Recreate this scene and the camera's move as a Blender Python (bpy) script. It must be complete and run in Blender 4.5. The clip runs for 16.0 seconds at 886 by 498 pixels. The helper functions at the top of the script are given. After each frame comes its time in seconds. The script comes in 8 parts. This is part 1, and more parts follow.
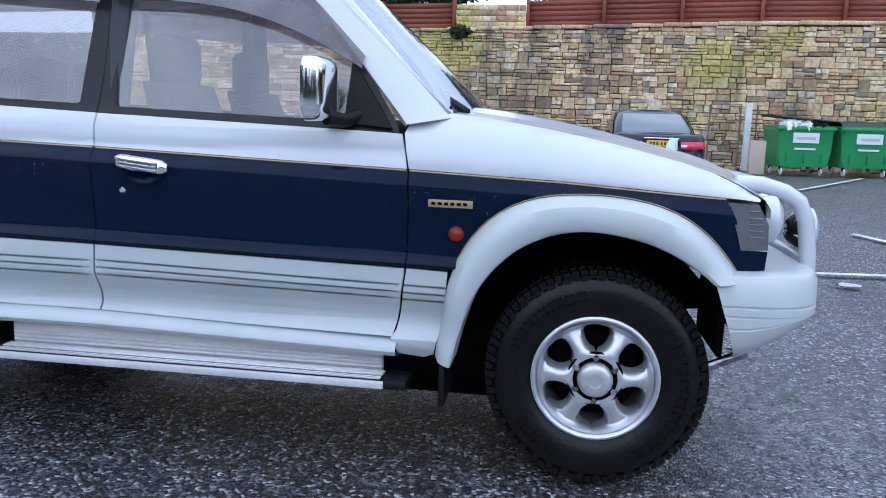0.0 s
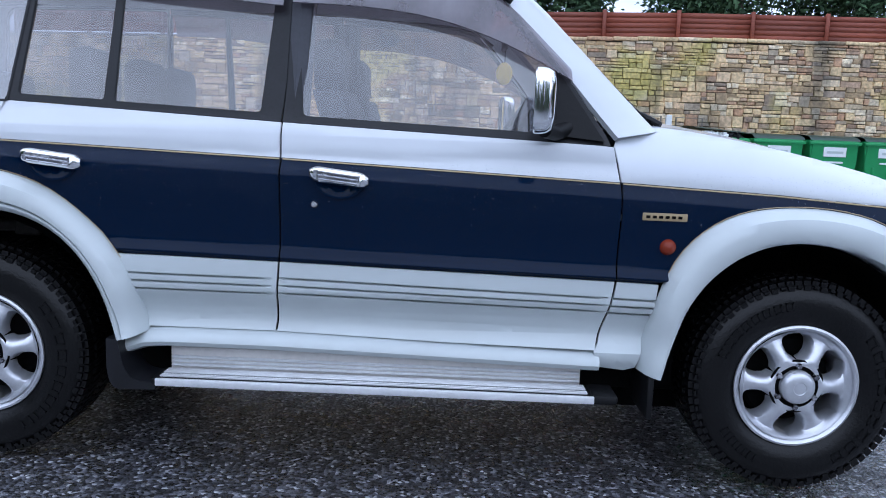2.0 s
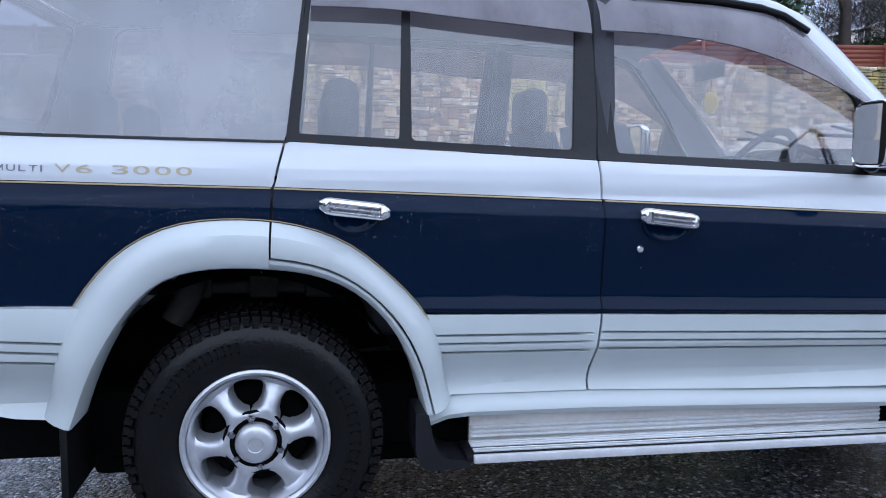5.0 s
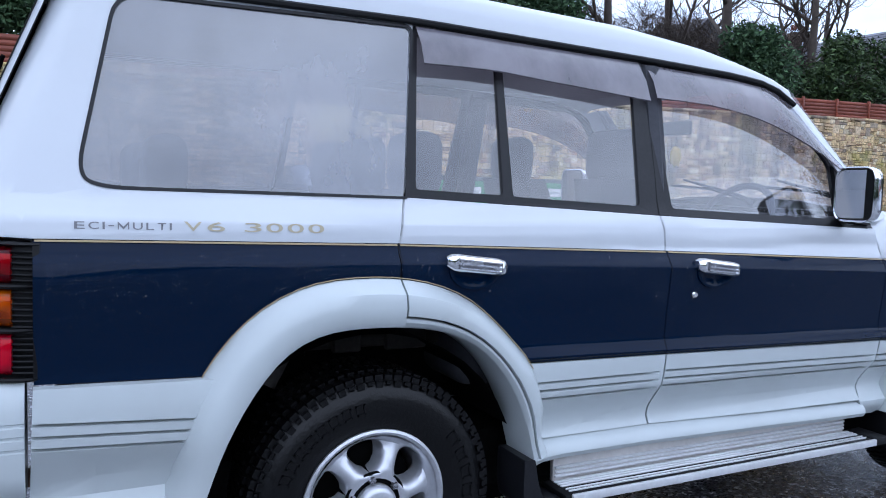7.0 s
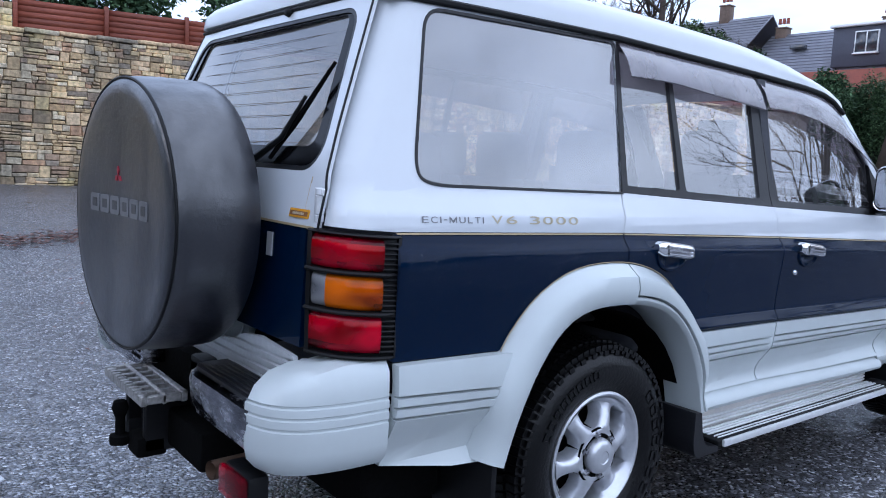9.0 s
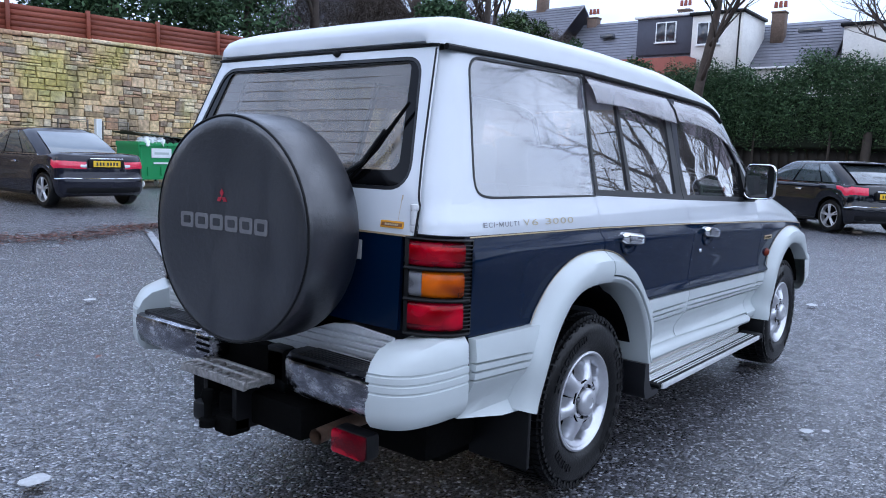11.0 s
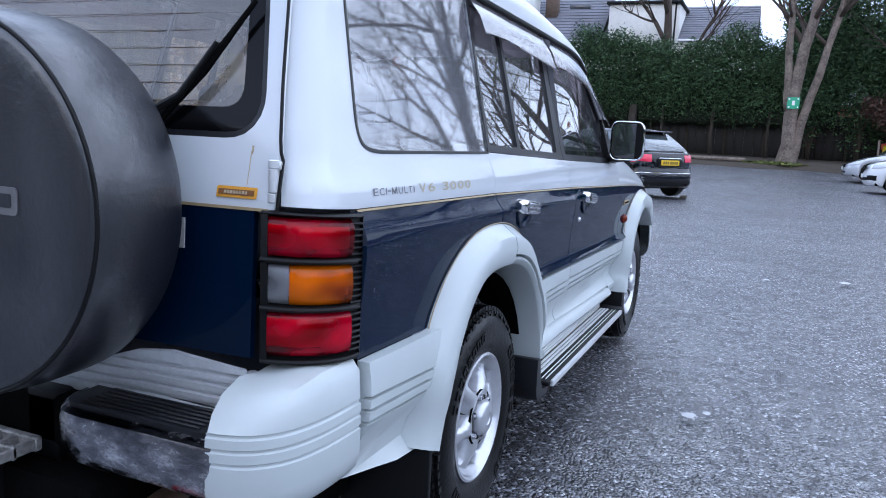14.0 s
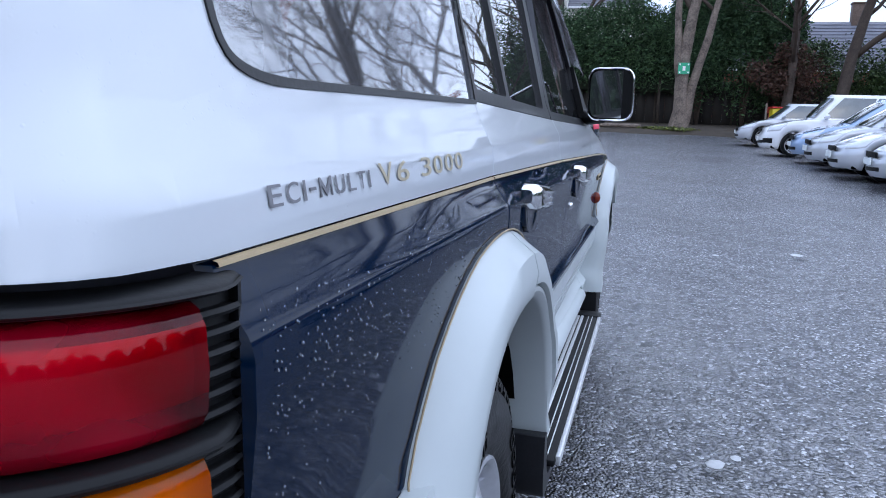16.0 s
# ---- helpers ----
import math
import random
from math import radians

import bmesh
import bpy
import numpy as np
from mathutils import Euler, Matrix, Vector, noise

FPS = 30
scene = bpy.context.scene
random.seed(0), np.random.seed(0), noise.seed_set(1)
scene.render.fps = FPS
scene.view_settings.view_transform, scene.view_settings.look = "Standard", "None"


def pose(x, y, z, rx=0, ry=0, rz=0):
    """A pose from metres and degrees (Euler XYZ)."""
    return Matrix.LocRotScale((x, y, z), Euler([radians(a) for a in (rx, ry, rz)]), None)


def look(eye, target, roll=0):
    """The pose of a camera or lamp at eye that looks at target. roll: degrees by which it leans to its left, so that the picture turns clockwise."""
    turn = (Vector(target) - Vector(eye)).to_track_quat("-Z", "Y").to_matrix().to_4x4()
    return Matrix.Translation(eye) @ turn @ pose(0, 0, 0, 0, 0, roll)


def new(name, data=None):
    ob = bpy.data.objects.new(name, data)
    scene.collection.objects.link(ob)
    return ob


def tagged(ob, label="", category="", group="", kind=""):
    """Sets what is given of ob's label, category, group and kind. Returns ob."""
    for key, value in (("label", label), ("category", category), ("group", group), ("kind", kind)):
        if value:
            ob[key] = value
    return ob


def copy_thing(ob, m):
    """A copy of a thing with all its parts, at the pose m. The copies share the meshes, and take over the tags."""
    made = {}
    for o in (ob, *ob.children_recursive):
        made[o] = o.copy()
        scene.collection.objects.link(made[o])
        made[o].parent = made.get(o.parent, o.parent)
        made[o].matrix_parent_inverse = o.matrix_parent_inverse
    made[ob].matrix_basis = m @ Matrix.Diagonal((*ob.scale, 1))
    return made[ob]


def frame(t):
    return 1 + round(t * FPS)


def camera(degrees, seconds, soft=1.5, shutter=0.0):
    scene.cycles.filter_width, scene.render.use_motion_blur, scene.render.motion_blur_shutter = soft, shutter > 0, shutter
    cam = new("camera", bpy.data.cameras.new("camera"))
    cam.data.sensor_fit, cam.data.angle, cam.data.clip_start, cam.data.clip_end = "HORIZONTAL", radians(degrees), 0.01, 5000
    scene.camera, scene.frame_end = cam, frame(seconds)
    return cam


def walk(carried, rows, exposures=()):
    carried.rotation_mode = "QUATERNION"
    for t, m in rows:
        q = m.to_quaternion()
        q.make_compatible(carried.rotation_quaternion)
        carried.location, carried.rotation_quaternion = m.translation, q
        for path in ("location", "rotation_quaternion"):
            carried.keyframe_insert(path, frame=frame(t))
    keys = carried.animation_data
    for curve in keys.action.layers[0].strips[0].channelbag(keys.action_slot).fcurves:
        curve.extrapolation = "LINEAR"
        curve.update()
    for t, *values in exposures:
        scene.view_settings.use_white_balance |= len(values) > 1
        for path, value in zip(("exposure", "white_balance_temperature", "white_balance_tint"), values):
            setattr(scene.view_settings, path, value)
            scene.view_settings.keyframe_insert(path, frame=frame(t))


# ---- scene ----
cam = camera(59.8, 16.0, 1.0)
PATH = [
    (0, (-0.148, -2.437, 1.159), (-0.437, -0.484, 0.843), 1.8),
    (0.5, (-0.396, -2.427, 1.136), (-0.62, -0.463, 0.832), 1.4),
    (1, (-0.663, -2.419, 1.143), (-0.828, -0.448, 0.844), 1.9),
    (1.5, (-0.936, -2.481, 1.142), (-1.025, -0.505, 0.847), 2.5),
    (2, (-1.175, -2.482, 1.139), (-1.19, -0.503, 0.852), 2.3),
    (2.5, (-1.413, -2.396, 1.151), (-1.376, -0.416, 0.87), 2.2),
    (3, (-1.661, -2.351, 1.138), (-1.581, -0.372, 0.859), 2.1),
    (3.5, (-1.945, -2.331, 1.157), (-1.812, -0.354, 0.89), 1.8),
    (4, (-2.153, -2.295, 1.138), (-1.986, -0.318, 0.885), 1.3),
    (6.5, (-3.287, -1.918, 1.22), (-2.505, -0.085, 1.057), 1.7),
    (7, (-3.509, -1.889, 1.236), (-2.605, -0.112, 1.075), 2.0),
    (7.5, (-3.758, -1.778, 1.234), (-2.777, -0.046, 1.037), 2.3),
    (8, (-4.025, -1.658, 1.245), (-2.974, 0.03, 1.031), 2.6),
    (8.5, (-4.331, -1.584, 1.253), (-3.193, 0.046, 1.035), 3.0),
    (11, (-5.486, -1.442, 1.343), (-3.939, -0.197, 1.102), 2.1),
    (11.5, (-5.62, -1.484, 1.355), (-4.044, -0.279, 1.107), 2.0),
    (12, (-5.699, -1.473, 1.346), (-4.089, -0.314, 1.092), 2.0),
    (12.5, (-5.597, -1.389, 1.325), (-3.944, -0.296, 1.055), 2.5),
    (13, (-5.364, -1.22, 1.312), (-3.669, -0.196, 1.032), 2.6),
    (13.5, (-5.17, -1.017, 1.283), (-3.415, -0.098, 1.003), 2.6),
    (14, (-4.955, -0.784, 1.259), (-3.134, -0.012, 0.96), 2.7),
    (14.5, (-4.666, -0.619, 1.213), (-2.817, 0.066, 0.877), 2.3),
    (15, (-4.44, -0.463, 1.178), (-2.568, 0.129, 0.8), 1.7),
    (15.5, (-4.258, -0.333, 1.182), (-2.366, 0.185, 0.794), 1.1),
    (16, (-3.971, -0.251, 1.189), (-2.072, 0.263, 0.831), 1.6),
]
walk(cam, [(t, look(eye, target, roll)) for t, eye, target, roll in PATH],
     ((0, 0.80), (10, 0.80), (12, 0.88), (13.2, 0.94), (14.2, 0.96), (15.2, 0.84), (16, 0.80)))
from mathutils.geometry import tessellate_polygon

# ---------------------------------------------------------------- light
world = bpy.data.worlds.new("world")
scene.world = world
world.use_nodes = True
_wn = world.node_tree
_bg = _wn.nodes["Background"]
_sky = _wn.nodes.new("ShaderNodeTexSky")
_sky.sky_type = 'NISHITA'
_sky.sun_disc = False
_sky.sun_elevation = radians(24)
_sky.sun_rotation = radians(-80)
_sky.air_density, _sky.dust_density, _sky.ozone_density = 1.0, 3.0, 1.5
# an overcast sky: the clear sky is veiled by one even layer of cloud with soft streaks
_tc = _wn.nodes.new("ShaderNodeTexCoord")
_cl = _wn.nodes.new("ShaderNodeTexNoise")
_cl.inputs["Scale"].default_value = 3.0
_cl.inputs["Detail"].default_value = 5.0
_mp = _wn.nodes.new("ShaderNodeMapping")
_mp.inputs["Scale"].default_value = (1, 1, 3.5)
_rp = _wn.nodes.new("ShaderNodeValToRGB")
_rp.color_ramp.elements[0].position, _rp.color_ramp.elements[0].color = 0.32, (3.25, 4.3, 6.8, 1)
_rp.color_ramp.elements[1].position, _rp.color_ramp.elements[1].color = 0.68, (6.25, 7.65, 10.7, 1)
_mx = _wn.nodes.new("ShaderNodeMixRGB")
_mx.inputs[0].default_value = 0.85
_wn.links.new(_tc.outputs["Generated"], _mp.inputs["Vector"])
_wn.links.new(_mp.outputs["Vector"], _cl.inputs["Vector"])
_wn.links.new(_cl.outputs["Fac"], _rp.inputs["Fac"])
_wn.links.new(_sky.outputs["Color"], _mx.inputs[1])
_wn.links.new(_rp.outputs["Color"], _mx.inputs[2])
_wn.links.new(_mx.outputs["Color"], _bg.inputs["Color"])
_bg.inputs["Strength"].default_value = 0.15

_sun = bpy.data.lights.new("sun", 'SUN')
_sun.energy, _sun.angle, _sun.color = 0.70, radians(125), (1.0, 0.98, 0.96)
new("sun", _sun).matrix_world = look((22, -50, 55), (0, 0, 0))
scene.view_settings.exposure = 0.80


# ---------------------------------------------------------------- materials
def nodes_of(name):
    m = bpy.data.materials.new(name)
    m.use_nodes = True
    return m, m.node_tree, m.node_tree.nodes["Principled BSDF"]


def noise_node(nt, scale, detail=4.0, rough=0.55, stretch=None):
    tc = nt.nodes.new("ShaderNodeTexCoord")
    n = nt.nodes.new("ShaderNodeTexNoise")
    n.inputs["Scale"].default_value = scale
    n.inputs["Detail"].default_value = detail
    n.inputs["Roughness"].default_value = rough
    if stretch:
        mp = nt.nodes.new("ShaderNodeMapping")
        mp.inputs["Scale"].default_value = stretch
        nt.links.new(tc.outputs["Object"], mp.inputs["Vector"])
        nt.links.new(mp.outputs["Vector"], n.inputs["Vector"])
    else:
        nt.links.new(tc.outputs["Object"], n.inputs["Vector"])
    return n


def ramp(nt, src, stops):
    r = nt.nodes.new("ShaderNodeValToRGB")
    e = r.color_ramp.elements
    while len(e) < len(stops):
        e.new(0.5)
    for el, (p, c) in zip(e, stops):
        el.position = p
        el.color = (*c, 1) if len(c) == 3 else c
    nt.links.new(src, r.inputs["Fac"])
    return r


def bump(nt, bsdf, src, strength, dist=0.01):
    b = nt.nodes.new("ShaderNodeBump")
    b.inputs["Strength"].default_value = strength
    b.inputs["Distance"].default_value = dist
    nt.links.new(src, b.inputs["Height"])
    nt.links.new(b.outputs["Normal"], bsdf.inputs["Normal"])
    return b


def plain(name, col, rough=0.5, metal=0.0, var=0.12, scale=6.0, fine=60.0, relief=0.0, coat=0.0, spec=0.5, random_tint=0.0):
    """A surface with colour variation at two scales, roughness wear and fine relief."""
    m, nt, b = nodes_of(name)
    n1 = noise_node(nt, scale, 5)
    n2 = noise_node(nt, fine, 3)
    add = nt.nodes.new("ShaderNodeMath")
    add.operation = 'ADD'
    nt.links.new(n1.outputs["Fac"], add.inputs[0])
    nt.links.new(n2.outputs["Fac"], add.inputs[1])
    half = nt.nodes.new("ShaderNodeMath")
    half.operation = 'MULTIPLY'
    half.inputs[1].default_value = 0.5
    nt.links.new(add.outputs[0], half.inputs[0])
    lo = tuple(c * (1 - var) for c in col)
    hi = tuple(min(1, c * (1 + var)) for c in col)
    r = ramp(nt, half.outputs[0], [(0.3, lo), (0.7, hi)])
    out = r.outputs["Color"]
    if random_tint:
        oi = nt.nodes.new("ShaderNodeObjectInfo")
        hs = nt.nodes.new("ShaderNodeHueSaturation")
        mr = nt.nodes.new("ShaderNodeMapRange")
        mr.inputs["To Min"].default_value = 1 - random_tint
        mr.inputs["To Max"].default_value = 1 + random_tint
        nt.links.new(oi.outputs["Random"], mr.inputs["Value"])
        nt.links.new(mr.outputs[0], hs.inputs["Value"])
        nt.links.new(out, hs.inputs["Color"])
        out = hs.outputs["Color"]
    nt.links.new(out, b.inputs["Base Color"])
    rr = nt.nodes.new("ShaderNodeMapRange")
    rr.inputs["To Min"].default_value = max(0.02, rough * 0.82)
    rr.inputs["To Max"].default_value = min(1, rough * 1.2)
    nt.links.new(half.outputs[0], rr.inputs["Value"])
    nt.links.new(rr.outputs[0], b.inputs["Roughness"])
    b.inputs["Metallic"].default_value = metal
    b.inputs["Coat Weight"].default_value = coat
    b.inputs["Coat Roughness"].default_value = 0.06
    b.inputs["Specular IOR Level"].default_value = spec
    if relief:
        bump(nt, b, half.outputs[0], relief)
    return m


def wet_paint(name, col, metal=0.0, rough=0.3, coat=0.8, drops=0.25, dirt=(0.25, 0.24, 0.22), dirt_amount=0.12, spec=0.5, coat_ior=1.5):
    """Car paint under a clear coat, with rain beads and a thin film of road dirt."""
    m, nt, b = nodes_of(name)
    n1 = noise_node(nt, 2.2, 5, 0.6)
    n2 = noise_node(nt, 90.0, 2, 0.5)
    film = ramp(nt, n1.outputs["Fac"], [(0.42, (0, 0, 0)), (0.75, (dirt_amount,) * 3)])
    mix = nt.nodes.new("ShaderNodeMixRGB")
    mix.inputs[1].default_value = (*col, 1)
    mix.inputs[2].default_value = (*dirt, 1)
    nt.links.new(film.outputs["Color"], mix.inputs[0])
    nt.links.new(mix.outputs["Color"], b.inputs["Base Color"])
    b.inputs["Metallic"].default_value = metal
    rr = nt.nodes.new("ShaderNodeMapRange")
    rr.inputs["To Min"].default_value = rough * 0.85
    rr.inputs["To Max"].default_value = rough * 1.25
    nt.links.new(n1.outputs["Fac"], rr.inputs["Value"])
    nt.links.new(rr.outputs[0], b.inputs["Roughness"])
    b.inputs["Coat Weight"].default_value = coat
    b.inputs["Coat Roughness"].default_value = 0.05
    b.inputs["Coat IOR"].default_value = coat_ior
    b.inputs["Specular IOR Level"].default_value = spec
    tc = nt.nodes.new("ShaderNodeTexCoord")
    vo = nt.nodes.new("ShaderNodeTexVoronoi")
    vo.inputs["Scale"].default_value = 140.0
    nt.links.new(tc.outputs["Object"], vo.inputs["Vector"])
    bead = ramp(nt, vo.outputs["Distance"], [(0.0, (1, 1, 1)), (0.20, (0, 0, 0))])
    patch = ramp(nt, noise_node(nt, 5.0, 3).outputs["Fac"], [(0.56, (0, 0, 0)), (0.66, (1, 1, 1))])
    mul = nt.nodes.new("ShaderNodeMath")
    mul.operation = 'MULTIPLY'
    nt.links.new(bead.outputs["Color"], mul.inputs[0])
    nt.links.new(patch.outputs["Color"], mul.inputs[1])
    bp = bump(nt, b, mul.outputs[0], drops, 0.002)
    nt.links.new(bp.outputs["Normal"], b.inputs["Coat Normal"])
    return m


def glass(name, tint, alpha, rough=0.02, haze=0.0, haze_col=(0.6, 0.62, 0.66), rise=1.7):
    """Thin window glass: a clear layer that lets light straight through, a mirror coat by Fresnel, and a misted film."""
    m, nt, b = nodes_of(name)
    nt.nodes.remove(b)
    out = nt.nodes["Material Output"]
    tr = nt.nodes.new("ShaderNodeBsdfTransparent")
    tr.inputs["Color"].default_value = (*tint, 1)
    gl = nt.nodes.new("ShaderNodeBsdfGlossy")
    gl.inputs["Roughness"].default_value = rough
    df = nt.nodes.new("ShaderNodeBsdfDiffuse")
    df.inputs["Color"].default_value = (*haze_col, 1)
    n1 = noise_node(nt, 3.0, 6, 0.6, (1, 1, 0.5))
    hz = ramp(nt, n1.outputs["Fac"], [(0.35, (haze * 0.5,) * 3), (0.65, (min(1, haze * 1.4),) * 3)])
    m1 = nt.nodes.new("ShaderNodeMixShader")
    nt.links.new(hz.outputs["Color"], m1.inputs[0])
    nt.links.new(tr.outputs[0], m1.inputs[1])
    nt.links.new(df.outputs[0], m1.inputs[2])
    # gloss rises towards grazing angles, alike from both sides of the pane
    lw = nt.nodes.new("ShaderNodeLayerWeight")
    lw.inputs["Blend"].default_value = 0.5
    pw = nt.nodes.new("ShaderNodeMath")
    pw.operation = 'POWER'
    pw.inputs[1].default_value = rise
    nt.links.new(lw.outputs["Facing"], pw.inputs[0])
    fr = nt.nodes.new("ShaderNodeMapRange")
    fr.inputs["To Min"].default_value = alpha
    fr.inputs["To Max"].default_value = 0.95
    nt.links.new(pw.outputs[0], fr.inputs["Value"])
    m2 = nt.nodes.new("ShaderNodeMixShader")
    nt.links.new(fr.outputs[0], m2.inputs[0])
    nt.links.new(m1.outputs[0], m2.inputs[1])
    nt.links.new(gl.outputs[0], m2.inputs[2])
    nt.links.new(m2.outputs[0], out.inputs["Surface"])
    return m


def asphalt_material():
    """Chippings bedded in dark binder: dark stones, black pits between them, and a film of rain that mirrors the sky."""
    m, nt, b = nodes_of("wet_asphalt")
    tc = nt.nodes.new("ShaderNodeTexCoord")
    vo = nt.nodes.new("ShaderNodeTexVoronoi")
    vo.voronoi_dimensions = '2D'
    vo.inputs["Scale"].default_value = 82.0
    nt.links.new(tc.outputs["Object"], vo.inputs["Vector"])
    hs = nt.nodes.new("ShaderNodeSeparateColor")
    nt.links.new(vo.outputs["Color"], hs.inputs[0])

    def times(a, c):
        n = nt.nodes.new("ShaderNodeMixRGB")
        n.blend_type = 'MULTIPLY'
        n.inputs[0].default_value = 1
        nt.links.new(a, n.inputs[1])
        nt.links.new(c, n.inputs[2])
        return n.outputs["Color"]

    stone = ramp(nt, hs.outputs[0], [(0.0, (0.006, 0.0062, 0.0075)), (0.42, (0.022, 0.0225, 0.027)), (0.66, (0.07, 0.072, 0.085)), (0.88, (0.17, 0.175, 0.20)), (0.96, (0.40, 0.41, 0.44)), (1.0, (0.60, 0.61, 0.63))])
    worn = ramp(nt, noise_node(nt, 0.45, 6, 0.62).outputs["Fac"], [(0.35, (0.75, 0.75, 0.76)), (0.65, (1.2, 1.2, 1.22))])
    nt.links.new(times(stone.outputs["Color"], worn.outputs["Color"]), b.inputs["Base Color"])
    b.inputs["Roughness"].default_value = 0.5
    b.inputs["Specular IOR Level"].default_value = 0.35
    h = ramp(nt, vo.outputs["Distance"], [(0.20, (1, 1, 1)), (0.80, (0, 0, 0))])
    bump(nt, b, h.outputs["Color"], 0.8, 0.008)
    # the film: broken by pits between the stones and by dry clumps, thinner in wide patches
    pits = ramp(nt, vo.outputs["Distance"], [(0.48, (1, 1, 1)), (0.66, (0.03, 0.03, 0.03))])
    clump = ramp(nt, noise_node(nt, 42.0, 3, 0.6).outputs["Fac"], [(0.37, (0.03, 0.03, 0.03)), (0.44, (1, 1, 1))])
    stand = ramp(nt, noise_node(nt, 1.1, 6, 0.65).outputs["Fac"], [(0.34, (0.70, 0.70, 0.70)), (0.56, (1, 1, 1))])
    blotch = ramp(nt, noise_node(nt, 17.0, 4, 0.6).outputs["Fac"], [(0.40, (0.42, 0.42, 0.42)), (0.54, (1, 1, 1))])
    each = ramp(nt, hs.outputs[1], [(0.0, (0.55, 0.55, 0.55)), (0.25, (1, 1, 1))])
    nt.links.new(times(times(times(pits.outputs["Color"], blotch.outputs["Color"]), clump.outputs["Color"]), times(stand.outputs["Color"], each.outputs["Color"])), b.inputs["Coat Weight"])
    film = nt.nodes.new("ShaderNodeBump")
    film.inputs["Strength"].default_value = 0.55
    film.inputs["Distance"].default_value = 0.004
    nt.links.new(h.outputs["Color"], film.inputs["Height"])
    nt.links.new(film.outputs["Normal"], b.inputs["Coat Normal"])
    b.inputs["Coat Roughness"].default_value = 0.24
    b.inputs["Coat IOR"].default_value = 3.0
    return m


MAT = {}
MAT["asphalt"] = asphalt_material()
MAT["white"] = wet_paint("white_paint", (0.57, 0.60, 0.63), rough=0.32, dirt_amount=0.10)
MAT["clad"] = wet_paint("silver_white_cladding", (0.505, 0.55, 0.552), rough=0.42, coat=0.35, dirt_amount=0.16)
MAT["navy"] = wet_paint("navy_paint", (0.0006, 0.0078, 0.0255), metal=0.0, rough=0.36, coat=0.75, drops=0.14, dirt_amount=0.0, spec=0.0, coat_ior=1.27)
MAT["gold"] = plain("gold_pinstripe", (0.36, 0.27, 0.15), 0.5)
MAT["black"] = plain("black_trim", (0.004, 0.0042, 0.005), 0.5, var=0.3, relief=0.1, spec=0.22)
MAT["trim"] = plain("satin_window_trim", (0.010, 0.0105, 0.013), 0.36, var=0.3, scale=9, fine=120, relief=0.05, spec=0.28)
MAT["rubber"] = plain("tyre_rubber", (0.0022, 0.0022, 0.0026), 0.32, var=0.35, relief=0.3, fine=90, spec=0.26)
# near-black for black parts, and for hollows whose deep shade it stands for
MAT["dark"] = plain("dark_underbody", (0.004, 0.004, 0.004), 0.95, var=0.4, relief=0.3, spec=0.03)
MAT["under_grey"] = plain("dusty_underbody", (0.030, 0.026, 0.024), 0.8, var=0.6, scale=14, fine=60, relief=0.4)
MAT["chrome"] = plain("chrome", (0.82, 0.83, 0.85), 0.09, 1.0, var=0.06)


def scuffed_chrome():
    """Scuffed chrome: dull streaks, bright bare scratches, and dark reflections put into the base tone."""
    m, nt, b = nodes_of("scuffed_chrome")
    n = noise_node(nt, 26.0, 6, 0.72, (0.45, 0.45, 1.0))
    c = ramp(nt, n.outputs["Fac"], [(0.42, (0.17, 0.17, 0.19)), (0.56, (0.40, 0.40, 0.43)), (0.66, (0.80, 0.80, 0.83))])
    r = ramp(nt, n.outputs["Fac"], [(0.40, (0.05, 0.05, 0.05)), (0.66, (0.42, 0.42, 0.42))])
    nt.links.new(c.outputs["Color"], b.inputs["Base Color"])
    nt.links.new(r.outputs["Color"], b.inputs["Roughness"])
    b.inputs["Metallic"].default_value = 1.0
    bump(nt, b, noise_node(nt, 140.0, 3, 0.6).outputs["Fac"], 0.05, 0.003)
    return m


MAT["chrome_worn"] = scuffed_chrome()
MAT["reflex_amber"] = plain("amber_reflector", (0.72, 0.33, 0.035), 0.25, var=0.12, coat=0.6, fine=200, relief=0.1)
MAT["alloy"] = plain("alloy", (0.58, 0.59, 0.62), 0.36, 0.75, var=0.1, relief=0.05)
MAT["alu_scuff"] = plain("silver_scuff_panel", (0.60, 0.62, 0.64), 0.34, 0.25, var=0.12, coat=0.3)
MAT["alu"] = plain("ribbed_aluminium", (0.68, 0.69, 0.70), 0.38, 0.35, var=0.12)
MAT["kick"] = plain("grimy_aluminium", (0.62, 0.59, 0.56), 0.5, 0.15, var=0.12, scale=3, fine=40)
MAT["tread_plate"] = plain("muddy_tread_plate", (0.30, 0.29, 0.28), 0.5, 0.5, var=0.6, scale=22, fine=70, relief=0.3)
MAT["rust"] = plain("rust_stain", (0.46, 0.36, 0.24), 0.8, var=0.4, scale=30, fine=120)
MAT["brown_mark"] = plain("brown_strip", (0.20, 0.075, 0.020), 0.5, var=0.2)
MAT["wire"] = plain("brown_wire", (0.10, 0.075, 0.06), 0.6)
def water_material():
    m, nt, b = nodes_of("rain_water")
    # pale and partly opaque: the sky's glint is put into the beads' colour
    b.inputs["Base Color"].default_value = (0.9, 0.93, 0.96, 1)
    b.inputs["Roughness"].default_value = 0.02
    b.inputs["IOR"].default_value = 1.33
    b.inputs["Transmission Weight"].default_value = 0.8
    return m


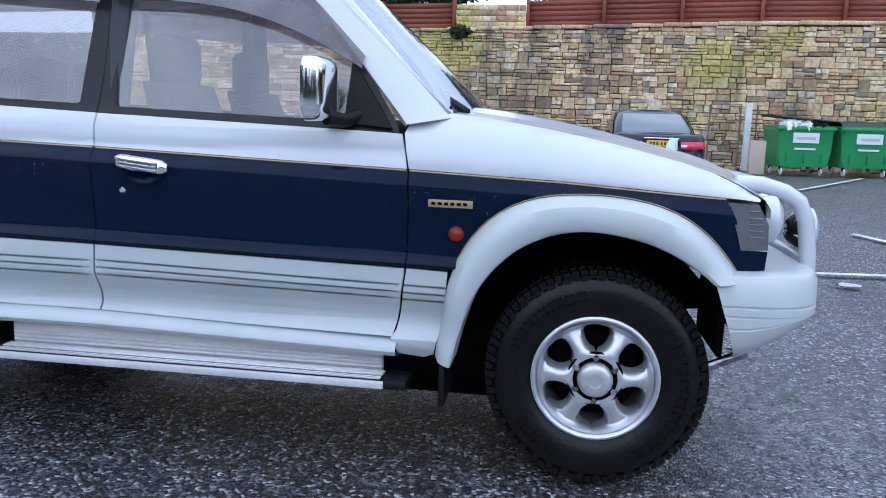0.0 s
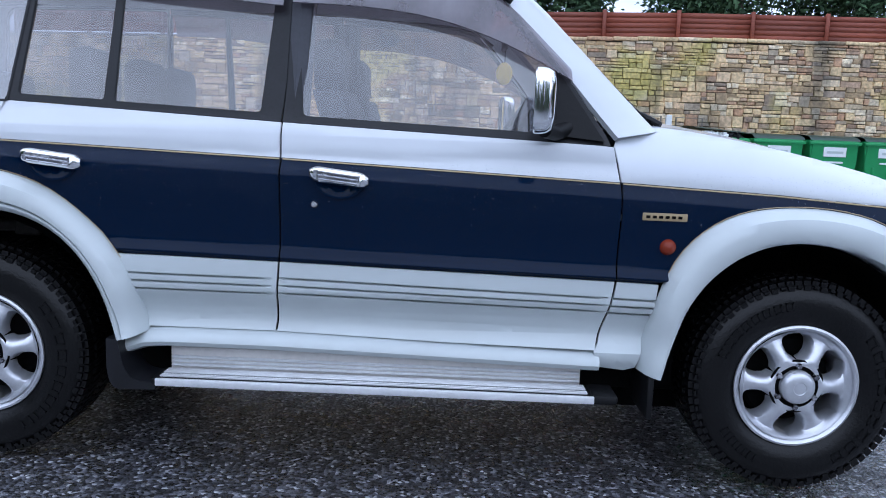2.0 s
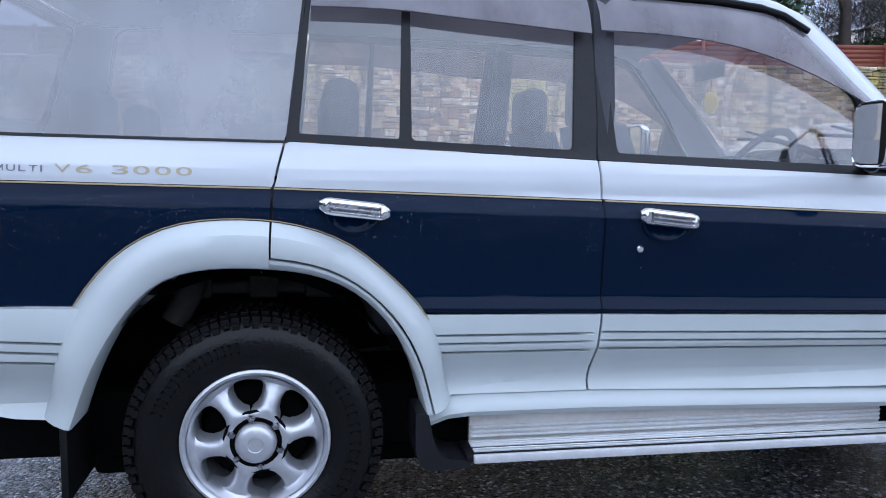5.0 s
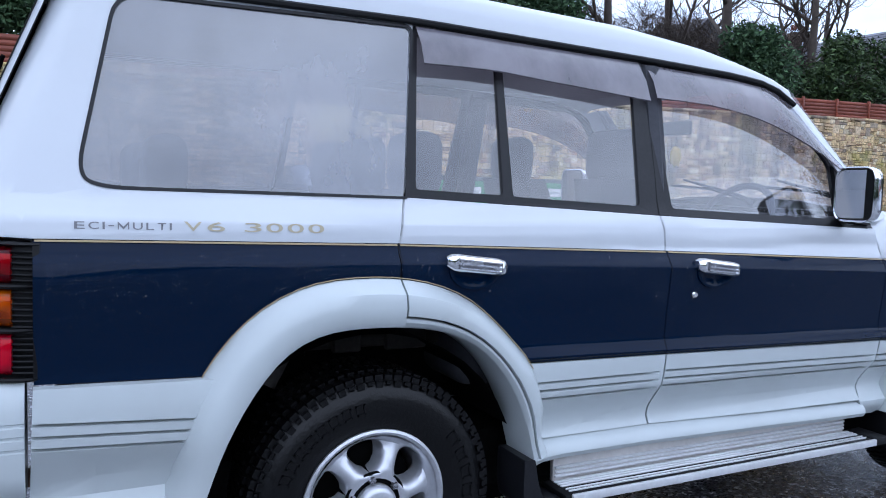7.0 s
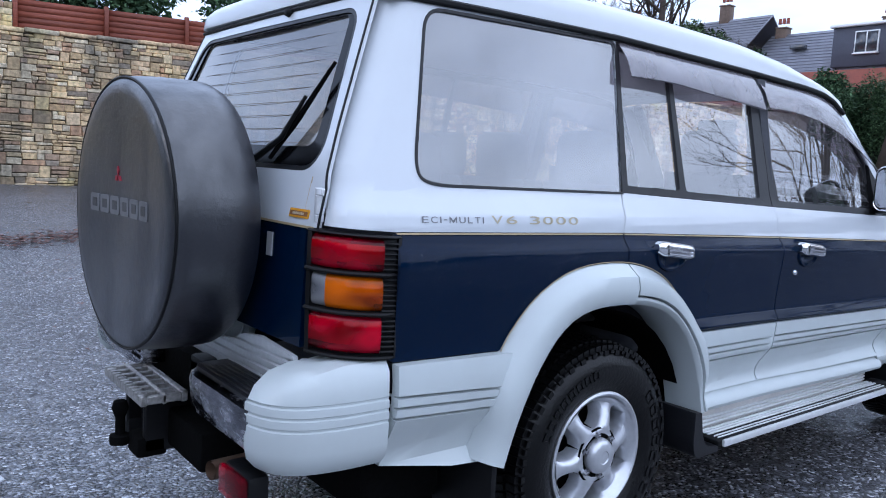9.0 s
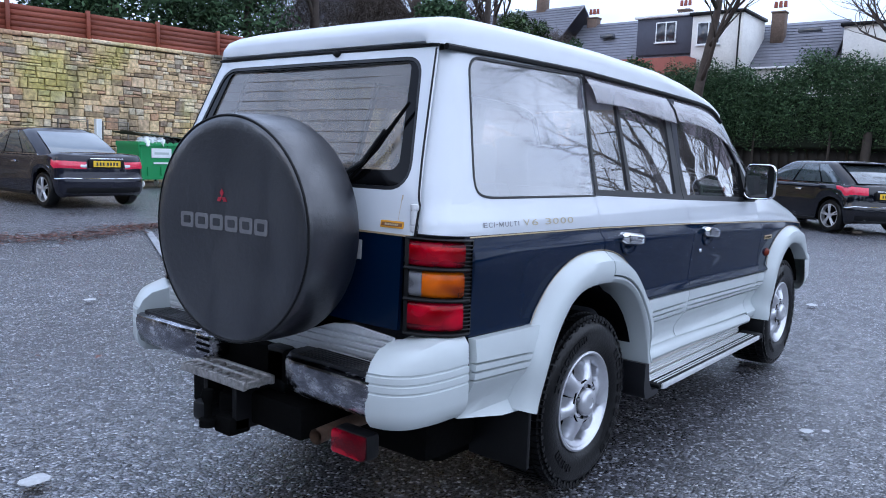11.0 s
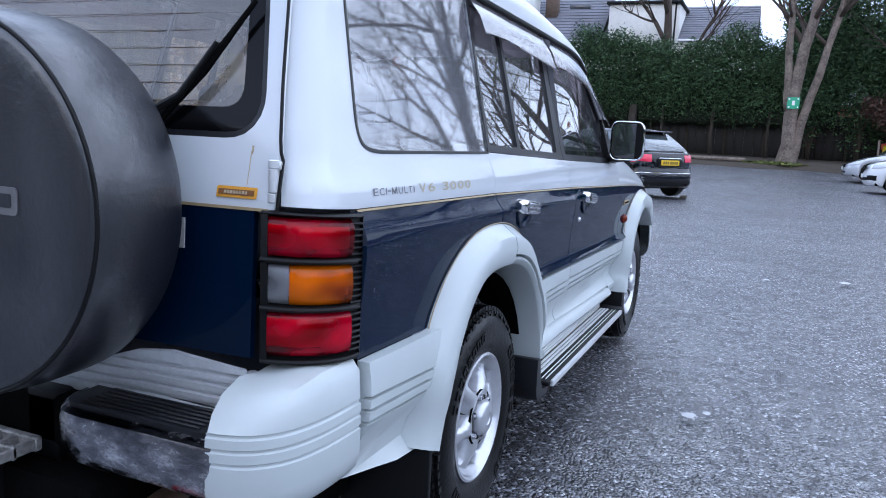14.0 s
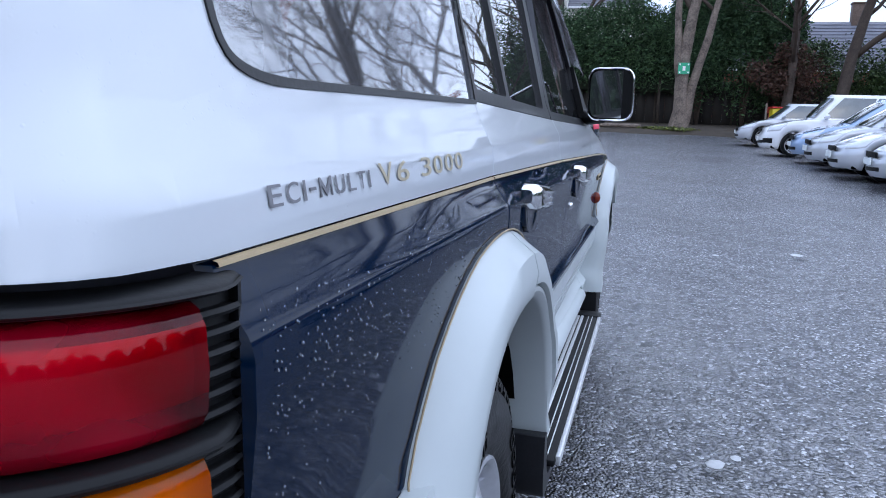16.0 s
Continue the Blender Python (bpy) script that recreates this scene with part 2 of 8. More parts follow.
MAT["water"] = water_material()
MAT["interior"] = plain("grey_interior", (0.055, 0.057, 0.066), 0.85, var=0.2, relief=0.2)
MAT["headliner"] = plain("pale_headliner", (0.40, 0.40, 0.41), 0.9, var=0.08)
MAT["glass"] = glass("window_glass", (0.90, 0.88, 0.89), 0.145, 0.015, 0.065, rise=2.5)
MAT["tint"] = glass("rear_glass", (0.46, 0.46, 0.50), 0.17, 0.03, 0.24, (0.50, 0.52, 0.58), 2.3)
MAT["visor"] = glass("visor_plastic", (0.42, 0.36, 0.39), 0.05, 0.10, 0.46, (0.27, 0.25, 0.28), 3.2)
MAT["back_glass"] = glass("back_glass", (0.45, 0.45, 0.47), 0.06, 0.06, 0.27, (0.44, 0.40, 0.36), 3.2)


def lens(name, through_col, body, mix=0.55):
    """A coloured lamp lens: partly clear, partly milky, with a moulded grid and a glossy skin."""
    m, nt, b = nodes_of(name)
    out = nt.nodes["Material Output"]
    # bright and dark patches paint the inner reflector's glow into the lens colour
    glow = noise_node(nt, 11.0, 0, 0.5, (1, 1, 1.6))
    glow_tones = ramp(nt, glow.outputs["Fac"], [(0.36, tuple(c * 0.35 for c in body)), (0.64, tuple(min(1, c * 2.1) for c in body))])
    nt.links.new(glow_tones.outputs["Color"], b.inputs["Base Color"])
    b.inputs["Roughness"].default_value = 0.25
    b.inputs["Specular IOR Level"].default_value = 0.0
    tc = nt.nodes.new("ShaderNodeTexCoord")
    ch = nt.nodes.new("ShaderNodeTexChecker")
    ch.inputs["Scale"].default_value = 260.0
    nt.links.new(tc.outputs["Object"], ch.inputs["Vector"])
    bump(nt, b, ch.outputs["Fac"], 0.12, 0.002)
    tr = nt.nodes.new("ShaderNodeBsdfTransparent")
    tr.inputs["Color"].default_value = (*through_col, 1)
    ms = nt.nodes.new("ShaderNodeMixShader")
    n = noise_node(nt, 9.0, 2)
    f = ramp(nt, n.outputs["Fac"], [(0.35, (mix - .12,) * 3), (0.65, (mix + .12,) * 3)])
    nt.links.new(f.outputs["Color"], ms.inputs[0])
    nt.links.new(tr.outputs[0], ms.inputs[1])
    nt.links.new(b.outputs[0], ms.inputs[2])
    fr = nt.nodes.new("ShaderNodeFresnel")
    fr.inputs["IOR"].default_value = 1.36
    gl = nt.nodes.new("ShaderNodeBsdfGlossy")
    gl.inputs["Roughness"].default_value = 0.04
    top = nt.nodes.new("ShaderNodeMixShader")
    nt.links.new(fr.outputs[0], top.inputs[0])
    nt.links.new(ms.outputs[0], top.inputs[1])
    nt.links.new(gl.outputs[0], top.inputs[2])
    nt.links.new(top.outputs[0], out.inputs["Surface"])
    return m


MAT["lamp_red"] = lens("red_lens", (1.0, 0.003, 0.028), (0.42, 0.0008, 0.018), 0.42)
MAT["lamp_amber"] = lens("amber_lens", (1.0, 0.20, 0.0), (0.74, 0.095, 0.001), 0.55)
MAT["lamp_grey"] = lens("grey_lens", (0.5, 0.51, 0.54), (0.22, 0.225, 0.24), 0.5)
MAT["lamp_repeater"] = lens("repeater_lens", (0.5, 0.07, 0.02), (0.13, 0.018, 0.008), 0.8)
MAT["lamp_corner"] = plain("corner_lens", (0.15, 0.15, 0.17), 0.10, 0.45, var=0.25, coat=0.9, fine=120, relief=0.2)
MAT["lamp_solid"] = plain("red_lamp", (0.66, 0.018, 0.060), 0.18, var=0.25, coat=0.7)
MAT["lamp_clear"] = plain("clear_lens", (0.60, 0.62, 0.66), 0.10, 0.3, var=0.1, coat=0.9, fine=150, relief=0.15)
MAT["spare"] = plain("vinyl_cover", (0.0080, 0.0095, 0.0150), 0.38, var=0.4, scale=4, fine=90, relief=0.14, spec=0.62)
_vin = MAT["spare"].node_tree.nodes["Principled BSDF"]
_sm = noise_node(MAT["spare"].node_tree, 6.0, 6, 0.7, (1, 1, 0.45))
_sw = ramp(MAT["spare"].node_tree, _sm.outputs["Fac"], [(0.36, (0.18, 0.18, 0.18)), (0.62, (0.95, 0.95, 0.95))])
MAT["spare"].node_tree.links.new(_sw.outputs["Color"], _vin.inputs["Coat Weight"])
_vin.inputs["Coat IOR"].default_value = 1.70
_vin.inputs["Coat Roughness"].default_value = 0.27
_dimple = bump(MAT["spare"].node_tree, _vin, noise_node(MAT["spare"].node_tree, 48.0, 4, 0.65).outputs["Fac"], 0.22, 0.006)
MAT["spare"].node_tree.links.new(_dimple.outputs["Normal"], _vin.inputs["Coat Normal"])
MAT["grey_letter"] = plain("grey_lettering", (0.17, 0.17, 0.185), 0.5)
MAT["gold_letter"] = plain("pale_gold_lettering", (0.44, 0.38, 0.26), 0.5)
MAT["wordmark"] = plain("faded_grey_wordmark", (0.135, 0.135, 0.140), 0.55, var=0.2)
MAT["frit"] = plain("black_glass_border", (0.002, 0.002, 0.0025), 0.12, var=0.2, spec=0.14)
MAT["red_mark"] = plain("red_emblem", (0.35, 0.012, 0.03), 0.5)


# ---------------------------------------------------------------- builders
def mesh_of(name, bm, smooth=None):
    me = bpy.data.meshes.new(name)
    bm.normal_update()
    if smooth is not None:
        for f in bm.faces:
            f.smooth = True
        if smooth and not bm.verts.layers.float_vector.get("nrm"):
            for e in bm.edges:
                if len(e.link_faces) == 2 and e.calc_face_angle(0) > radians(smooth):
                    e.smooth = False
    lay = bm.verts.layers.float_vector.get("nrm")
    bm.to_mesh(me)
    bm.free()
    if lay is not None:
        vals = [tuple(d.vector) for d in me.attributes["nrm"].data]
        me.normals_split_custom_set_from_vertices(vals)
        me.attributes.remove(me.attributes["nrm"])
    return me


def part(name, bm, material, parent, label="", smooth=38):
    me = mesh_of(name, bm, smooth)
    for mm in (material if isinstance(material, (list, tuple)) else [material]):
        me.materials.append(mm)
    ob = new(name, me)
    if parent is not None:
        ob.parent = parent
        top = parent
        m = Matrix.Identity(4)
        while top is not None:
            m = top.matrix_basis if top.parent is None else m
            top = top.parent
        if parent.parent is None:
            ob.matrix_parent_inverse = parent.matrix_basis.inverted()
    if label:
        ob["label"] = label
    return ob


def thing(name, at, label, category, group="", kind=""):
    ob = new(name)
    ob.matrix_basis = Matrix.Translation(at)
    ob.empty_display_size = 0.2
    return tagged(ob, label, category, group, kind)


def single(name, bm, material, label, category, group="", kind="", smooth=38):
    return tagged(part(name, bm, material, None, "", smooth), label, category, group, kind)


def box(bm, x0, x1, y0, y1, z0, z1, bevel=0.0, seg=2):
    made = bmesh.ops.create_cube(bm, size=1.0)["verts"]
    for v in made:
        v.co = Vector((x0 + (v.co.x + .5) * (x1 - x0), y0 + (v.co.y + .5) * (y1 - y0), z0 + (v.co.z + .5) * (z1 - z0)))
    if bevel:
        es = list({e for v in made for e in v.link_edges})
        bmesh.ops.bevel(bm, geom=es, offset=bevel, segments=seg, affect='EDGES', profile=0.5)
    return made


def boxed(x0, x1, y0, y1, z0, z1, bevel=0.0, seg=2):
    bm = bmesh.new()
    box(bm, x0, x1, y0, y1, z0, z1, bevel, seg)
    return bm


def loft(bm, rows, closed=False, cap=False):
    """Quads between rows of points of equal length."""
    vs = [[bm.verts.new(p) for p in r] for r in rows]
    n = len(vs[0])
    for a, b in zip(vs, vs[1:]):
        for i in range(n if closed else n - 1):
            j = (i + 1) % n
            try:
                bm.faces.new((a[i], a[j], b[j], b[i]))
            except ValueError:
                pass
    if cap:
        bm.faces.new(vs[0][::-1])
        bm.faces.new(vs[-1])
    return vs


def tube(bm, pts, radii, seg=10, cap=True):
    """A round bar along pts."""
    rows = []
    pts = [Vector(p) for p in pts]
    if not isinstance(radii, (list, tuple)):
        radii = [radii] * len(pts)
    up = Vector((0.13, 0.31, 0.94)).normalized()
    for i, p in enumerate(pts):
        d = (pts[min(i + 1, len(pts) - 1)] - pts[max(i - 1, 0)]).normalized()
        a = d.cross(up)
        a = a.normalized() if a.length > 1e-4 else Vector((1, 0, 0))
        b = d.cross(a)
        rows.append([p + radii[i] * (math.cos(t) * a + math.sin(t) * b) for t in (2 * math.pi * k / seg for k in range(seg))])
    loft(bm, rows, True, cap)


def revolve(bm, prof, centre, axis='Y', seg=48, flip=1):
    """prof: (radius, along axis)."""
    rows = []
    for r, h in prof:
        row = []
        for k in range(seg):
            a = 2 * math.pi * k / seg
            if axis == 'Y':
                p = (centre[0] + r * math.cos(a), centre[1] + flip * h, centre[2] + r * math.sin(a))
            elif axis == 'X':
                p = (centre[0] + flip * h, centre[1] + r * math.cos(a), centre[2] + r * math.sin(a))
            else:
                p = (centre[0] + r * math.cos(a), centre[1] + r * math.sin(a), centre[2] + flip * h)
            row.append(p)
        rows.append(row)
    loft(bm, rows, True)
    bmesh.ops.recalc_face_normals(bm, faces=bm.faces)


def lerp_table(tab, x):
    if x <= tab[0][0]:
        return tab[0][1]
    for (a, b), (c, d) in zip(tab, tab[1:]):
        if x <= c:
            return b + (d - b) * (x - a) / (c - a)
    return tab[-1][1]


def resample(poly, n):
    ls = [0.0]
    for a, b in zip(poly, poly[1:]):
        ls.append(ls[-1] + math.hypot(b[0] - a[0], b[1] - a[1]))
    out = []
    for k in range(n):
        s = ls[-1] * k / (n - 1)
        i = max(j for j in range(len(ls)) if ls[j] <= s + 1e-9)
        i = min(i, len(poly) - 2)
        t = (s - ls[i]) / (ls[i + 1] - ls[i])
        out.append((poly[i][0] + (poly[i + 1][0] - poly[i][0]) * t, poly[i][1] + (poly[i + 1][1] - poly[i][1]) * t))
    # one pass of smoothing keeps the curve round
    for _ in range(2):
        out = [out[0]] + [tuple((out[i - 1][c] + 2 * out[i][c] + out[i + 1][c]) / 4 for c in (0, 1)) for i in range(1, n - 1)] + [out[-1]]
    return out


# ---------------------------------------------------------------- ground
def soft(v, w=2.0):
    return w * math.log1p(math.exp(max(-40, min(40, v / w))))


def ground_z(x, y):
    """The car park falls gently towards the car; it climbs towards the wall and the trees."""
    z = 0.0165 * min(soft(y - 3.0), 25) + 0.0085 * min(soft(x - 3.0), 60)
    z += 0.020 * min(soft(x - 24, 1.5), 14)
    return z


_gx = sorted(set([-400, -120, -60, -30] + [k for k in range(-16, 46, 1)] + [50, 60, 80, 120, 200, 500]))
_gy = sorted(set([-400, -120, -60, -30] + [k for k in range(-16, 32, 1)] + [36, 45, 60, 90, 150, 500]))
_bm = bmesh.new()
loft(_bm, [[(x, y, ground_z(x, y) - .028) for y in _gy] for x in _gx])
bmesh.ops.recalc_face_normals(_bm, faces=_bm.faces)
if sum(f.normal.z for f in _bm.faces) < 0:
    bmesh.ops.reverse_faces(_bm, faces=_bm.faces)
single("ground", _bm, MAT["asphalt"], "wet dark grey asphalt of the car park", "ground", kind="structure", smooth=0)


# ---------------------------------------------------------------- the four-wheel drive
YC = 0.782                       # the car's middle plane
HUB_F, HUB_R, HUB_Z, TYRE_R = 0.0, -2.725, 0.365, 0.363
suv = thing("four_wheel_drive", (-1.4, YC, 0.0), "white and navy five-door off-roader with gold pinstripes, parked on wet asphalt", "car")

GOLD = [(-3.70, 1.090), (-2.67, 1.075), (-1.725, 1.050), (-0.63, 1.014), (-0.12, 0.994), (0.36, 0.963), (0.5, 0.95)]
CLADZ = [(-3.70, 0.770), (-3.2, 0.758), (-2.245, 0.724), (-1.728, 0.717), (-0.631, 0.697), (-0.4, 0.690), (0.5, 0.68)]
BELT = [(-2.70, 1.205), (-2.643, 1.203), (-1.733, 1.166), (-0.66, 1.130)]
SIDE = [(0.36, 0.060), (0.43, 0.018), (0.450, 0.018), (0.470, 0.036), (0.495, 0.054), (0.52, 0.054), (0.56, 0.035), (0.595, 0.009), (0.62, -0.004), (0.66, -0.008), (0.715, -0.010), (0.735, -0.002), (0.785, 0.001), (0.88, 0.000), (0.96, -0.001), (1.0, -0.001),
        (1.025, 0.002), (1.06, 0.014), (1.10, 0.016), (1.13, 0.021), (1.16, 0.039), (1.19, 0.056), (1.70, 0.1875), (1.9, 0.24)]
SHOULDER = [(0.0, 0.0), (0.004, 0.0014), (0.044, 0.0180), (0.049, 0.0186), (0.056, 0.0180), (0.20, 0.0050), (0.30, 0.0)]
CREASE = [(-0.002, 0.0), (0.004, 0.002), (0.012, 0.0140), (0.017, 0.0150), (0.045, 0.0020), (0.052, 0.0004), (0.07, 0.0)]
REAR = [(0.40, -3.705), (0.80, -3.715), (1.10, -3.705), (1.25, -3.672), (1.70, -3.495), (1.9, -3.42)]


def rear_x(z):
    return lerp_table(REAR, z)


def ym(y):
    return 2 * YC - y


def side_y(x, z):
    y = lerp_table(SIDE, z)
    d = lerp_table(GOLD, x) - z
    # the shoulder slopes outwards below the pinstripe; the doors carry a second crease above the cladding
    y -= lerp_table(SHOULDER, d)
    if x > -2.32:
        y -= lerp_table(CREASE, z - lerp_table(CLADZ, x)) * min(1.0, (x + 2.32) / .08)
    R = 0.09
    u = x - rear_x(z)
    if u < R:
        u = max(u, 0.0)
        y += R - math.sqrt(max(0.0, R * R - (R - u) ** 2))
    if x > 0.15:
        y += 0.55 * (x - 0.15) ** 2
    return y


def fender_y(x, z):
    """Above the pinstripe the front wing rolls over towards the bonnet."""
    g = lerp_table(GOLD, x)
    e = lerp_table(BONNET, x)
    t = max(0.0, min(1.0, (z - g) / max(0.02, e - g)))
    return 0.006 + 0.094 * t ** 2.2 + (0.55 * (x - 0.15) ** 2 if x > 0.15 else 0)


BONNET = [(-0.70, 1.19), (-0.61, 1.196), (-0.5, 1.199), (-0.378, 1.188), (-0.139, 1.150), (0.042, 1.113), (0.22, 1.071), (0.397, 1.017), (0.49, 0.960)]


def panel(outer, holes=(), surf=None, grid=0.09, depth=0.014, cuts=(), side=1, lift=0.0, groove=None):
    """A sheet-metal panel: a flat outline in x and z, laid on the body's surface, with edges folded inwards."""
    surf = surf or side_y
    loops = [[Vector((p[0], p[1], 0)) for p in lp] for lp in (outer, *holes)]
    tris = tessellate_polygon(loops)
    flat = [p for lp in loops for p in lp]
    bm = bmesh.new()
    vs = [bm.verts.new((p.x, 0, p.y)) for p in flat]
    for t in tris:
        try:
            bm.faces.new([vs[i] for i in t])
        except ValueError:
            pass
    xs = [p.x for p in flat]
    zs = [p.y for p in flat]

    def cut(co, no):
        bmesh.ops.bisect_plane(bm, geom=list(bm.verts) + list(bm.edges) + list(bm.faces), plane_co=co, plane_no=no, dist=1e-5)
    k = math.floor(min(xs) / grid) + 1
    while k * grid < max(xs):
        cut((k * grid, 0, 0), (1, 0, 0))
        k += 1
    k = math.floor(min(zs) / (grid * .5)) + 1
    while k * grid * .5 < max(zs):
        cut((0, 0, k * grid * .5), (0, 0, 1))
        k += 1
    if min(xs) < -3.6:
        for u in (.012, .03, .05, .075, .10, .13, .15):
            for za, zb in ((1.10, 1.25), (1.25, 1.70)):
                d = Vector((rear_x(zb) - rear_x(za), 0, zb - za)).normalized()
                cut((rear_x(za) + u, 0, za), (-d.z, 0, d.x))
    if surf is side_y and min(zs) < .95 and max(zs) > .96:
        for tab, offs in ((GOLD, (-.004, -.020, -.040, -.0435, -.0485, -.0525, -.060, -.10)), (CLADZ, (.004, .009, .0125, .0165, .020, .030, .042, .048, .056))):
            if tab is CLADZ and max(xs) < -2.5:
                continue
            ka = [k for k in tab if min(xs) < k[0] < max(xs)]
            ends = [(min(xs), lerp_table(tab, min(xs)))] + ka + [(max(xs), lerp_table(tab, max(xs)))]
            for o in offs:
                for p, q in zip(ends, ends[1:]):
                    if q[0] - p[0] < .02:
                        continue
                    d = Vector((q[0] - p[0], 0, q[1] - p[1])).normalized()
                    bmesh.ops.bisect_plane(bm, geom=list({g for f in bm.faces if p[0] - .1 < f.calc_center_median().x < q[0] + .1 for g in (f, *f.edges, *f.verts)}), plane_co=(p[0], 0, p[1] + o), plane_no=(-d.z, 0, d.x), dist=1e-5)
    for (a, b) in cuts:
        d = Vector((b[0] - a[0], 0, b[1] - a[1])).normalized()
        for off in (-0.0042, -0.0022, 0.0022, 0.0042):
            cut((a[0], 0, a[1] + off), (-d.z, 0, d.x))
    for v in bm.verts:
        y = surf(v.co.x, v.co.z) - lift
        if groove:
            y += groove(v.co.x, v.co.z)
        v.co.y = y
    bmesh.ops.remove_doubles(bm, verts=bm.verts, dist=1e-5)
    bmesh.ops.recalc_face_normals(bm, faces=bm.faces)
    if sum(f.normal.y * f.calc_area() for f in bm.faces) > 0:
        bmesh.ops.reverse_faces(bm, faces=bm.faces)
    edges = [e for e in bm.edges if e.is_boundary]
    if depth:
        ext = bmesh.ops.extrude_edge_only(bm, edges=edges)
        for v in [g for g in ext["geom"] if isinstance(g, bmesh.types.BMVert)]:
            v.co.y += depth
    if not groove:
        lay = bm.verts.layers.float_vector.new("nrm")
        h = .0022
        for v in bm.verts:
            x, z = v.co.x, v.co.z
            n = Vector(((surf(x + h, z) - surf(x - h, z)) / (2 * h), -1, (surf(x, z + h) - surf(x, z - h)) / (2 * h))).normalized()
            if side < 0:
                n.y = -n.y
            v[lay] = n
    if side < 0:
        for v in bm.verts:
            v.co.y = 2 * YC - v.co.y
        bmesh.ops.reverse_faces(bm, faces=bm.faces)
    return bm


def mirror_bm(bm, side):
    if side < 0:
        for v in bm.verts:
            v.co.y = 2 * YC - v.co.y
        bmesh.ops.reverse_faces(bm, faces=bm.faces)
    return bm


def line(tab, x0, x1, n=8, dz=0.0):
    return [(x0 + (x1 - x0) * k / n, lerp_table(tab, x0 + (x1 - x0) * k / n) + dz) for k in range(n + 1)]


R_OUT = resample([(-2.169, .46), (-2.191, .575), (-2.214, .654), (-2.245, .724), (-2.308, .792), (-2.392, .868), (-2.474, .932), (-2.573, .968), (-2.671, .988), (-2.769, .992),
                  (-2.899, .985), (-2.994, .955), (-3.092, .888), (-3.166, .797), (-3.205, .740), (-3.245, .62), (-3.285, .47)], 34)
R_IN = resample([(-2.249, .44), (-2.283, .569), (-2.333, .671), (-2.399, .756), (-2.481, .816), (-2.578, .849), (-2.691, .862), (-2.835, .863), (-2.92, .850), (-3.0, .808),
                 (-3.081, .705), (-3.147, .579), (-3.193, .44)], 34)
F_OUT = resample([(-.530, .395), (-.505, .58), (-.478, .699), (-.426, .80), (-.356, .877), (-.269, .93), (-.172, .954), (-.024, .962), (.097, .951), (.2, .925), (.289, .873),
                  (.361, .806), (.428, .715)], 34)
F_IN = resample([(-.467, .385), (-.445, .484), (-.404, .617), (-.345, .712), (-.26, .789), (-.157, .837), (-.054, .852), (.049, .841), (.151, .817), (.238, .776), (.299, .738), (.335, .705)], 34)


def mid(a, b, t=0.45):
    return [(p[0] + (q[0] - p[0]) * t, p[1] + (q[1] - p[1]) * t) for p, q in zip(a, b)]


R_CUT, F_CUT = mid(R_OUT, R_IN), mid(F_OUT, F_IN)


def along(pts, t):
    i = min(int(t), len(pts) - 2)
    f = t - i
    return (pts[i][0] + (pts[i + 1][0] - pts[i][0]) * f, pts[i][1] + (pts[i + 1][1] - pts[i][1]) * f)


def flare(out, inn, side, span=(0, 33), swell=0.066, across=(0.0, 1.02)):
    bm = bmesh.new()
    rows = []
    a, b = span
    ts = [a] + [k for k in range(34) if a + .05 < k < b - .05] + [b]
    for (ox, oz), (ix, iz) in [(along(out, t), along(inn, t)) for t in ts]:
        y0 = side_y(ox, oz)
        prof = [(0.0, 0.004), (0.0, -0.004), (0.10, -0.020), (0.28, -swell * .80), (0.55, -swell), (0.86, -swell * 0.98), (0.97, -swell * 0.86), (1.0, -swell * 0.66), (1.02, 0.10)]
        if across[1] < 1:
            edge = lerp_table(prof, across[1])
            prof = [p for p in prof if p[0] < across[1] - .02] + [(across[1] - .015, edge), (across[1], edge + .006), (across[1] + .005, .03)]
        if across[0] > 0:
            edge = lerp_table(prof, across[0])
            prof = [(across[0] - .005, .03), (across[0], edge + .012), (across[0] + .02, edge + .007)] + [(a, b + .005 * (a < .99)) for a, b in prof if a > across[0] + .03]
        rows.append([(ox + (ix - ox) * t, y0 * (1 - t) + d, oz + (iz - oz) * t) for t, d in prof])
    # folded ends
    rows.insert(0, [(x, y + .03, z) for x, y, z in rows[0]])
    rows.append([(x, y + .03, z) for x, y, z in rows[-1]])
    loft(bm, rows)
    bmesh.ops.recalc_face_normals(bm, faces=bm.faces)
    if sum(f.normal.y * f.calc_area() for f in bm.faces) > 0:
        bmesh.ops.reverse_faces(bm, faces=bm.faces)
    return mirror_bm(bm, side)


def stripe(tab, x0, x1, off, h, side, lift=0.003, surf=None):
    bm = bmesh.new()
    n = max(2, int(abs(x1 - x0) / 0.06))
    surf = surf or side_y
    rows = []
    for k in range(n + 1):
        x = x0 + (x1 - x0) * k / n
        z = lerp_table(tab, x) + off
        rows.append([(x, surf(x, z + h) + .001, z + h), (x, surf(x, z + h) - lift, z + h - .001), (x, surf(x, z) - lift, z + .001), (x, surf(x, z) + .001, z)])
    loft(bm, rows)
    bmesh.ops.recalc_face_normals(bm, faces=bm.faces)
    if sum(f.normal.y * f.calc_area() for f in bm.faces) > 0:
        bmesh.ops.reverse_faces(bm, faces=bm.faces)
    return mirror_bm(bm, side)


